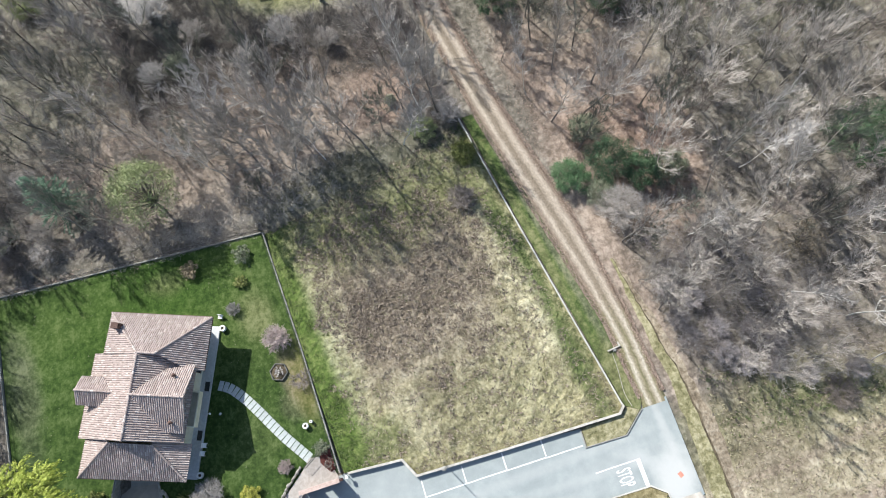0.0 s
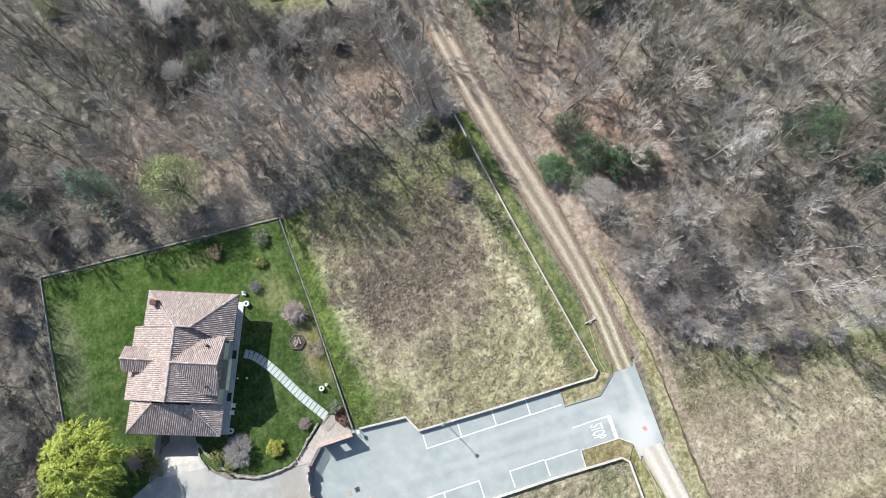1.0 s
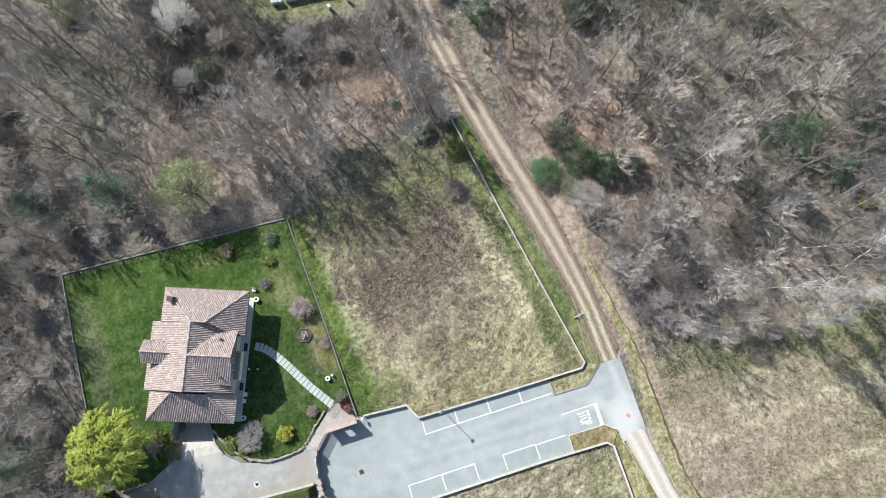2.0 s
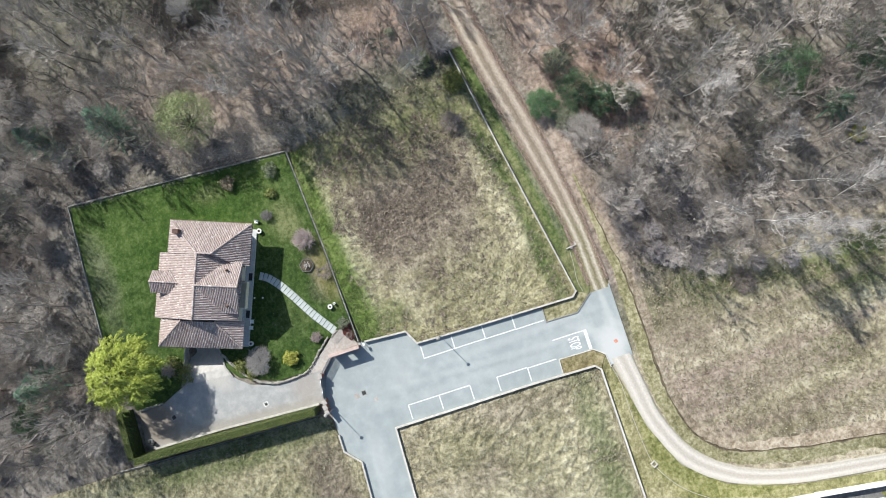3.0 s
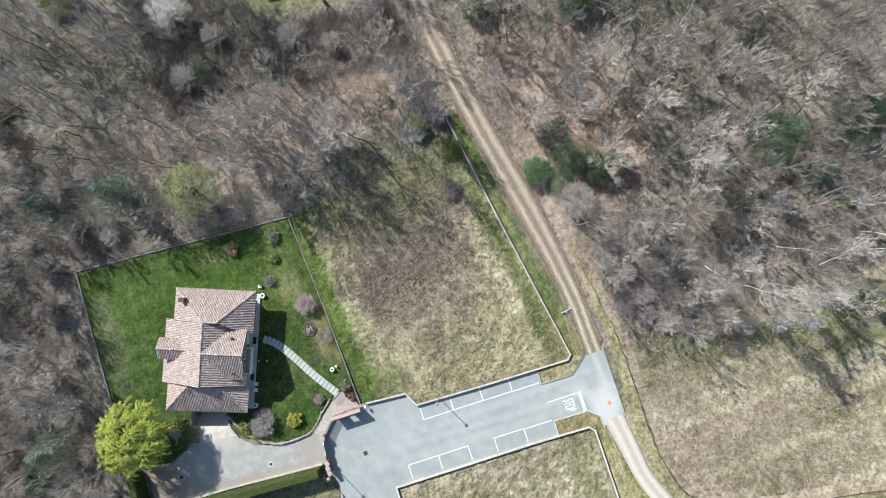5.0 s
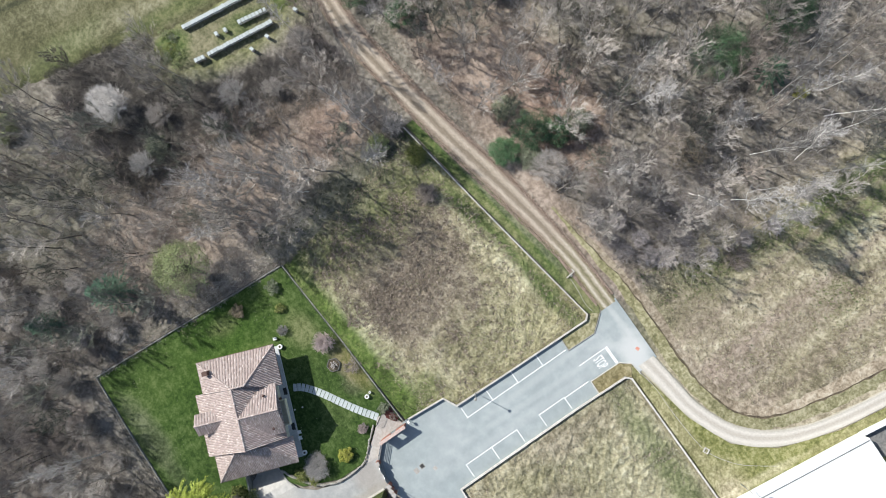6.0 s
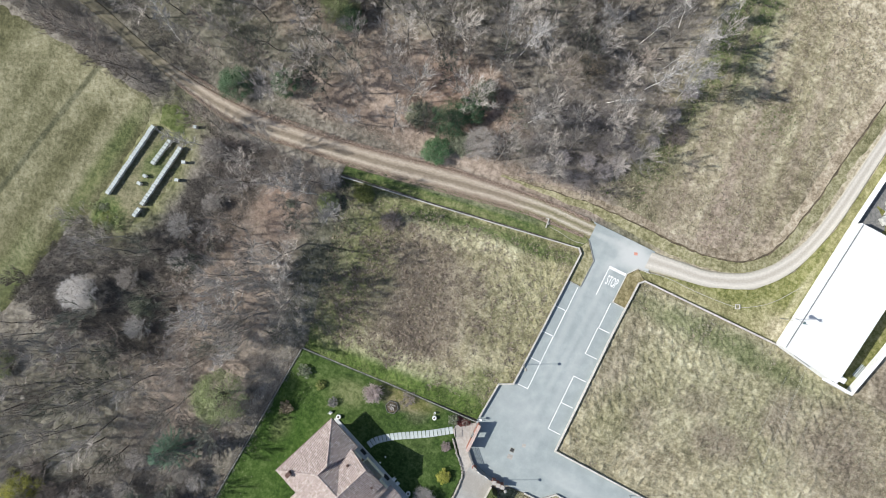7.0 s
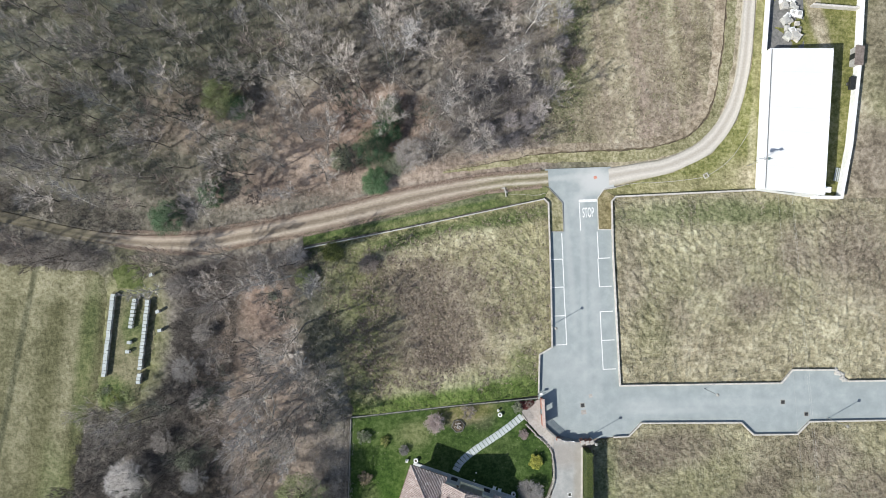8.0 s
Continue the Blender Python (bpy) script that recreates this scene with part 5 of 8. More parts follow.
def drive_gate():
    """Two closed sheet-metal leaves with arched tops."""
    a, b = Vector((-2.1, -26.55)), Vector((1.25, -27.0))
    t = thing("drive_gate", "closed grey sheet-metal drive gate with arched leaves", "gate", (a.x, a.y, 0.06), math.degrees(math.atan2(b.y - a.y, b.x - a.x)))
    half = (b - a).length / 2
    for k in range(2):
        bm = bmesh.new()
        n, rows = 10, []
        for i in range(n + 1):
            u = i / n
            top = 1.45 + 0.45 * math.sin(math.pi * u)
            rows.append([bm.verts.new((k * half + 0.02 + u * (half - 0.04), y, z)) for y, z in ((-0.025, 0.0), (0.025, 0.0), (0.025, top), (-0.025, top))])
        for p, q in zip(rows, rows[1:]):
            for j in range(4):
                bm.faces.new((p[j], p[(j + 1) % 4], q[(j + 1) % 4], q[j]))
        bm.faces.new(rows[0])
        bm.faces.new(rows[-1])
        bmesh.ops.recalc_face_normals(bm, faces=bm.faces)
        leaf = part("gate_leaf", bm, m_steel, t)
        part("handle", tube(bmesh.new(), (half + (0.12 if k else -0.12), 0.03, 0.95), (half + (0.12 if k else -0.12), 0.03, 1.15), 0.02, None, 6), m_dark, leaf)


drive_gate()
gate("entry_gate", (-8.7, -21.5), (-7.6, -23.3), 1.1, "small dark metal garden gate")


def planter_hexagon():
    t = thing("hexagon_planter", "hexagonal weathered grey bed with a grey shrub in it", "planter", (-19.9, -23.7, 0.03))
    for i in range(6):
        a = math.radians(60 * i + 10)
        p = Vector((1.15 * math.cos(a), 1.15 * math.sin(a), 0))
        q = Vector((1.15 * math.cos(a + math.pi / 3), 1.15 * math.sin(a + math.pi / 3), 0))
        m = (p + q) / 2
        ob = part("board", boxed(-0.6, 0.6, -0.06, 0.06, -0.05, 0.32, bevel=0.01), m_oldwood, t)
        ob.matrix_basis = pose(m.x, m.y, 0, 0, 0, math.degrees(math.atan2(q.y - p.y, q.x - p.x)))
    part("soil", tube(bmesh.new(), (0, 0, -0.05), (0, 0, 0.22), 1.0, 1.0, 6), m_soil, t)


planter_hexagon()


def white_bowl(x, y, r, z=0.02, name="planter_bowl", label="white round planter bowl with dark soil"):
    t = thing(name, label, "planter", (x, y, z))
    part("foot", tube(bmesh.new(), (0, 0, 0), (0, 0, 0.2), r * 0.55, r * 0.4, 14), m_white, t)
    bm = ring(bmesh.new(), r, r * 0.5, 0.2, 0.62, 20)
    part("rim", bm, m_white, t)
    part("soil", tube(bmesh.new(), (0, 0, 0.18), (0, 0, 0.5), r * 0.4, r * 0.52, 16), m_soil, t)


white_bowl(-12.4, -22.0, 0.38)
white_bowl(-12.7, -21.2, 0.2, label="small white round planter bowl on the lawn")
white_bowl(-10.7, -35.9, 0.4, 0.03, label="white round planter bowl beside the terrace corner")
white_bowl(-27.6, -29.4, 0.42, 0.03, label="white round planter bowl at the terrace end")


def garden_seat(x, y, turn):
    t = thing("garden_chair", "low white garden chair on the lawn", "chair", (x, y, 0.03), turn)
    part("seat", boxed(-0.3, 0.3, -0.25, 0.25, 0.36, 0.42, bevel=0.01), m_white, t)
    part("backrest", boxed(-0.3, 0.3, 0.2, 0.25, 0.42, 0.85, bevel=0.01), m_white, t)
    for sx in (-0.26, 0.26):
        for sy in (-0.21, 0.21):
            part("leg", boxed(sx - 0.025, sx + 0.025, sy - 0.025, sy + 0.025, 0, 0.36), m_white, t)


garden_seat(-14.0, -34.7, 160)
garden_seat(-13.1, -35.1, 160)
garden_seat(-29.2, -29.4, 70)


def lawn_lamp(x, y):
    t = thing("lawn_lamp", "small round garden lamp on a short post", "lamp", (x, y, 0.02))
    part("post", tube(bmesh.new(), (0, 0, 0), (0, 0, 0.5), 0.03), m_dark, t)
    bm = bmesh.new()
    bmesh.ops.create_uvsphere(bm, u_segments=12, v_segments=8, radius=0.16, matrix=Matrix.Translation((0, 0, 0.6)))
    part("globe", bm, m_white, t)


lawn_lamp(-17.5, -33.2)
lawn_lamp(-17.1, -31.9)


def waste_bin(x, y, m, label):
    t = thing("waste_bin", label, "bin", (x, y, 0.05), random.uniform(0, 90))
    part("body", tube(bmesh.new(), (0, 0, 0), (0, 0, 0.75), 0.24, 0.3, 14), m, t)
    part("lid", tube(bmesh.new(), (0, 0, 0.75), (0, 0, 0.84), 0.32, 0.2, 14), m_dark, t)


waste_bin(-0.9, -55.9, m_white, "white round bin at the end of the drive")
waste_bin(-0.4, -55.5, m_dark, "dark round bin at the end of the drive")
waste_bin(-9.7, -48.6, plain("green_plastic", (0.02, 0.12, 0.10), (0.03, 0.18, 0.15), 4.0, 0.5), "green plastic bin beside the drive")
solo("flower_bed", sheet([(-9.3, -19.9), (-6.4, -19.75), (-6.2, -20.4), (-7.6, -21.4), (-8.9, -21.2)], 0.1, 0.4, 0.05), m_mulch, "flower bed of dark red bark mulch at the entry", "flower bed", "structure")



# ---- street furniture ----
def street_lamp(x, y, turn, tall=5.75):
    t = thing("street_lamp", "slim grey street lamp with a flat round head", "street lamp", (x, y, 0.0), turn, "street lamps")
    part("pole", tube(bmesh.new(), (0, 0, -0.1), (0, 0, tall - 0.1), 0.06, 0.04, 8), m_steel, t)
    part("base", tube(bmesh.new(), (0, 0, -0.1), (0, 0, 0.35), 0.1, 0.08, 8), m_steel, t)
    head = part("head", tube(bmesh.new(), (0, 0, tall - 0.12), (0, 0, tall + 0.02), 0.16, 0.27, 16), m_steel, t)
    part("cap", tube(bmesh.new(), (0, 0, tall + 0.02), (0, 0, tall + 0.12), 0.28, 0.08, 16), m_greywall, head)
    return t


for x, y, a in ((-2.62, -6.75, 0), (3.15, -26.35, 0), (23.8, -18.95, 0), (45.0, -25.0, 0)):
    street_lamp(x, y, a)


def manhole(x, y, turn, s=0.62, rim=None):
    t = thing("manhole", "square cast-iron manhole cover in the paving", "manhole cover", (x, y, 0.05), turn, "manhole covers")
    part("surround", boxed(-s / 2 - 0.1, s / 2 + 0.1, -s / 2 - 0.1, s / 2 + 0.1, -0.05, 0.006), rim or m_greywall, t)
    plate = part("plate", boxed(-s / 2, s / 2, -s / 2, s / 2, -0.04, 0.012), m_iron, t)
    for i in range(-2, 3):
        part("slot", boxed(-s / 2 + 0.06, s / 2 - 0.06, i * s / 6 - 0.02, i * s / 6 + 0.02, 0.012, 0.018), m_dark, plate)


for x, y, a in ((2.25, -21.0, 5), (37.35, -21.85, 0), (-3.3, -51.4, 20), (41.3, -24.1, 0)):
    manhole(x, y, a)
manhole(-0.8, -36.5, 10, 0.5, m_white)
solo("drain_patch", boxed(-0.45, 0.45, -0.4, 0.4, -0.02, 0.006), m_pink, "faded pinkish repair patch in the asphalt", "road patch", "structure", (2.4, -22.2, 0.03), 8)
solo("drain_patch", boxed(-0.32, 0.32, -0.3, 0.3, -0.02, 0.006), m_pink, "small faded pinkish repair patch in the asphalt", "road patch", "structure", (3.75, -19.4, 0.03), 14)
solo("road_patch", boxed(-0.3, 0.3, -0.26, 0.26, -0.02, 0.006), plain("orange_paint", (0.48, 0.20, 0.14), (0.58, 0.28, 0.21), 4.0, 0.7), "small orange-red paint patch on the asphalt", "road patch", "structure", (6.6, 19.3, 0.03), 20)


def headwall():
    t = thing("culvert", "pale concrete culvert headwall in the verge", "culvert", (-9.6, 17.4, 0), 97)
    part("wall", boxed(-0.85, 0.85, -0.09, 0.09, -0.2, 0.35, bevel=0.02), m_concrete, t)
    part("wing", boxed(0.67, 0.85, 0.09, 0.55, -0.2, 0.3, bevel=0.02), m_concrete, t)
    part("pipe", tube(bmesh.new(), (0, -0.35, 0.08), (0, 0.1, 0.08), 0.24, None, 14), m_greywall, t)


headwall()


def inspection_box():
    t = thing("inspection_box", "square pale concrete inspection chamber on the verge", "inspection chamber", (26.2, 18.7, 0.0), 25)
    for x0, x1, y0, y1 in ((-0.42, 0.42, -0.42, -0.28), (-0.42, 0.42, 0.28, 0.42), (-0.42, -0.28, -0.28, 0.28), (0.28, 0.42, -0.28, 0.28)):
        part("side", boxed(x0, x1, y0, y1, -0.1, 0.32, bevel=0.01), m_concrete, t)
    part("bottom", boxed(-0.28, 0.28, -0.28, 0.28, -0.1, 0.12), m_bank, t)


inspection_box()


def hose(name, pts, label, r=0.04):
    cu = bpy.data.curves.new(name, "CURVE")
    cu.dimensions, cu.bevel_depth, cu.bevel_resolution = "3D", r, 1
    line = smooth_line(pts, 5)
    sp = cu.splines.new("POLY")
    sp.points.add(len(line) - 1)
    for q, p in zip(sp.points, line):
        q.co = (p.x, p.y, 0.09 + 0.03 * noise.noise((p.x, p.y, 0)), 1)
    cu.materials.append(m_concrete)
    tagged(new(name, cu), label, "pipe", kind="structure")


hose("surface_pipe", [(8.3, 17.1), (10.0, 17.35), (13.3, 17.9), (18.4, 17.9), (23.5, 18.2), (26.0, 18.6), (28.5, 19.8), (31.4, 22.2), (34.6, 26.6)], "pale pipe lying on the grass of the verge")
hose("verge_cable", [(-9.0, 17.0), (-7.0, 16.9), (-4.2, 16.6), (-2.4, 16.9)], "pale cable lying across the verge", 0.03)

# ---- white shed and its yard ----
def shed():
    t = thing("shed", "long white building with a bright roof that slopes to one side", "building")
    W, E_ = 2.6, 4.6
    base = [(34.75, 15.7, W), (44.1, 14.0, E_), (47.2, 38.9, E_), (37.45, 40.1, W)]

    def slab(pts, drop):
        bm = bmesh.new()
        hi, lo = [bm.verts.new(p) for p in pts], [bm.verts.new((p[0], p[1], p[2] - drop if drop < 1 else -0.2)) for p in pts]
        bm.faces.new(hi)
        bm.faces.new(lo[::-1])
        for i in range(4):
            j = (i + 1) % 4
            bm.faces.new((lo[i], lo[j], hi[j], hi[i]))
        bmesh.ops.recalc_face_normals(bm, faces=bm.faces)
        return bm

    def bar(a, b, w, tall, lift):
        """A strip lying on the slope."""
        a, b = Vector(a), Vector(b)
        n = Vector((-(b - a).y, (b - a).x, 0)).normalized() * w / 2
        bm = bmesh.new()
        v = [bm.verts.new(p + Vector((0, 0, z))) for z in (lift, lift + tall) for p in (a - n, a + n, b + n, b - n)]
        for f in ((0, 3, 2, 1), (4, 5, 6, 7), (0, 1, 5, 4), (1, 2, 6, 5), (2, 3, 7, 6), (3, 0, 4, 7)):
            bm.faces.new([v[i] for i in f])
        return bm

    wall = part("wall", slab(base, 5), m_white, t, "white rendered wall")
    top = [(34.9, 15.55, W + 0.14), (44.25, 13.8, E_ + 0.14), (47.4, 39.05, E_ + 0.14), (37.6, 40.25, W + 0.14)]
    roof = part("roof", slab(top, 0.14), m_roof_sheet, t, "bright white roof sheet")
    part("parapet", bar((34.95, 15.7, W), (37.6, 40.1, W), 0.24, 0.34, 0.14), m_white, roof)
    part("gutter", bar((35.3, 15.8, W + 0.1), (37.95, 40.0, W + 0.1), 0.12, 0.02, 0.14), m_greywall, roof, "grey gutter line behind the parapet")
    part("edge_strip", bar((43.9, 14.1, E_), (46.95, 38.8, E_), 0.9, 0.05, 0.1), m_white, roof)
    for i in range(1, 12):
        k = i / 12
        a = Vector(top[0]).lerp(Vector(top[3]), k) + Vector((0.8, 0, 0.17))
        b = Vector(top[1]).lerp(Vector(top[2]), k) + Vector((-0.4, 0, -0.08))
        part("seam", bar(a, b, 0.05, 0.03, -0.02), m_roof_sheet, roof)
    for k in (0.2, 0.5, 0.8):
        a = Vector(base[1]).lerp(Vector(base[2]), k)
        w = part("window", boxed(-0.03, 0.06, -0.9, 0.9, 1.2, 2.2), m_glass, wall)
        w.matrix_world = pose(a.x, a.y, 0, 0, 0, -7)


shed()
solo("yard_wall", run([(37.5, 40.2), (38.8, 50), (41.2, 65), (43.6, 84)], 0.24, -0.2, 1.5, 0.03), m_white, "tall white rendered yard wall beside the gravel road", "wall", "structure")
solo("yard_wall_east", run([(44.4, 13.9), (49.0, 13.6), (51.3, 22.8), (53.6, 36), (54.9, 47), (56.5, 60), (58, 84)], 0.4, -0.2, 1.7, 0.04), m_white, "white rendered yard wall on the far side of the shed", "wall", "structure")
solo("yard_wall_cross", run([(46.5, 48.3), (55, 47.2)], 0.3, -0.2, 1.2, 0.03), m_concrete, "pale low wall across the yard", "wall", "structure")
solo("yard_grass", sheet([(34.9, 16), (48.8, 13.8), (51.2, 22.8), (53.5, 36), (56.4, 60), (58, 84), (42.5, 84), (38.7, 50), (37.5, 40)], 0.01, 1.4, 0.04), grassy("yard_turf", ((0.09, 0.095, 0.032), (0.17, 0.172, 0.062), (0.28, 0.255, 0.13)), 2.0, [((47.6, 46.5, 1.3, 9, 12, 0.3, 0.5, 0.95), TAN)]), "green-brown grass yard behind the shed", "yard", "structure")
solo("yard_concrete", sheet([(38.2, 41), (45.0, 40.3), (45.4, 49), (44.6, 84), (39.8, 60), (38.9, 50)], 0.05), m_yard, "dark grey concrete yard strip", "paving", "structure")


def mast(x, y):
    t = thing("mast", "thin grey mast with a white loudspeaker horn", "mast", (x, y, 0.0))
    part("pole", tube(bmesh.new(), (0, 0, -0.1), (0, 0, 8.1), 0.06, 0.04, 8), m_steel, t)
    head = part("bracket", boxed(-0.9, 0.9, -0.05, 0.05, 7.4, 7.5), m_steel, t)
    part("box", boxed(0.05, 0.4, -0.2, 0.2, 7.45, 7.8, bevel=0.04), m_teal, head, "teal-grey metal box")
    part("horn", tube(bmesh.new(), (-1.35, -0.15, 7.4), (-0.4, 0, 7.55), 0.36, 0.08, 14), m_white, head, "white horn")


mast(33.6, 20.1)


def bulk_bag(x, y, s, z=0.05):
    t = thing("bulk_bag", "slumped pale builder's sack heaped in the yard", "sack", (x, y, z), random.uniform(0, 90), "sacks in the yard")
    bm = bmesh.new()
    box(bm, -s / 2, s / 2, -s / 2, s / 2, 0, s * 0.85)
    bmesh.ops.subdivide_edges(bm, edges=bm.edges[:], cuts=2, use_grid_fill=True)
    for v in bm.verts:
        k = 1 + 0.22 * math.sin(math.pi * max(0, min(1, v.co.z / (s * 0.85)))) + random.uniform(-0.16, 0.16)
        v.co.x *= k
        v.co.y *= k
        v.co.z += random.uniform(-0.04, 0.06) * (v.co.z > 0.1)
    part("body", bm, random.choice((m_white, m_greypale, m_concrete)), t)
    part("fill", boxed(-s * 0.3, s * 0.3, -s * 0.3, s * 0.3, s * 0.8, s * 0.9, bevel=0.03), m_greyboard, t)


rnd = random.Random(5)
for i in range(18):
    bulk_bag(41.9 + (i % 3) * 0.95 + rnd.uniform(-0.35, 0.35), 42.8 + (i // 3) * 1.35 + rnd.uniform(-0.4, 0.4), rnd.uniform(0.7, 1.25))


def yard_hut():
    t = thing("yard_hut", "small brown-roofed lean-to against the yard wall", "hut", (53.6, 38.5, 0), -8)
    part("wall", boxed(-0.65, 0.65, -1.6, 1.6, -0.1, 1.75), m_greyboard, t)
    part("roof", boxed(-0.78, 0.78, -1.75, 1.75, 1.75, 1.86, bevel=0.02), plain("weathered_felt", (0.13, 0.105, 0.09), (0.24, 0.20, 0.175), 3.0, 0.9), t, "grey-brown felt roof")
    part("door", boxed(-0.69, -0.63, -0.5, 0.5, 0.0, 1.65), m_dark, t)


yard_hut()


def trailer():
    t = thing("trailer", "dark covered trailer parked by the yard wall", "trailer", (52.7, 33.8, 0.05), -8)
    part("body", boxed(-0.6, 0.6, -1.1, 1.1, 0.45, 1.2, bevel=0.05), m_dark, t)
    part("cover", boxed(-0.64, 0.64, -1.15, 1.15, 1.2, 1.27, bevel=0.03), m_dark, t)
    for sx in (-0.66, 0.66):
        w = part("wheel", tube(bmesh.new(), (sx - 0.08, 0, 0.3), (sx + 0.08, 0, 0.3), 0.3, None, 14), m_iron, t)
        part("rim", tube(bmesh.new(), (sx - 0.09, 0, 0.3), (sx + 0.09, 0, 0.3), 0.15, None, 10), m_steel, w)


trailer()


def water_tank():
    t = thing("pipe_stack", "stack of pale blue-grey pipes beside the yard wall", "pipes", (49.3, 17.8, 0.05), 75)
    for i in range(5):
        part("pipe", tube(bmesh.new(), (-1.2, 0.16 * i - 0.3, 0.1 + 0.17 * (i % 2)), (1.2, 0.16 * i - 0.3, 0.1 + 0.17 * (i % 2)), 0.085, None, 10), m_slab, t)


water_tank()
solo("step_block", boxed(-1.3, 1.3, -0.5, 0.5, 0, 0.6, bevel=0.03), m_white, "white rendered block at the shed's corner", "block", "", (46.6, 15.3, 0.0), -8)

# ---- broken wall by the road ----
RUBBLE = [rubble(20 + i, (0.95, 0.6, 0.5), m_concrete) for i in range(4)]


def rubble_heap():
    t = thing("rubble_heap", "heap of broken pale concrete where the wall ends", "rubble", (47.9, -17.4, 0.05))
    for i in range(14):
        ob = part("lump", RUBBLE[i % 4], None, t)
        ob.matrix_basis = pose(0.11 * i - 1.0 + rnd.uniform(-0.3, 0.3), 0.9 - 0.14 * i + rnd.uniform(-0.35, 0.35), 0.2, rnd.uniform(0, 40), 0, rnd.uniform(0, 180)) @ Matrix.Diagonal((1.1, 1.1, 0.8, 1))


rubble_heap()

# ---- hives ----
def hive_model():
    t = thing("beehive", "white wooden beehive with a metal-covered lid", "beehive", (-80.3, 2.2, 0), 0, "rows of beehives")
    part("stand", boxed(-0.28, 0.28, -0.24, 0.24, -0.15, 0.28), m_greyboard, t)
    part("body", boxed(-0.3, 0.3, -0.25, 0.25, 0.28, 0.85, bevel=0.01), m_white, t)
    part("lid", boxed(-0.36, 0.36, -0.27, 0.27, 0.85, 0.97, bevel=0.015), m_slab, t, "pale blue-grey metal lid")
    part("entrance", boxed(0.3, 0.36, -0.18, 0.18, 0.3, 0.34), m_wood, t)
    return t


def hives():
    first = hive_model()
    first.matrix_world = pose(-80.5, 2.0, -0.02, 0, 0, -8)
    for (x0, y0), (x1, y1), n, skip in (((-80.5, 2.0), (-82.6, -12.1), 25, ()), ((-76.7, 1.0), (-77.5, -3.7), 8, ()), ((-74.3, 0.7), (-76.4, -13.6), 24, (20,)), ((-77.9, -6.5), (-78.8, -12.2), 8, (1, 3, 4, 5, 6, 7))):
        for i in range(n):
            if i in skip or (n == 25 and i == 0):
                continue
            k = i / (n - 1)
            copy_thing(first, pose(x0 + (x1 - x0) * k + rnd.uniform(-0.06, 0.06), y0 + (y1 - y0) * k, -0.04 + rnd.uniform(-0.02, 0.02), 0, 0, -8 + rnd.uniform(-3, 3)))
    for x, y in ((-73.6, 5.4), (-72.6, -1.2), (-72.3, -4.6)):
        copy_thing(first, pose(x, y, -0.04, 0, 0, rnd.uniform(0, 90)))


hives()
solo("hive_turf", sheet(ragged([(-81, 6.6), (-79, 7.9), (-77.2, 7.4), (-75.4, 7.6), (-74.3, 6.2), (-75.2, 4.4), (-74.8, 3.1), (-76.6, 2.4), (-78.4, 2.9), (-80.9, 3.2)], 0.5, 0.5), 0.0, 0.8, 0.05, 0.3, 0.6, 0.9), m_hive_turf, "patch of green grass before the hives", "grass patch", "structure")
solo("hive_ground", sheet(ragged([(-81.9, 3.2), (-72.4, 2.2), (-73.4, -6), (-76, -15), (-78, -17.5), (-84.6, -18.8), (-83.6, -10)], 0.8, 0.6), -0.02, 0.9, 0.05, 0.3, 0.6, 1.0), grassy("hive_weeds", ((0.08, 0.085, 0.045), (0.15, 0.145, 0.085), (0.24, 0.22, 0.14)), 2.2, [((-81.5, -16, 3, 3, 0, 0.5, 0.5, 0.9), GREEN), ((-77.5, -4, 2, 4, 0, 0.5, 0.5, 0.6), GREEN)]), "weedy ground under the hives", "ground", "structure")


# ---- overhead cables from the shed's south wall ----
def overhead_cable(x0, x1, z0):
    cu = bpy.data.curves.new("overhead_cable", "CURVE")
    cu.dimensions, cu.bevel_depth, cu.bevel_resolution = "3D", 0.011, 0
    sp = cu.splines.new("POLY")
    n = 24
    sp.points.add(n)
    for i, q in enumerate(sp.points):
        k = i / n
        q.co = (x0 + (x1 - x0) * k, 14.6 - 124.6 * k, z0 + 4.7 * k - 4.0 * k * (1 - k) * 0.6, 1)
    cu.materials.append(m_cable)
    tagged(new("overhead_cable", cu), "thin pale overhead cable between the shed and a pole", "cable", "overhead cables")


for x0, x1 in ((37.4, 38.6), (39.75, 41.0), (40.0, 41.5)):
    overhead_cable(x0, x1, 2.75)
t = thing("utility_pole", "grey timber utility pole that carries the cables", "utility pole", (40.4, -110.1, 0))
part("pole", tube(bmesh.new(), (0, 0, -0.3), (0, 0, 8.0), 0.14, 0.1, 10), m_greyboard, t)
part("crossarm", boxed(-2.2, 1.6, -0.06, 0.06, 7.4, 7.52), m_greyboard, t)
t = thing("cable_bracket", "steel rail that holds the cables to the wall", "bracket", (38.7, 14.87, 2.7), -10.3)
part("rail", boxed(-1.6, 1.6, -0.05, 0.05, -0.05, 0.05), m_steel, t)



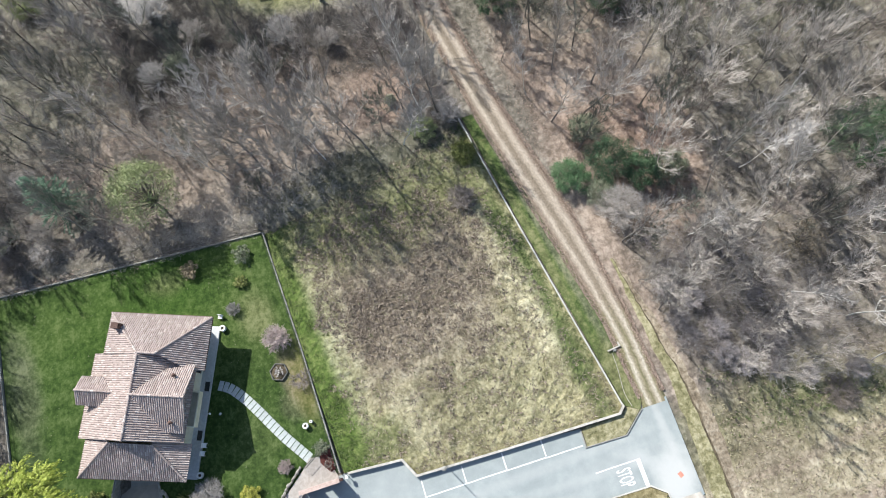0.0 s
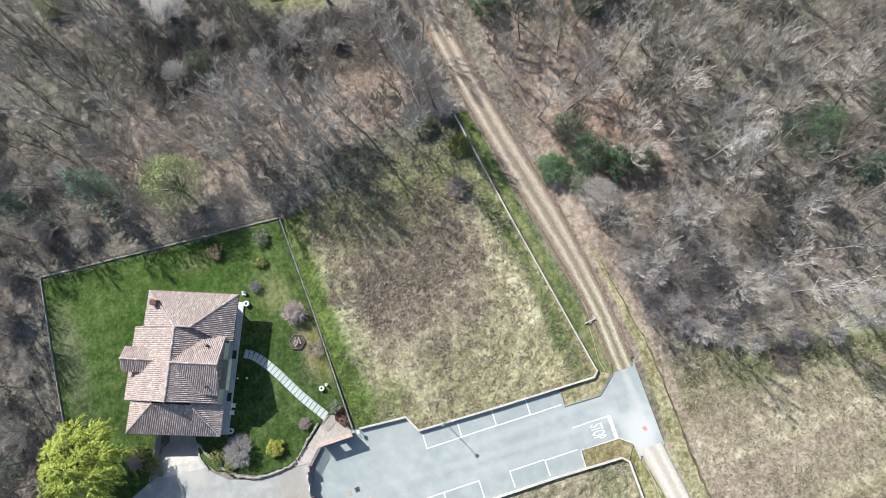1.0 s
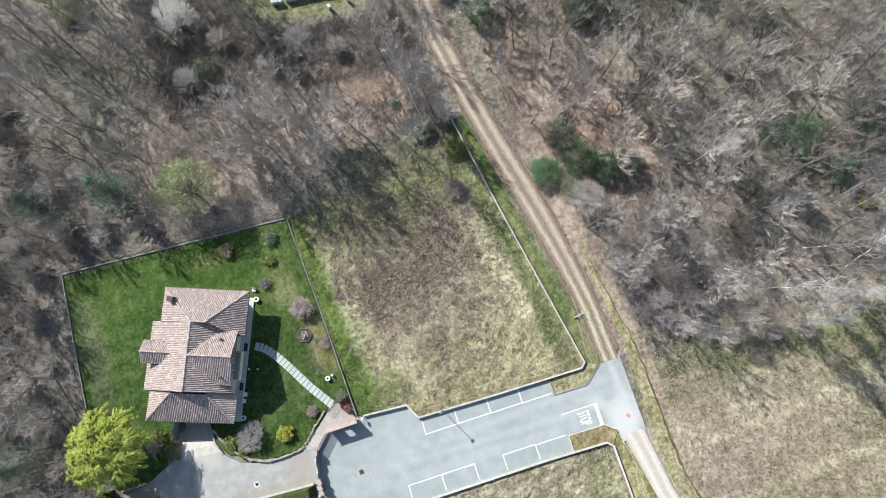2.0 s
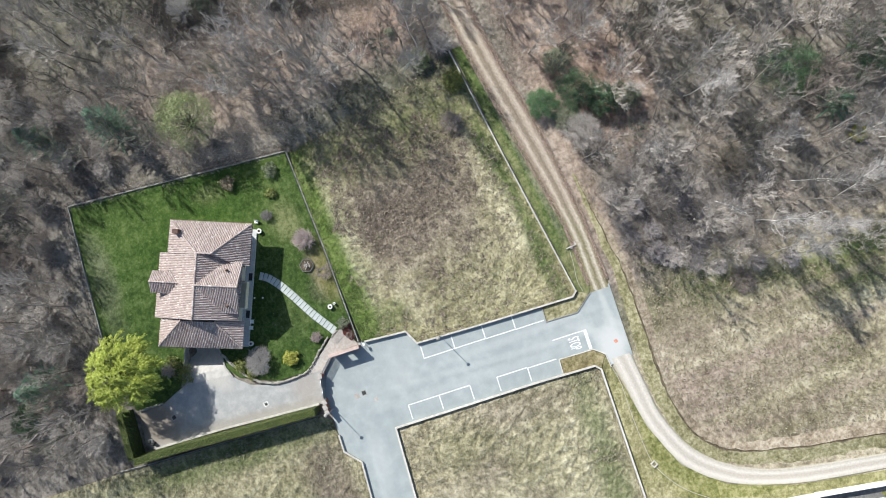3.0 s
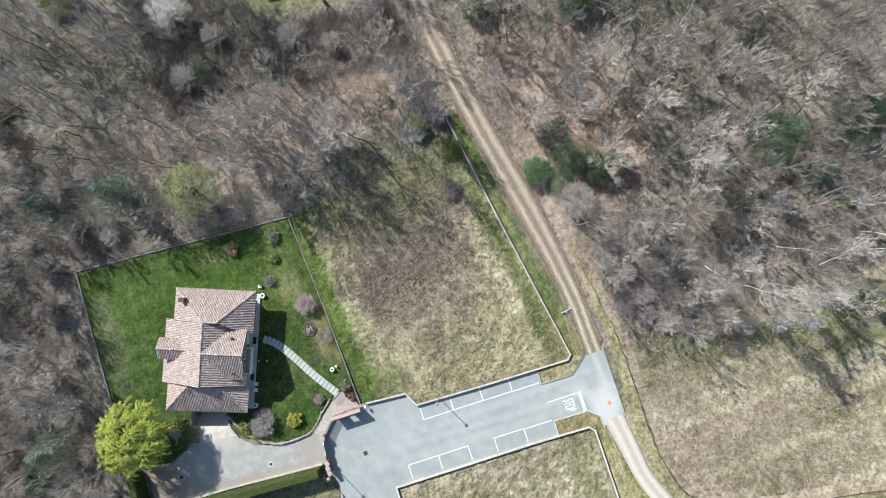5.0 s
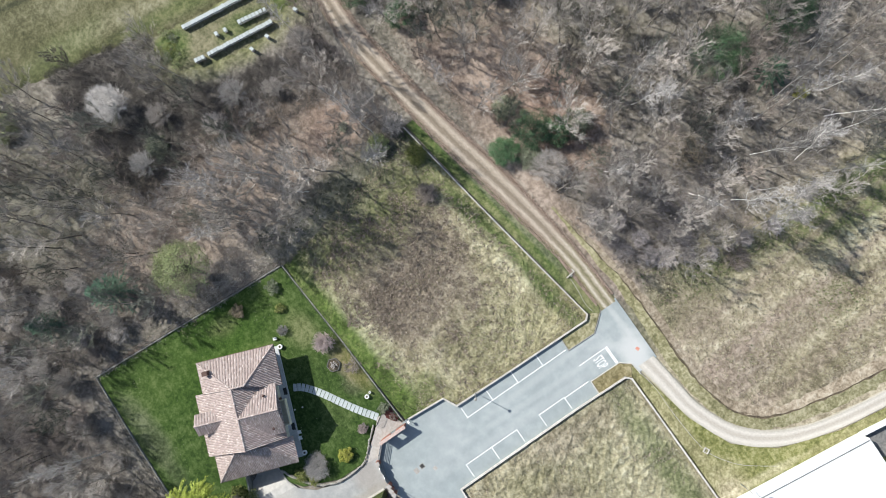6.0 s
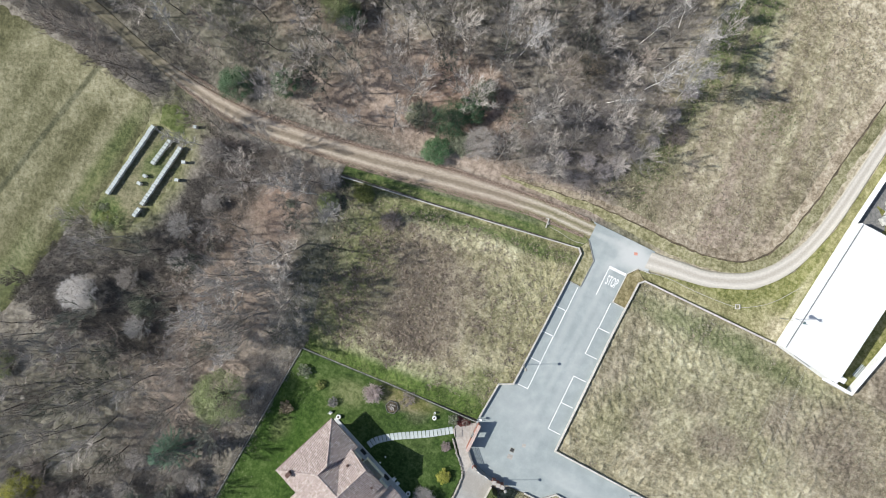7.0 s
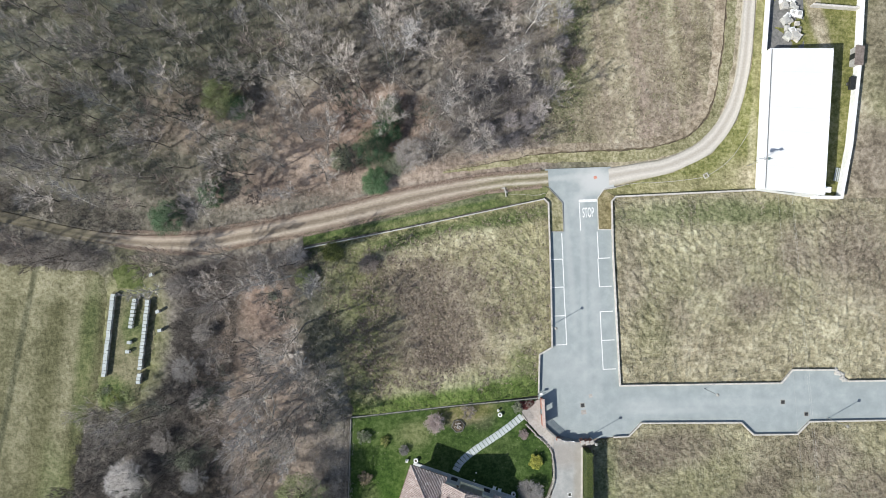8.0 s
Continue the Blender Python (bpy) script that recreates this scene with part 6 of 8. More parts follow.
# ---- plants ----
def wood_mesh(name, sticks, mats):
    """Sticks (from, to, radius at both ends, material) as slim three-sided rods; a rod that ends in a point saves faces."""
    verts, faces, index = [], [], []
    for a, b, r0, r1, mi in sticks:
        d = (b - a)
        L = d.length
        if L < 1e-5:
            continue
        d = d / L
        s = d.cross(Vector((0.31, 0.17, 0.93)))
        if s.length < 1e-3:
            s = Vector((1, 0, 0))
        s.normalize()
        u = d.cross(s)
        k = len(verts)
        for c in range(3):
            w = s * math.cos(2.094 * c) + u * math.sin(2.094 * c)
            verts.append(a + w * r0)
        if r1 < -0.5:
            verts[k + 1:] = [a - s * r0, b]
            faces.append((k, k + 1, k + 2))
            index.append(mi)
        elif r1 < 0.004:
            verts.append(b)
            faces += [(k, k + 1, k + 3), (k + 1, k + 2, k + 3), (k + 2, k, k + 3)]
            index += [mi] * 3
        else:
            for c in range(3):
                w = s * math.cos(2.094 * c) + u * math.sin(2.094 * c)
                verts.append(b + w * r1)
            faces += [(k, k + 1, k + 4, k + 3), (k + 1, k + 2, k + 5, k + 4), (k + 2, k, k + 3, k + 5)]
            index += [mi] * 3
    return mesh_of(name, verts, faces, mats, False, index)


def bare_tree(seed, tall, spread, limbs=11, boughs=7, sprays=7, lean=0.12, thick=1.0, up=0.75, bole=0.32, fine=3, girth=0.012):
    """A leafless tree: sticks of trunk and limbs, and sticks of the fine crown."""
    r = random.Random(seed)
    trunk, crown = [], []
    p, way = Vector((0, 0, -0.4)), Vector((r.uniform(-lean, lean), r.uniform(-lean, lean), 1)).normalized()
    n, pts, rad = 6, [], girth * tall * (0.6 + 0.4 * thick) * 0.8
    for i in range(n):
        q = p + way * (tall * 0.86 / n)
        r0, r1 = rad * (1 - 0.85 * i / n), rad * (1 - 0.85 * (i + 1) / n)
        trunk.append((p, q, r0, r1, 0))
        pts.append((p, q, r1))
        p, way = q, (way + Vector((r.uniform(-0.13, 0.13), r.uniform(-0.13, 0.13), 0.05))).normalized()
    for k in range(limbs):
        f = bole + (1 - bole) * (k + r.random() * 0.7) / limbs
        a, b, rr = pts[min(n - 1, int(f * n))]
        start = a.lerp(b, f * n % 1)
        az = k * 2.4 + r.uniform(-0.5, 0.5)
        rise = up * r.uniform(0.6, 1.25) + 0.45 * f
        d = Vector((math.cos(az), math.sin(az), rise)).normalized()
        L = spread * (1.12 - 0.62 * f) * r.uniform(0.75, 1.2)
        segs, br = 3, max(0.02, rr * 0.62)
        here = start
        for s in range(segs):
            nxt = here + d * (L / segs)
            trunk.append((here, nxt, br * (1 - s / (segs + 0.6)), br * (1 - (s + 1) / (segs + 0.6)), 0))
            d2 = (d + Vector((r.uniform(-0.28, 0.28), r.uniform(-0.28, 0.28), r.uniform(-0.05, 0.25)))).normalized()
            m = max(1, boughs // segs + (s == segs - 1))
            for j in range(m):
                o = here.lerp(nxt, r.random())
                e = (d2 + Vector((r.uniform(-0.85, 0.85), r.uniform(-0.85, 0.85), r.uniform(0.0, 0.8)))).normalized()
                bl = L * r.uniform(0.28, 0.5)
                o2 = o + e * bl
                crown.append((o, o2, 0.020 * thick, 0.010 * thick, 0))
                for w in range(sprays):
                    g = o.lerp(o2, 0.2 + 0.8 * r.random())
                    h = (e + Vector((r.uniform(-0.7, 0.7), r.uniform(-0.7, 0.7), r.uniform(0.0, 0.9)))).normalized()
                    tip = g + h * bl * r.uniform(0.4, 0.85)
                    crown.append((g, tip, 0.014 * thick, -1.0, 1))
                    for y in range(fine):
                        f0 = g.lerp(tip, r.uniform(0.2, 0.9))
                        crown.append((f0, f0 + (h + Vector((r.uniform(-0.6, 0.6), r.uniform(-0.6, 0.6), r.uniform(0.0, 0.8)))).normalized() * bl * r.uniform(0.25, 0.55), 0.0105 * thick, -1.0, 1))
            here, d = nxt, d2
    return trunk, crown


def tree_kind(name, label, trunk_m, crown_m, group, *spec, **more):
    trunk, crown = bare_tree(*spec, **more)
    t = thing(name, label, "tree", (0, 0, 0), 0, group)
    part("trunk", wood_mesh("trunk", trunk, trunk_m), None, t)
    part("crown", wood_mesh("crown", crown, [m_birch_limb if trunk_m in (m_birch, m_birch_limb) else crown_m, crown_m]), None, t)
    return t


def leaf_cloud(seed, clumps, leaf, count, squash=0.8, slim=0.42, droop=0.0):
    """Leaves as small folded blades, crowded round clump centres."""
    r = random.Random(seed)
    verts, faces = [], []
    for i in range(count):
        c, rad = clumps[int(r.random() * len(clumps))]
        d = Vector((r.gauss(0, 1), r.gauss(0, 1), r.gauss(0, 1))).normalized()
        p = Vector(c) + d * rad * (r.random() ** 0.35) * Vector((1, 1, squash)).length / 1.6
        p.z = c[2] + (p.z - c[2]) * squash
        a = (Vector((r.gauss(0, 1), r.gauss(0, 1), r.gauss(0, 0.6))).normalized() + Vector((c[0], c[1], -2.0)).normalized() * droop).normalized()
        b = a.cross(d + Vector((0, 0, 0.4))).normalized()
        s = leaf * r.uniform(0.6, 1.3)
        k = len(verts)
        verts += [p - a * s, p + b * s * slim + d * s * 0.12, p + a * s, p - b * s * slim]
        faces += [(k, k + 1, k + 2), (k, k + 2, k + 3)]
    return verts, faces


def clump_set(seed, radius, tall, n, base=0.3, small=0.35):
    r = random.Random(seed)
    out = []
    for i in range(n):
        az, k = i * 2.4, math.sqrt((i + 0.5) / n)
        z = base + (tall - base) * (1 - k * k * 0.75) * r.uniform(0.6, 1.0)
        out.append(((radius * k * math.cos(az) * r.uniform(0.8, 1.1), radius * k * math.sin(az) * r.uniform(0.8, 1.1), z), radius * small * r.uniform(0.7, 1.3)))
    return out


def leafy_plant(name, label, category, at, radius, tall, m_leaf, seed, leaf=0.12, count=1500, clumps=14, base=0.25, stem=True, group="", small=0.35, twig_m=None, slim=0.42, droop=0.0):
    t = thing(name, label, category, at, random.Random(seed).uniform(0, 360), group)
    cl = clump_set(seed, radius, tall, clumps, base, small)
    if stem:
        sticks = [(Vector((0, 0, -0.3)), Vector((0, 0, tall * 0.45)), 0.05 * radius + 0.03, 0.03, 0)]
        for c, rad in cl:
            sticks.append((Vector((0, 0, tall * 0.2)), Vector(c), 0.03 + 0.012 * radius, 0.0, 0))
        part("trunk" if category == "tree" else "woody_base", wood_mesh("woody_base", sticks, twig_m or m_bark), None, t)
    v, f = leaf_cloud(seed, cl, leaf, count, 0.8, slim, droop)
    part("crown" if category == "tree" else "leaves", mesh_of("leaves", v, f, m_leaf), None, t)
    return t


def twig_ball(name, label, at, radius, tall, m, seed, rods=260, group=""):
    """A leafless shrub: many rods from the foot, forking."""
    r = random.Random(seed)
    t = thing(name, label, "shrub", at, 0, group)
    main, fine = [], []
    for i in range(max(14, rods // 9)):
        az, k = i * 2.4, r.random() ** 0.5
        tip = Vector((radius * 0.85 * k * math.cos(az), radius * 0.85 * k * math.sin(az), tall * (0.25 + 0.7 * math.sqrt(max(0.0, 1 - k * k))) * r.uniform(0.85, 1.05)))
        foot = Vector((0.1 * math.cos(az), 0.1 * math.sin(az), -0.15))
        main.append((foot, tip, 0.022, 0.01, 0))
        for j in range(34):
            g = foot.lerp(tip, r.uniform(0.55, 1.0))
            d = Vector((r.gauss(0, 1) + math.cos(az) * 0.5, r.gauss(0, 1) + math.sin(az) * 0.5, r.uniform(-0.4, 1.2))).normalized()
            fine.append((g, g + d * radius * r.uniform(0.12, 0.3), 0.017, -1.0, 0))
    part("woody_base", wood_mesh("woody_base", main, m), None, t)
    part("crown", wood_mesh("crown", fine, m), None, t)
    return t


# garden plants
twig_ball("bare_shrub", "large leafless shrub with pinkish buds on the lawn", (-24.0, -22.8, 0), 2.2, 2.7, m_pink_bud, 1, 900)
twig_ball("round_shrub", "round grey leafless shrub on the lawn", (-29.6, -27.5, 0), 1.1, 1.5, m_twig_pale, 2, 420)
twig_ball("round_shrub", "round reddish-brown leafless shrub near the garden gate", (-8.5, -25.5, 0), 1.15, 1.4, m_pink_bud, 3, 460)
twig_ball("bare_shrub", "large grey leafless shrub in the stone-edged bed", (-7.7, -35.2, 0), 2.7, 2.8, m_twig_pale, 4, 1100)
twig_ball("bare_shrub", "low brown leafless shrub by the garden fence", (-18.0, -21.1, 0), 1.9, 1.2, m_twig_red, 5, 260)
twig_ball("bare_shrub", "low brown leafless shrub by the fence corner", (-7.2, -20.3, 0), 1.0, 0.9, m_twig_red, 6, 200)
twig_ball("round_shrub", "small grey shrub in the hexagonal bed", (-19.9, -23.7, 0.2), 0.8, 0.8, m_twig_pale, 7, 160)
leafy_plant("bush", "small dark green bush at the back of the lawn", "shrub", (-36.6, -24.8, 0), 1.2, 1.3, m_greyleaf, 11, 0.13, 900)
leafy_plant("bush", "olive-brown bush on the shaded lawn", "shrub", (-36.6, -32.1, 0), 1.2, 1.4, m_rust, 12, 0.13, 900)
leafy_plant("round_bush", "clipped round grey-green bush at the entry", "shrub", (-9.3, -20.75, 0), 0.95, 1.3, m_greyleaf, 13, 0.09, 1300)
leafy_plant("round_bush", "round yellow-green bush beside the stone wall", "shrub", (-6.6, -30.3, 0), 1.3, 1.7, m_yellow_leaf, 14, 0.1, 1900)
leafy_plant("bush", "low green bush along the stone wall", "shrub", (-7.9, -38.5, 0), 1.2, 0.9, m_hedge, 15, 0.11, 1000)
leafy_plant("bush", "low green bush beside the drive", "shrub", (-6.0, -37.2, 0), 0.9, 0.8, m_hedge, 16, 0.11, 800)
leafy_plant("bush", "low green bush under the villa's wall", "shrub", (-9.5, -47.8, 0), 1.6, 1.1, m_hedge, 17, 0.13, 1200)
leafy_plant("bush", "small dark green bush on the lawn", "shrub", (-33.0, -25.8, 0), 0.9, 0.9, m_hedge, 18, 0.12, 600)


def willow(at, radius, tall, seed):
    """A weeping tree: limbs arch out from the trunk, and hanging strands carry slim leaves that lie along them."""
    r = random.Random(seed)
    t = thing("willow", "large bright yellow-green willow with drooping strands beside the drive", "tree", at, 0)
    wood, verts, faces = [(Vector((0, 0, -0.3)), Vector((0.1, 0, tall * 0.42)), 0.34, 0.2, 0)], [], []
    fork = Vector((0.1, 0, tall * 0.42))
    for i in range(76):
        az, k = i * 2.4 + r.uniform(-0.3, 0.3), math.sqrt((i + 0.5) / 76)
        out = Vector((math.cos(az), math.sin(az), 0))
        reach = radius * k * r.uniform(0.9, 1.04)
        top = fork + out * reach * 0.8 + Vector((0, 0, (tall - fork.z) * (1 - 0.55 * k * k) * r.uniform(0.72, 1.04)))
        mid = fork.lerp(top, 0.55) + Vector((0, 0, 0.5))
        wood += [(fork, mid, 0.09, 0.06, 0), (mid, top, 0.06, 0.025, 0)]
        for j in range(15):
            o = mid.lerp(top, r.uniform(0.45, 1.0)) + Vector((r.gauss(0, 0.25), r.gauss(0, 0.25), r.gauss(0, 0.15)))
            way = (out * (0.25 + 0.5 * k) + Vector((r.gauss(0, 0.55), r.gauss(0, 0.55), 0.0))).normalized()
            n = r.randint(5, 8)
            for q in range(n):
                nxt = o + way * 0.26
                for w in range(6):
                    d = (way + Vector((r.gauss(0, 0.3), r.gauss(0, 0.3), r.gauss(0, 0.2)))).normalized()
                    side = d.cross(Vector((r.gauss(0, 0.5), r.gauss(0, 0.5), 1))).normalized() * r.uniform(0.028, 0.05)
                    p = o.lerp(nxt, r.random()) + Vector((r.gauss(0, 0.07), r.gauss(0, 0.07), r.gauss(0, 0.06)))
                    L, c = r.uniform(0.22, 0.42), len(verts)
                    verts += [p, p + d * L * 0.5 + side, p + d * L, p + d * L * 0.5 - side]
                    faces.append((c, c + 1, c + 2, c + 3))
                o = nxt
                way = (way + Vector((0, 0, -0.3))).normalized()
    part("trunk", wood_mesh("trunk", wood, m_bark), None, t)
    part("crown", mesh_of("crown", verts, faces, m_willow), None, t)
    return t


willow((-12.4, -53.6, 0), 6.9, 11.4, 20)
twig_ball("bare_shrub", "dark brown leafless bush in the rough plot", (-34.5, 5.6, 0.2), 2.3, 2.2, m_twig_red, 24, 800)
leafy_plant("pale_tree", "tree with fresh pale green leaves at the wood's edge", "tree", (-46.9, -34.0, 0), 4.6, 12.0, m_pale_leaf, 21, 0.11, 13000, 80, 3.0, True, "", 0.24)


def hedge(name, pts, width, tall, label):
    """A clipped hedge: an uneven body under a coat of small leaves."""
    t = thing(name, label, "hedge")
    # near-black green core: shade between the leaves is put into its colour
    part("body", run(pts, width * 0.86, -0.2, tall * 0.96, 0.0, 0.05), plain("hedge_inner_shade", (0.02, 0.035, 0.01), (0.05, 0.07, 0.02), 6.0, 0.9), t)
    r = random.Random(31)
    verts, faces = [], []
    for a, b in zip(pts, pts[1:]):
        a, b = Vector((*a, 0)), Vector((*b, 0))
        d = (b - a).normalized()
        s = Vector((-d.y, d.x, 0))
        for i in range(int((b - a).length * 320)):
            u = r.random()
            o = a.lerp(b, u)
            pick = r.random()
            if pick < 0.5:
                p = o + s * width * r.uniform(-0.5, 0.5) + Vector((0, 0, tall + 0.1 * noise.noise((o.x * 1.3, o.y * 1.3, 0)) + r.uniform(-0.08, 0.05)))
            else:
                p = o + s * width * (0.48 if pick < 0.75 else -0.48) * r.uniform(0.9, 1.1) + Vector((0, 0, tall * r.uniform(0, 1)))
            g, h = Vector((r.gauss(0, 1), r.gauss(0, 1), r.gauss(0, 0.5))).normalized(), Vector((r.gauss(0, 1), r.gauss(0, 1), r.gauss(0, 1))).normalized()
            k, z = len(verts), r.uniform(0.06, 0.13)
            verts += [p - g * z, p + h * z * 0.5, p + g * z]
            faces.append((k, k + 1, k + 2))
    part("leaves", mesh_of("leaves", verts, faces, m_hedge), None, t)


HEDGE_LINE = [(1.25, -57.6), (1.4, -50), (1.7, -44.3), (2.05, -37), (2.4, -28.4)]
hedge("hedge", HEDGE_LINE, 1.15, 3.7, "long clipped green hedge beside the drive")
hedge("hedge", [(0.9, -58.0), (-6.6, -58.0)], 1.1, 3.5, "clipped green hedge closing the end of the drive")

# ---- woods ----
NORTH_WOOD = [(-160, 100), (4, 100), (2.8, 52), (0.8, 38.5), (-3.5, 28), (-8, 24.3), (-13.9, 23.4), (-29.3, 21.6), (-45.7, 18.4), (-66, 16), (-80, 16.5), (-101, 21), (-134, 30), (-160, 40)]
SOUTH_WOOD = [(-46.5, 7.5), (-44.5, -2), (-42.3, -9), (-40.5, -21.0), (-43.5, -24), (-46.0, -60.0), (-42, -63), (-20, -62.5), (-8, -61), (-1, -61), (-6, -115), (-120, -115), (-92, -45), (-88.5, -33), (-85.5, -20.5), (-78, -17.5), (-73, -5), (-71.5, 3.5), (-66, 6.5), (-56, 8.0)]
CLEAR = [(-73.6, -0.5, 4.6), (-74.5, -9.5, 4.4), (-76.5, -1, 5.5), (-77, -8, 5.5), (-76.5, -12, 5.0), (-73.5, -5, 3.5), (-26.6, 23.8, 4.0), (-31.5, 22.5, 4.0), (-53.6, -1.4, 4.6), (-34, 28.6, 3.5), (-52, 21, 2.5), (-45, 24, 2.8), (-56, -17, 3.0), (-12.3, -54.6, 5.5), (-47.3, -34.2, 5.2), (-51.8, -47.2, 6.0), (-70.0, 15.0, 4.0), (-32.7, 20.2, 3.4), (-32.6, 25.2, 3.6), (-31.6, 27.2, 3.6), (-25.3, 56.5, 4.2), (-14.1, -70.0, 4.2), (-53.8, -60.5, 3.6), (-59.4, 36.2, 4.0), (-78.2, -30.0, 4.0)]


BRAMBLES = [(-85.7, -18.5), (-77, -19), (-71.8, -7), (-71.5, 6.4), (-60, 6.8), (-58.6, -2.0), (-59.4, -13.0), (-62.0, -19.0), (-60.9, -36), (-90.5, -37)]
OPEN_FLOOR = [(-60, 4), (-46, 4), (-43, -20), (-45, -50), (-60, -50), (-59, -14)]


def scatter(poly, gap, seed, limit=9000):
    r = random.Random(seed)
    xs, ys = [p[0] for p in poly], [p[1] for p in poly]
    x0, x1, y0, y1 = min(xs), max(xs), min(ys), max(ys)
    cell, out = {}, []
    for i in range(limit):
        x, y = r.uniform(x0, x1), r.uniform(y0, y1)
        if not inside((x, y), poly) or any((x - cx) ** 2 + (y - cy) ** 2 < cr * cr for cx, cy, cr in CLEAR):
            continue
        k = (int(x // gap), int(y // gap))
        if any((x - ox) ** 2 + (y - oy) ** 2 < gap * gap for dx in (-1, 0, 1) for dy in (-1, 0, 1) for ox, oy in cell.get((k[0] + dx, k[1] + dy), ())):
            continue
        cell.setdefault(k, []).append((x, y))
        out.append((x, y))
    return out


KINDS = []
for i, (tall, spread, crown_m, trunk_m, name, label) in enumerate((
        (16, 4.6, m_twig, m_bark, "bare_tree", "leafless grey-brown woodland tree"), (13.5, 4.2, m_twig, m_bark, "bare_tree", "leafless grey-brown woodland tree"),
        (18, 4.0, m_twig, m_bark, "bare_tree", "tall slim leafless woodland tree"), (12, 3.9, m_twig_red, m_bark, "bare_tree", "leafless reddish-brown young tree"),
        (15, 5.2, m_twig, m_bark, "bare_tree", "broad leafless grey-brown woodland tree"), (10, 3.6, m_twig_red, m_bark, "bare_tree", "leafless reddish-brown young tree"),
        (18, 3.4, m_birch_twig, m_birch, "birch", "leafless birch with white bark and pale twigs"), (21, 3.3, m_birch_twig, m_birch, "birch", "tall leafless birch with white bark"),
        (15, 4.6, m_twig_moss, m_bark, "mossy_tree", "leafless woodland tree with grey-green mossy twigs"), (12, 4.0, m_twig_moss, m_bark, "mossy_tree", "young leafless tree with grey-green mossy twigs"),
        (14, 5.2, m_twig_pale, m_birch_limb, "pale_limbed_tree", "leafless tree with pale silvery limbs behind the plot"))):
    KINDS.append((tree_kind(name, label, trunk_m, crown_m, "woodland trees", 100 + i, tall, spread, limbs=20 if i in (6, 7) else 14, boughs=8, sprays=9 if i in (6, 7) else 8, fine=4, lean=0.2 if i in (6, 7) else 0.16, thick=0.9 if i in (6, 7) else 1.1, bole=0.36 if i in (6, 7) else 0.32, girth=0.0065 if i in (6, 7) else 0.017 if i == 10 else 0.011, up=1.3 if i in (6, 7) else 0.75), tall))
FAR = []
for i, (tall, spread) in enumerate(((15, 4.4), (12.5, 4.2), (16, 4.2), (11, 3.9))):
    FAR.append(bare_tree(140 + i, tall, spread, limbs=12, boughs=6, sprays=7, thick=1.2, fine=1))


def mossland(x, y):
    """The damper north-western part of the woods."""
    return y > 24 - 0.1 * (x + 50) + 8 * noise.noise((x * 0.08, y * 0.08, 3)) and x < -46 + 8 * noise.noise((x * 0.1, y * 0.1, 7))


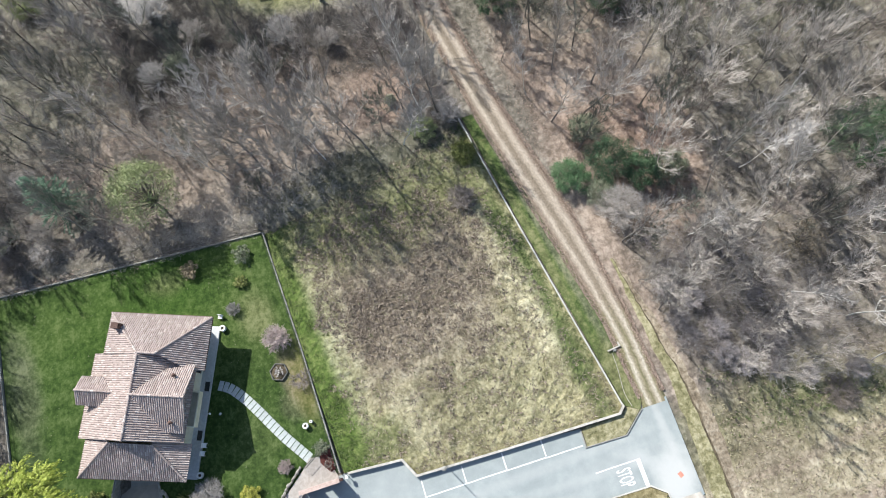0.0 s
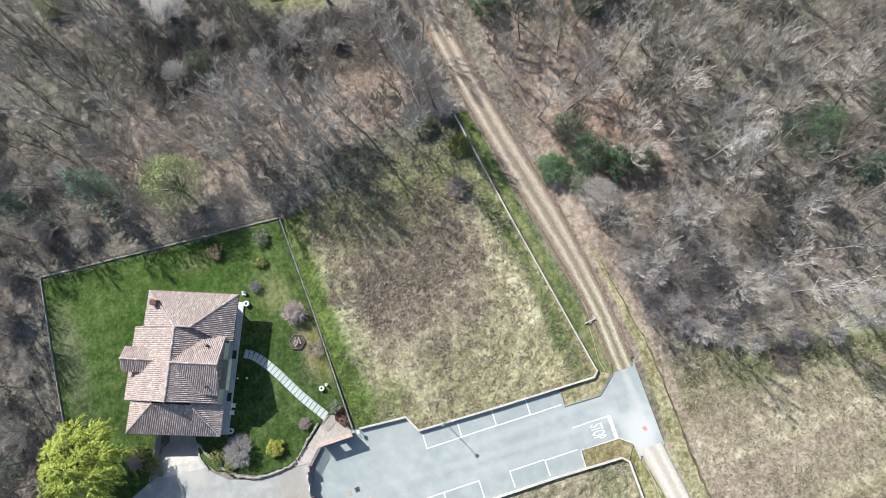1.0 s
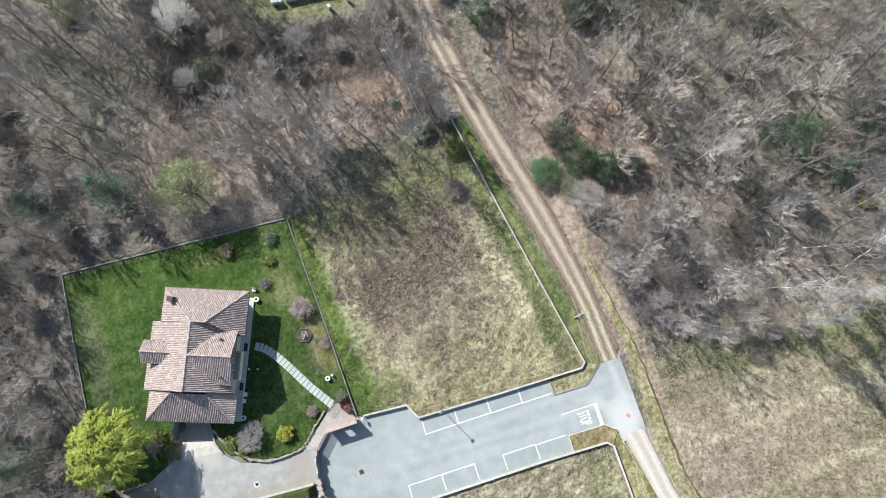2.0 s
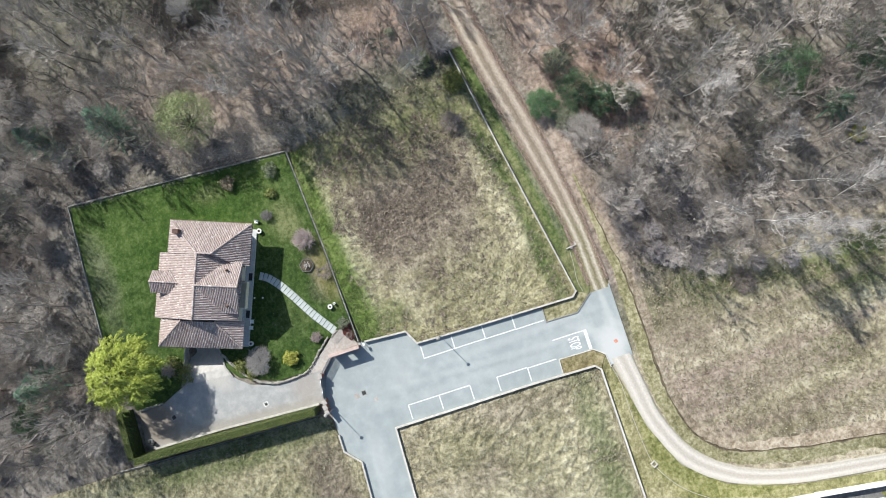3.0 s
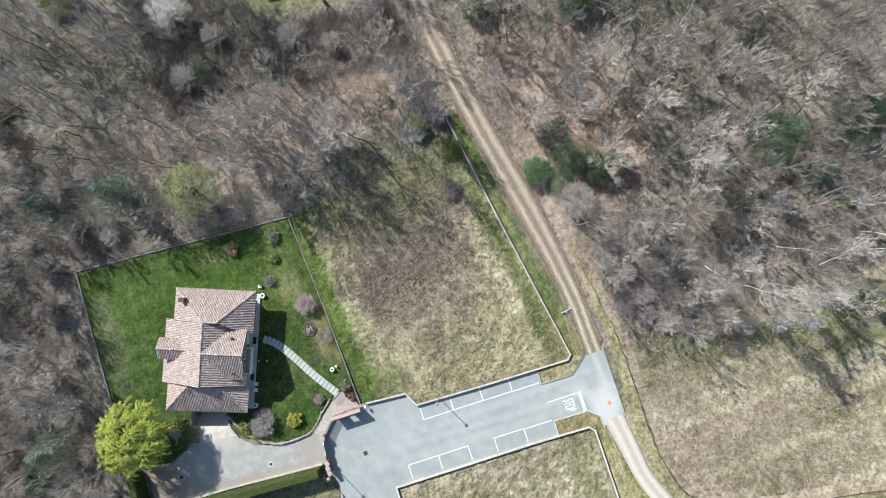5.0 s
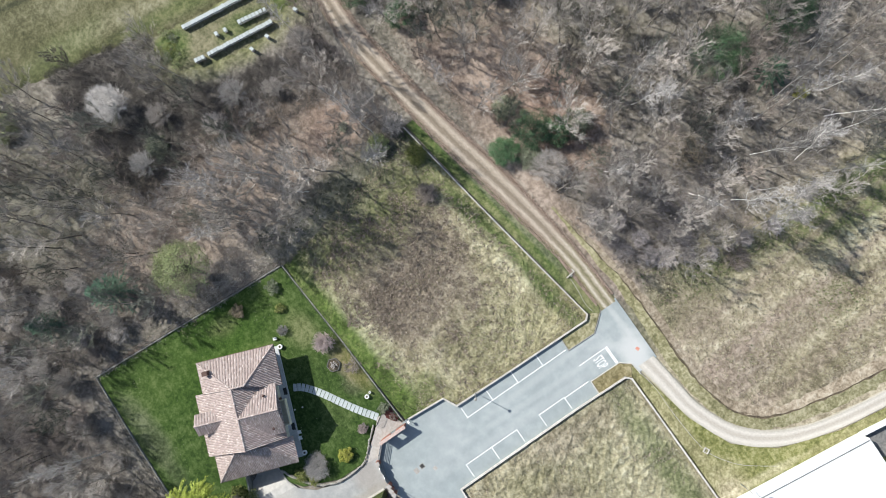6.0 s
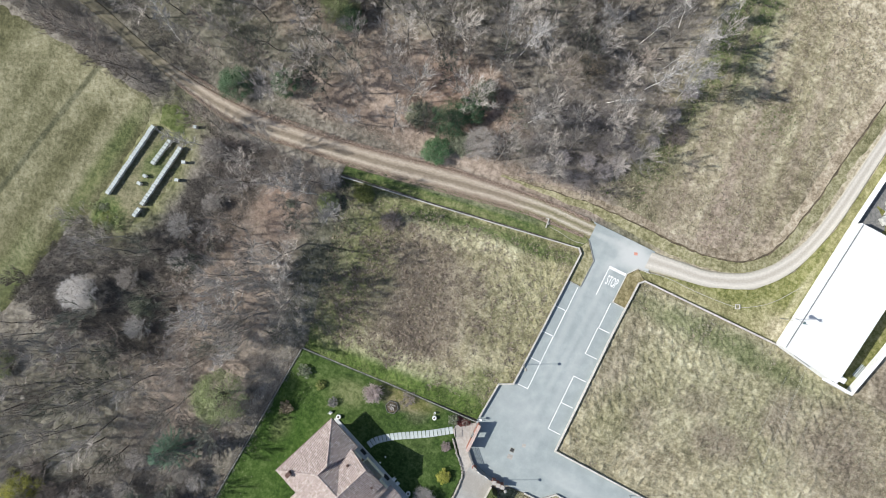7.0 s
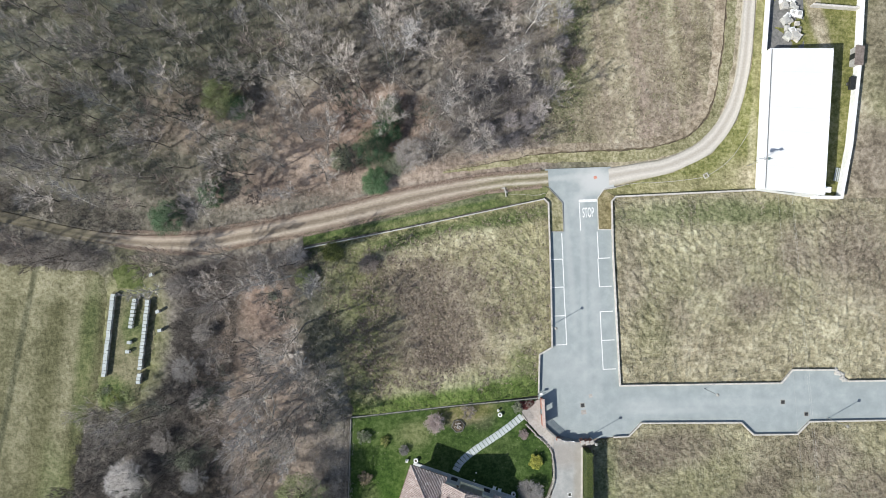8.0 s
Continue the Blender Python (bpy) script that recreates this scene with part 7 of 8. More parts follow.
def grow_woods():
    r = random.Random(77)
    spots = [(x, y) for x, y in scatter(NORTH_WOOD, 3.7, 41) if y < 90 and x > -122] + [(x, y) for x, y in scatter(SOUTH_WOOD, 3.5, 42) if y > -95]
    # the ones over the middle of the plan stand singly
    spots.sort(key=lambda p: math.hypot((p[0] + 26) * 0.9, p[1] - 2))
    used = set()

    def plant(i, x, y, s, tilt=7.0):
        ob = KINDS[i][0]
        m = pose(x, y, ground_height(x, y), r.uniform(-tilt, tilt), r.uniform(-tilt, tilt), r.uniform(0, 360))
        if i in used:
            ob = copy_thing(ob, m)
        else:
            used.add(i)
            ob.matrix_world = m
        ob.scale = (s, s, s * r.uniform(0.9, 1.1))

    # marked trees: birches towards the meadow, tall trees over the rough plot, a thin row between track and meadow
    BIRCHES = [(-29.3, 40.9), (-16.5, 50.3), (-11.9, 62.8), (-20.4, 32.0), (-14.8, 54.0), (-13.2, 57.7), (-8.9, 53.0), (-3.6, 50.5), (-6.4, 59.6), (-9.5, 41.2), (-17.8, 64.5), (-4.5, 46.0), (-1.0, 57.0), (-7.0, 66.5), (-22.5, 47.0)]
    SHADE = [(-44.5, 0.5), (-45.5, -4.5), (-46.5, -10.5), (-45.8, -15.0), (-47.5, -19.5), (-47.2, 4.2), (-49.0, -24.5)]
    ROW = [(-118, 14.2), (-111, 12.6), (-105.5, 12.2), (-100, 11.4), (-95, 10.4), (-90.5, 9.4), (-86, 8.4), (-72.5, 7.2), (-69.5, 6.8)]
    for x, y in BIRCHES:
        plant(r.choice((6, 7)), x, y, r.uniform(0.8, 1.0), 11)
    for x, y in SHADE:
        plant(r.choice((0, 2, 4, 6)), x + r.uniform(-0.8, 0.8), y, r.uniform(0.95, 1.2))
    for x, y in ((-50.5, -10.0), (-48.2, -14.5), (-52.5, -19.0), (-54.5, -8.5), (-51.8, -13.5), (-54.0, -15.5), (-50.0, -22.5), (-54.6, -25.0)):
        plant(10, x, y, r.uniform(0.8, 1.0))
    for x, y in ROW:
        plant(r.choice((1, 3, 5)), x, y, r.uniform(0.85, 1.05))
    marked = BIRCHES + SHADE + ROW
    spots = [p for p in spots if all(math.hypot(p[0] - x, p[1] - y) > 2.0 for x, y in marked)]
    # brambles hold the trees back by the meadow, and the leafy floor behind the plot is open
    spots = [p for p in spots if (not inside(p, BRAMBLES) or r.random() < 0.32) and (not inside(p, OPEN_FLOOR) or r.random() < 0.65)]
    single = 300 - len(marked)
    for k, (x, y) in enumerate(spots[:single]):
        birch = (x > -8 - 0.25 * (y - 26) and y > 36 and r.random() < 0.5) or r.random() < 0.06
        mossy = r.random() < (0.55 if mossland(x, y) else 0.22 if y < -10 else 0.1)
        low = x > -17 and 20 < y < 45
        plant(r.choice((6, 7)) if birch and not low else r.choice((8, 9)) if mossy else r.choice((3, 5, 1, 1, 4, 0) if x > -24 and 20 < y < 50 else (0, 1, 2, 3, 4, 5, 0, 4)), x, y, r.uniform(0.6, 0.9) if low else r.uniform(0.72, 1.12))
    verts, faces, index = [], [], []
    protos = []
    for trunk, crown in FAR:
        me = wood_mesh("w", [(a, b, p, q, 0) for a, b, p, q, _ in trunk] + [(a, b, p, q, 1) for a, b, p, q, _ in crown], [m_bark])
        v = np.array([tuple(p.co) for p in me.vertices])
        protos.append((v, [tuple(p.vertices) for p in me.polygons], [p.material_index for p in me.polygons]))
        bpy.data.meshes.remove(me)
    for group, (mats, sel) in enumerate((([m_bark, m_twig], lambda k, x, y: (y <= -60 and k % 3) or y > -60 and (k % 3 == 1 or (k % 3 == 2 and not mossland(x, y)))), ([m_bark, m_twig_red], lambda k, x, y: not k % 3), ([m_bark, m_twig_moss], lambda k, x, y: k % 3 == 2 and y > -60 and mossland(x, y)))):
        V, F, I, base = [], [], [], 0
        for k, (x, y) in enumerate(spots[single:]):
            if not sel(k, x, y):
                continue
            v, f, ix = protos[k % 4]
            a, s = r.uniform(0, 6.28), r.uniform(0.75, 1.12)
            c, sn = math.cos(a) * s, math.sin(a) * s
            w = np.stack((v[:, 0] * c - v[:, 1] * sn + x, v[:, 0] * sn + v[:, 1] * c + y, v[:, 2] * s + ground_height(x, y)), 1)
            V.append(w)
            F += [tuple(i + base for i in q) for q in f]
            I += ix
            base += len(v)
        if V:
            me = mesh_of("far_woods", np.concatenate(V).tolist(), F, mats, False, I)
            tagged(new("far_woods", me), "leafless grey-brown woods farther off", "woods", kind="stuff")


grow_woods()


def undergrowth(name, poly, gap, seed, m, label, tall=(0.8, 2.0), rods=34, limit=9000):
    """Leafless scrub between the trees, as one spread of rods."""
    r = random.Random(seed)
    sticks = []
    for x, y in scatter(poly, gap, seed, limit):
        if not (-125 < x < 10 and -92 < y < 90):
            continue
        h = r.uniform(*tall)
        z = ground_height(x, y) - 0.1
        for i in range(int(rods * 1.6)):
            az, k = r.uniform(0, 6.28), r.random()
            bx, by = r.uniform(0, 6.28), math.sqrt(r.random()) * gap * 0.75
            a = Vector((x + by * math.cos(bx), y + by * math.sin(bx), z + r.random() * h * 0.5))
            d = Vector((math.cos(az) * r.uniform(0.2, 1), math.sin(az) * r.uniform(0.2, 1), r.uniform(0.3, 1.2))).normalized()
            sticks.append((a, a + d * h * r.uniform(0.4, 0.8), 0.015, -1.0, 0))
    tagged(new(name, wood_mesh(name, sticks, m)), label, "scrub", kind="stuff")


undergrowth("scrub", NORTH_WOOD, 1.9, 51, m_twig_red, "brown leafless scrub under the trees", (0.8, 2.4), 40, 14000)
undergrowth("scrub", [(-43.5, -24), (-46.0, -60.0), (-42, -63), (-8, -61), (-1, -61), (-6, -115), (-120, -115), (-92, -45), (-88.5, -36), (-60, -36), (-50, -26)], 1.8, 52, m_twig, "grey leafless scrub under the trees", (0.8, 2.4), 40, 14000)
undergrowth("thicket", [(-46, -60), (-42, -64), (-20, -63.5), (-1, -62), (-4, -90), (-60, -90), (-60, -62)], 1.35, 58, m_twig_red, "tangled brown leafless thicket beyond the garden", (1.2, 2.8), 46)
undergrowth("thicket", [(-22, 25.5), (-8, 25.2), (-3.5, 28.6), (0.5, 37.5), (2, 46), (-8, 46), (-20, 40)], 1.2, 60, m_edge_twig, "dense purple-brown leafless thicket at the wood's edge", (1.4, 3.2), 46)
undergrowth("thicket", [(-42.5, -25), (-44.5, -60), (-62, -62), (-60, -30)], 1.5, 61, m_twig_red, "brown leafless thicket behind the garden fence", (0.9, 2.2), 42)
undergrowth("thicket", [(-46.2, 8.0), (-58, 7.5), (-70, 5.5), (-72, 2), (-62, -2), (-56, 3), (-47, 2)], 1.2, 53, m_twig_red, "dense dark brown leafless thicket", (1.6, 3.0), 70)
undergrowth("thicket", [(-40, -21), (-42, -40), (-46, -40), (-45, -12), (-41, -10)], 1.5, 54, m_twig, "grey leafless thicket along the fence", (1.2, 2.6), 60)
undergrowth("bramble_thicket", BRAMBLES, 0.85, 55, m_bramble, "dense dark brown brambles by the meadow", (0.9, 2.2), 60, 16000)
undergrowth("scrub", OPEN_FLOOR, 2.2, 57, m_twig, "sparse grey scrub on the leafy woodland floor", (0.6, 1.5), 26)

undergrowth("fence_climbers", [(-38.6, -22.4), (-39.6, -22.4), (-42.2, -58.9), (-41.0, -58.9)], 0.5, 71, m_twig, "bare grey climbers on the boundary fence", (0.5, 1.1), 16)
undergrowth("fence_ivy", [(-39.2, -21.2), (-40.2, -21.6), (-41.3, -38), (-40.2, -38)], 0.5, 72, m_bramble, "dark leafless ivy behind the garden's back fence", (0.5, 1.0), 22)


def conifer(label, at, radius, tall, m, seed):
    """A needle tree: whorls of boughs that shorten upwards, each with sprays of needles on both sides."""
    r = random.Random(seed)
    t = thing("conifer", label, "tree", at, r.uniform(0, 360))
    wood, verts, faces = [(Vector((0, 0, -0.3)), Vector((0, 0, tall * 0.97)), 0.05 + 0.012 * tall, 0.02, 0)], [], []
    rings = int(tall * 1.9)
    for i in range(rings):
        f = (i + 0.5) / rings
        z, L0 = tall * (0.1 + 0.9 * f), radius * (1.02 - f) ** 0.8
        for j in range(8):
            az = j * 0.785 + i * 0.5 + r.uniform(-0.25, 0.25)
            L = L0 * r.uniform(0.65, 1.15) + 0.15
            way = Vector((math.cos(az), math.sin(az), r.uniform(-0.1, 0.3)))
            side = Vector((-way.y, way.x, 0))
            a = Vector((0, 0, z))
            wood.append((a, a + way * L, 0.03, 0.0, 0))
            for k in range(int(12 + 22 * L)):
                u = r.random() ** 0.7
                p = a + way * L * u - Vector((0, 0, 0.16 * L * u * u))
                d = (way * r.uniform(0.3, 1.0) + side * r.uniform(-1, 1) + Vector((0, 0, r.uniform(-0.25, 0.3)))).normalized()
                n = d.cross(Vector((r.gauss(0, 0.4), r.gauss(0, 0.4), 1))).normalized() * r.uniform(0.03, 0.055)
                s, c = r.uniform(0.18, 0.42) * (1.15 - 0.4 * u), len(verts)
                verts += [p - n, p + n, p + d * s]
                faces.append((c, c + 1, c + 2))
    part("trunk", wood_mesh("trunk", wood, m_bark), None, t)
    part("crown", mesh_of("crown", verts, faces, m), None, t)
    return t


# evergreens and other marked plants of the woods
for k, (x, y, rad, tall, m, label) in enumerate((
        (-32.7, 20.2, 2.6, 3.4, m_holly, "glossy dark green holly at the track's edge"), (-32.6, 25.8, 3.2, 5.6, m_evergreen, "dark green ivy-clad tree among bare trees"),
        (-30.2, 29.4, 2.6, 5.0, m_evergreen, "ivy-clad grey-green tree by the track"), (-29.5, 32.8, 2.4, 4.6, m_greyleaf, "grey-green ivy-clad tree in the wood"), (-29.2, 23.4, 2.0, 3.0, m_greyleaf, "grey-green holly behind the track"),
        (-70.0, 15.4, 3.0, 5.0, m_evergreen, "glossy green holly tree beside the track"), (-62, 19.5, 2.6, 4.2, m_evergreen, "dark evergreen bush by the track"),
        (-25.3, 57.8, 4.8, 7.5, m_evergreen, "large blue-green evergreen in the wood"), (-50.9, -46.4, 4.1, 10.0, m_conifer, "blue-green conifer at the wood's edge"),
        (-14.1, -69.0, 4.0, 8.0, m_conifer, "blue-green conifer in the wood"), (-10, -73.5, 2.4, 4.4, m_evergreen, "dark evergreen bush in the wood"),
        (-46, 3.6, 1.9, 2.8, m_pale_leaf, "grey-green bush at the plot's corner"), (-52.0, 0.6, 0.8, 1.2, m_greyleaf, "small green bush in the leaf litter"),
        (-59.4, 36.2, 3.6, 7.5, m_pale_leaf, "yellow-green ivy-clad tree in the wood"), (-56.8, 34.6, 2.4, 5.0, m_evergreen, "dark evergreen beside the ivy-clad tree"), (-38.5, 24.5, 2.2, 3.4, m_greyleaf, "ivy-clad grey-green tree by the track"),
        (-72.5, -66.0, 3.4, 4.6, m_yellow_leaf, "bright yellow-green bush deep in the wood"), (-15.0, 44.0, 3.2, 5.2, m_rust, "tree with rusty withered leaves"),
        (-87, -48, 3.2, 4.0, m_pale_leaf, "yellow-green bush at the meadow's edge"),
        (-18, 63, 3.2, 6.0, m_conifer, "dark conifer in the wood"), (-24.6, 71.0, 4.8, 7.5, m_evergreen, "broad dark evergreen deep in the wood"), (-53.3, -59.5, 2.8, 7.0, m_conifer, "blue-green conifer deep in the wood"), (-67.9, -27.5, 2.0, 2.6, m_greyleaf, "grey-green bush among brambles"), (-12.5, 65.5, 1.2, 1.6, m_yellow_leaf, "mossy yellow-green bush at a birch's foot"), (-40.8, 8.0, 1.8, 1.9, m_hedge, "olive-green bush inside the plot's wall"))):
    if m == m_conifer:
        conifer(label, (x, y, -0.15), rad * 1.05, tall * 1.1, m, 200 + k)
        continue
    leafy_plant("evergreen" if m in (m_evergreen, m_conifer, m_greyleaf) else "leafy_tree", label, "tree" if tall > 2.5 else "shrub", (x, y, -0.15), rad, tall, m, 200 + k, 0.09 if m == m_rust else 0.085 if rad < 2.4 else 0.095, int((800 if m == m_rust else 3300) * rad), 26, 0.4, True, "", 0.3)

undergrowth("thicket", [(-122, 12), (-101, 9.6), (-84, 7.4), (-76, 8.2), (-68, 7.4), (-67, 8.2), (-80.8, 9.6), (-101, 14.8), (-122, 19)], 1.2, 56, m_bramble, "dark brown leafless hedgerow between meadow and track", (1.6, 3.4), 60)
undergrowth("thicket", [(-122, 23), (-101, 18.8), (-84, 14.6), (-76, 13.4), (-76, 16), (-84, 18), (-101, 23), (-122, 28)], 1.2, 59, m_bramble, "dark leafless brambles leaning over the track", (1.4, 3.0), 60)
twig_ball("bare_shrub", "large domed grey leafless shrub beside the track", (-26.2, 24.4, -0.1), 3.9, 5.0, m_twig, 8, 1000)
twig_ball("bare_shrub", "large domed grey leafless shrub at the end of the wall", (-47.3, 7.6, -0.1), 2.6, 3.6, m_twig, 9, 700)
twig_ball("bare_shrub", "large pale grey domed leafless shrub in the wood", (-78.2, -30.0, -0.1), 3.9, 7.0, m_twig_pale, 10, 1500)

for k, (x, y, rad, tall, m) in enumerate(((-67.4, -11.4, 3.0, 4.6, m_twig_pale), (-68.3, 3.0, 2.8, 4.0, m_twig), (-65.0, -17.0, 2.6, 4.2, m_twig), (-72.0, -24.0, 2.6, 3.8, m_twig), (-64.5, -5.5, 2.2, 3.2, m_twig), (-66.5, -31.0, 2.8, 4.4, m_twig_pale), (-49.6, 7.0, 2.4, 3.2, m_twig_red))):
    twig_ball("domed_shrub", "domed grey leafless shrub among brambles", (x, y, -0.1), rad, tall, m, 300 + k, 750, "domed shrubs of the wood")
SHRUBS = [twig_ball("domed_shrub", "domed brown leafless shrub under the trees", (x, y, -0.1), rad, tall, m, 380 + k, 620, "domed shrubs of the wood") for k, (x, y, rad, tall, m) in enumerate(((-47.5, -50.0, 2.6, 3.8, m_twig), (-44.8, -55.5, 2.3, 3.4, m_twig_red), (-36.0, -64.5, 2.8, 4.2, m_twig)))]
grow = random.Random(91)
for x, y in scatter([(-48, -44), (-44, -45), (-45, -60), (-42, -62.5), (-3, -62.5), (-6, -92), (-80, -92), (-78, -62), (-58, -60), (-56, -44)], 4.6, 92, 900)[:70]:
    b = grow.choice(SHRUBS)
    k = grow.uniform(0.7, 1.3)
    ob = copy_thing(b, pose(x, y, ground_height(x, y) - 0.05, 0, 0, grow.uniform(0, 360)))
    ob.scale = (k, k, k * grow.uniform(0.85, 1.2))
# low shrubs where the wood meets the meadow
edge = random.Random(33)
for k, (x, y) in enumerate(((-10.5, 26.0), (-7.5, 26.6), (-5.0, 29.5), (-3.2, 31.5), (-1.5, 34.5), (-12.5, 28.5), (-8.0, 30.0), (-4.5, 35.5), (0.4, 38.0), (-15.0, 26.0), (1.5, 43.5), (-6.5, 33.5), (2.5, 48.5))):
    twig_ball("edge_shrub", "dark purple-brown leafless shrub at the wood's edge", (x, y, -0.15), edge.uniform(1.4, 2.3), edge.uniform(2.0, 3.6), m_edge_twig, 320 + k, 520, "shrubs at the wood's edge")
for k, (x, y, rad) in enumerate(((-84.0, -15.6, 1.1), (-82.4, -14.8, 0.9), (-81.0, -16.2, 1.3), (-79.4, -15.4, 1.0), (-80.2, -17.6, 1.1), (-82.0, -18.2, 1.0), (-78.2, -17.0, 0.9))):
    leafy_plant("low_bush", "low yellow-green budding bush below the hives", "shrub", (x, y, -0.1), rad, rad * 0.8, m_greyleaf if k % 3 == 1 else m_hedge if k % 3 else m_pale_leaf, 360 + k, 0.1, int(420 * rad), 9, 0.1, True, "bushes below the hives", 0.4)
twig_ball("dark_shrub", "low dark leafless shrub standing in the meadow", (3.7, 41.0, -0.15), 2.8, 0.9, m_twig_red, 340, 700)

# ---- grass ----
def blades(name, poly, per, seed, m, label, size=(0.18, 0.42), keep=None, z=0.0, lean=0.9, each=5, rim=0.25):
    """Tufts of blades over a plan outline."""
    r = random.Random(seed)
    xs, ys = [p[0] for p in poly], [p[1] for p in poly]
    x0, x1, y0, y1 = max(-110, min(xs)), min(62, max(xs)), max(-62, min(ys)), min(75, max(ys))
    verts, faces = [], []
    for i in range(int((x1 - x0) * (y1 - y0) * per)):
        x, y = r.uniform(x0, x1), r.uniform(y0, y1)
        if not inside((x, y), poly) or (keep and not keep(x, y, r)) or (rim and edge_distance((x, y), poly) < rim):
            continue
        s = r.uniform(*size)
        for j in range(each):
            a = r.uniform(0, 6.28)
            d = Vector((math.cos(a), math.sin(a), 0))
            w = Vector((-d.y, d.x, 0)) * s * 0.11
            p = Vector((x, y, z(x, y) if callable(z) else z)) + d * s * 0.25 * r.random()
            k = len(verts)
            verts += [p - w, p + w, p + d * s * lean * r.uniform(0.5, 1.2) + Vector((0, 0, s * r.uniform(0.4, 1.0)))]
            faces.append((k, k + 1, k + 2))
    tagged(new(name, mesh_of(name, verts, faces, m)), label, "grass", kind="stuff")


def plot_height(x, y):
    return -0.2 + 0.5 * west_rim(x, y)


def blob(cx, cy, rx, ry):
    return lambda x, y, r: ((x - cx) / rx) ** 2 + ((y - cy) / ry) ** 2 + 0.9 * noise.noise((x * 0.22, y * 0.22, 8)) < 1


weedy = blob(-26, -5, 13, 11)


def lush(x, y):
    """Where the plot is green: along the garden fence and inside the track wall."""
    w = 1.3 * noise.noise((x * 0.35, y * 0.35, 1))
    return y < -17.0 + 0.06 * (x + 20) + 1.8 * w or (y > 12.6 + 0.155 * (x + 14) - 0.3 + 0.8 * w and x < -8)


def clumpy(x, y, r):
    return noise.noise((x * 0.45, y * 0.45, 12)) + 0.6 * noise.noise((x * 1.3, y * 1.3, 2)) > r.uniform(-0.5, 0.35)



blades("dry_grass", LEFT_PLOT, 11, 61, m_grass_dry, "dry straw-coloured grass of the plot", keep=lambda x, y, r: not lush(x, y) and (not weedy(x, y, r) or r.random() < 0.2) and clumpy(x, y, r), z=plot_height)
blades("dead_weeds", LEFT_PLOT, 11, 62, m_grass_brown, "brown dead weeds of the plot", (0.28, 0.65), keep=lambda x, y, r: not lush(x, y) and (weedy(x, y, r) or r.random() < 0.2), z=plot_height)
blades("green_grass", LEFT_PLOT, 17, 63, m_grass_green, "green grass tufts along the plot's edges", (0.15, 0.35), keep=lambda x, y, r: lush(x, y) or r.random() < 0.05, z=plot_height)
blades("dry_grass", RIGHT_PLOT, 9, 64, m_grass_pale, "pale dry grass of the walled plot", keep=clumpy, z=0.03)
blades("dead_weeds", RIGHT_PLOT, 2.0, 65, m_grass_brown, "scattered brown weeds of the walled plot", z=0.03)
blades("dry_grass", SOUTH_PLOT, 9, 66, m_grass_pale, "dry grass of the southern plot", keep=clumpy, z=0.03)
blades("dry_tufts", LAWN_AREA, 1.1, 73, m_grass_pale, "pale dry tufts and flecks in the lawn", (0.07, 0.16), keep=lambda x, y, r: (x < -35.5 and r.random() < 0.8) or noise.noise((x * 0.3, y * 0.3, 5)) > r.uniform(-0.1, 0.6), z=0.03, each=4, rim=0.4)
MEADOW = [(-5, 25.8), (9.5, 25.0), (20, 26.2), (24.5, 29), (28, 38), (30, 50), (32, 75), (5, 75), (4, 52), (2.2, 38.5)]
blades("green_grass", MEADOW, 6, 69, m_grass_green, "green grass tufts of the dry meadow", (0.15, 0.35), keep=lambda x, y, r: noise.noise((x * 0.13, y * 0.09, 21)) + 0.5 * noise.noise((x * 0.5, y * 0.5, 4)) + (0.35 if x < 5 else -0.15) > r.uniform(0.2, 0.7), z=-0.14)
blades("dry_grass", MEADOW, 6, 67, m_grass_dry, "dry meadow grass between wood and gravel road", keep=clumpy, z=-0.14)
blades("dead_weeds", MEADOW, 2.5, 68, m_grass_brown, "brown weeds in the dry meadow", z=-0.14)


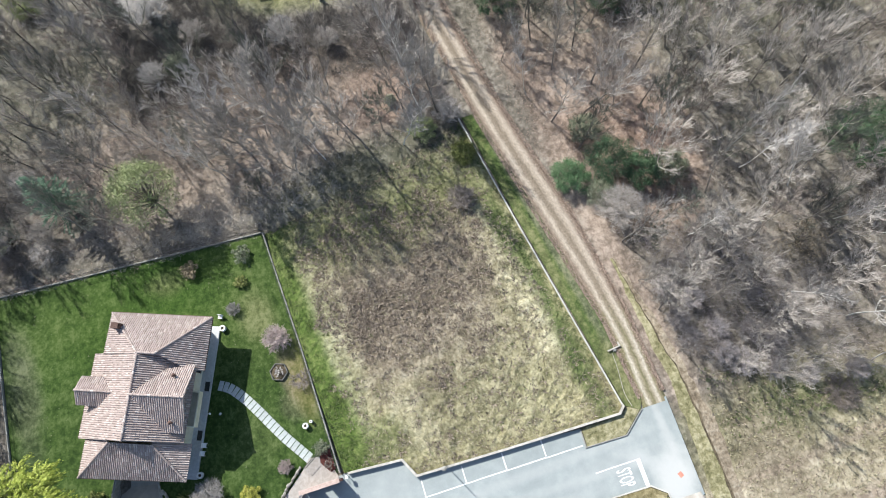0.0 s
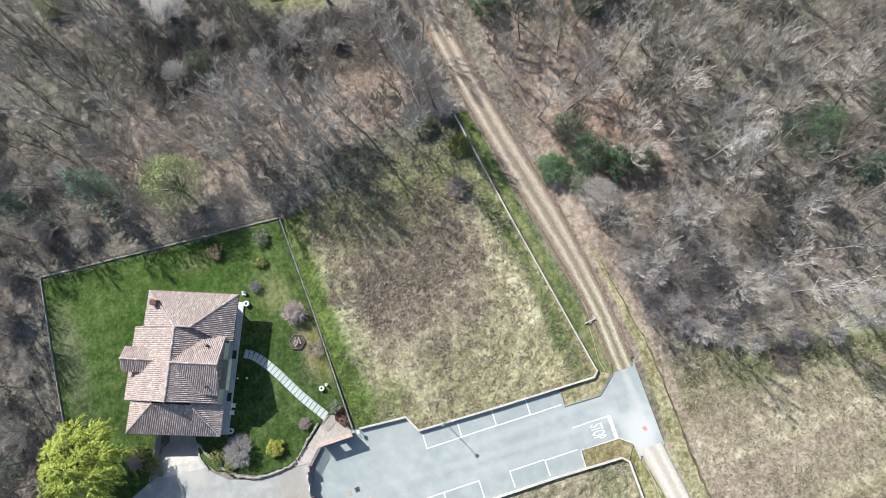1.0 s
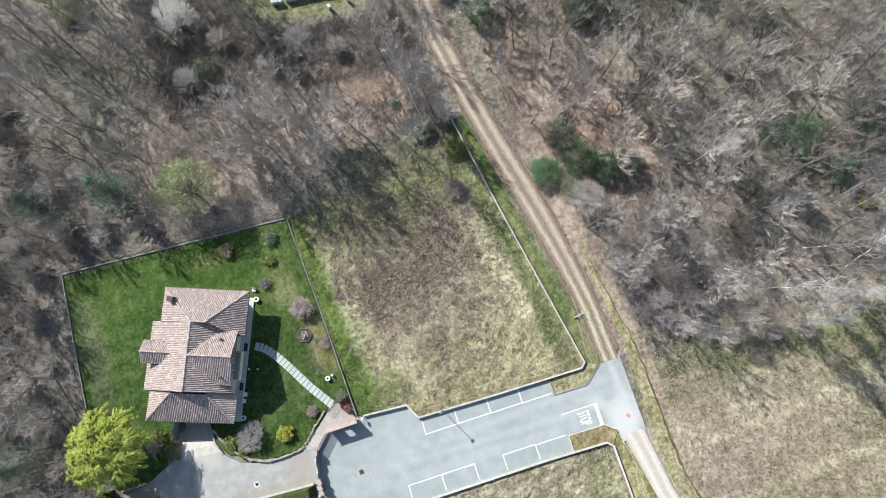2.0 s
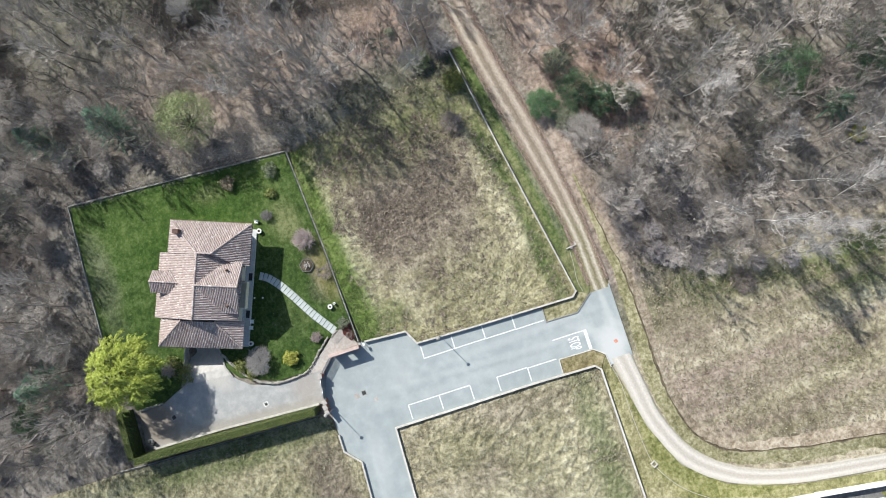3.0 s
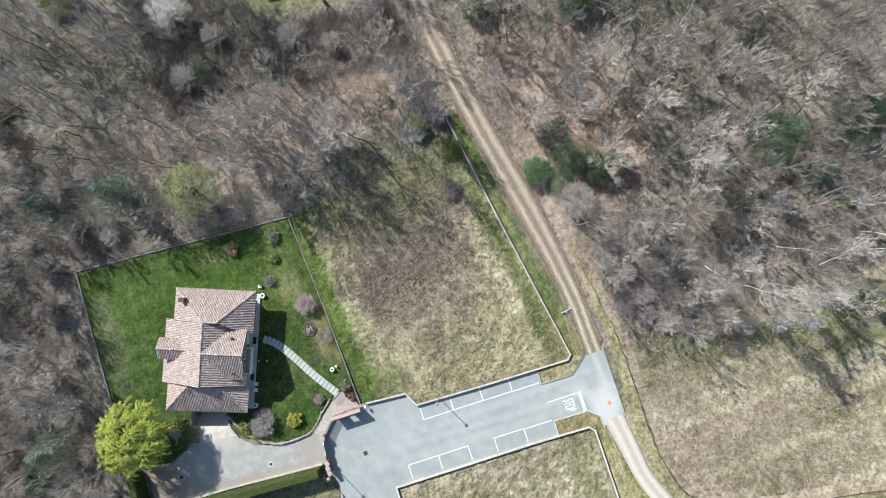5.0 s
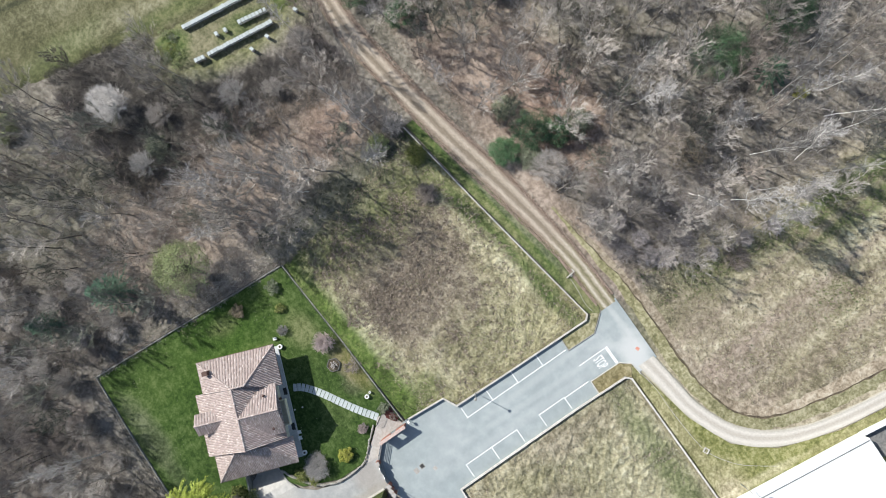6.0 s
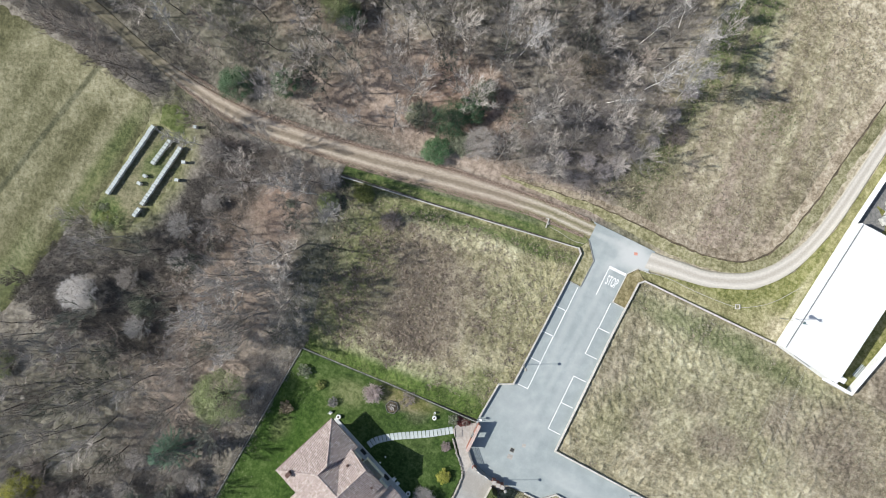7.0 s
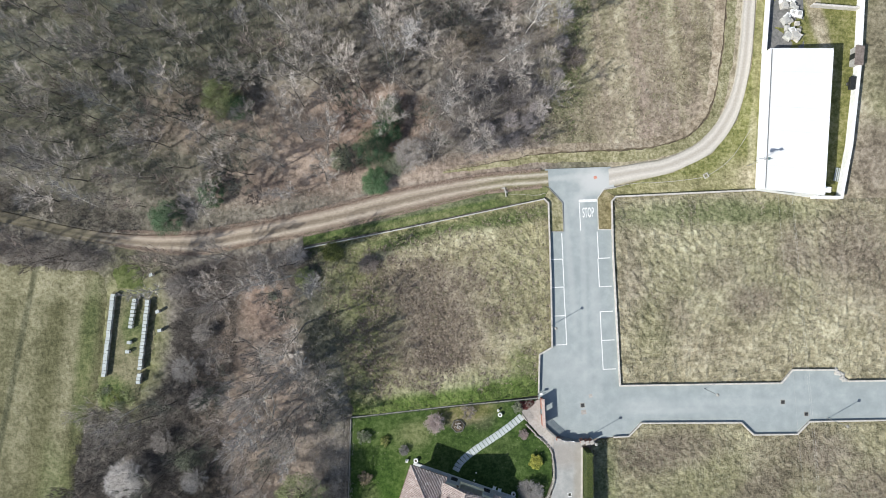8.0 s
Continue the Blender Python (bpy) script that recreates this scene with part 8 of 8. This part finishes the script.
def fallen_leaves(spots, count, seed):
    """Curled dead leaves on the woodland floor, thickest in the clearings and beside the track."""
    r = random.Random(seed)
    verts, faces = [], []
    for i in range(count):
        cx, cy, rx, ry = spots[i % len(spots)]
        x, y = cx + r.gauss(0, 0.55) * rx, cy + r.gauss(0, 0.55) * ry
        if inside((x, y), LEFT_PLOT):
            continue
        if i % 4 == 0:
            # along both edges of the track
            a, b, along, off = TRACK_TOP, TRACK_LOW, r.uniform(3.2, 7.9), abs(r.gauss(0, 0.09))
            j, f = int(along), along % 1
            x, y = a[j][0] + (a[j + 1][0] - a[j][0]) * f, a[j][1] + (a[j + 1][1] - a[j][1]) * f
            x2, y2 = b[j][0] + (b[j + 1][0] - b[j][0]) * f, b[j][1] + (b[j + 1][1] - b[j][1]) * f
            if r.random() < 0.5:
                x, y, x2, y2 = x2, y2, x, y
            x, y = x + (x2 - x) * off, y + (y2 - y) * off
        s, a = r.uniform(0.05, 0.11), r.uniform(0, 6.28)
        c, n = math.cos(a) * s, math.sin(a) * s
        z = (0.06 if i % 4 == 0 else ground_height(x, y) + 0.05) + r.uniform(0, 0.05)
        k = len(verts)
        verts += [(x - c, y - n, z), (x + n * 0.6, y - c * 0.6, z + r.uniform(0, 0.07)), (x + c, y + n, z), (x - n * 0.6, y + c * 0.6, z + r.uniform(0, 0.07))]
        faces.append((k, k + 1, k + 2, k + 3))
    tagged(new("fallen_leaves", mesh_of("fallen_leaves", verts, faces, leafy("dead_leaves", (0.18, 0.13, 0.1), (0.30, 0.225, 0.177), (0.44, 0.35, 0.285)))), "pinkish-brown dead leaves on the woodland floor", "leaves", kind="stuff")


fallen_leaves([(-54, -1.7, 6, 5.5), (-54, -1.7, 6, 5.5), (-34, 28, 9, 5), (-57, -16, 8, 11), (-30, 20.8, 14, 1.2), (-52, 20, 14, 3), (-30, 14.6, 16, 0.8), (-60, 32, 16, 8), (-44, -45, 2.5, 7), (-58, -48, 12, 12), (-38.6, -38, 0.9, 12), (-40.2, -53, 1.4, 5)], 50000, 90)
twig_ball("bare_shrub", "brown leafless shrub beside the garage wall", (-10.7, -49.8, 0), 1.5, 1.8, m_twig_red, 25, 520)
leafy_plant("bush", "low dark green bush beside the garage", "shrub", (-11.9, -48.9, 0), 1.0, 1.0, m_hedge, 26, 0.11, 900)
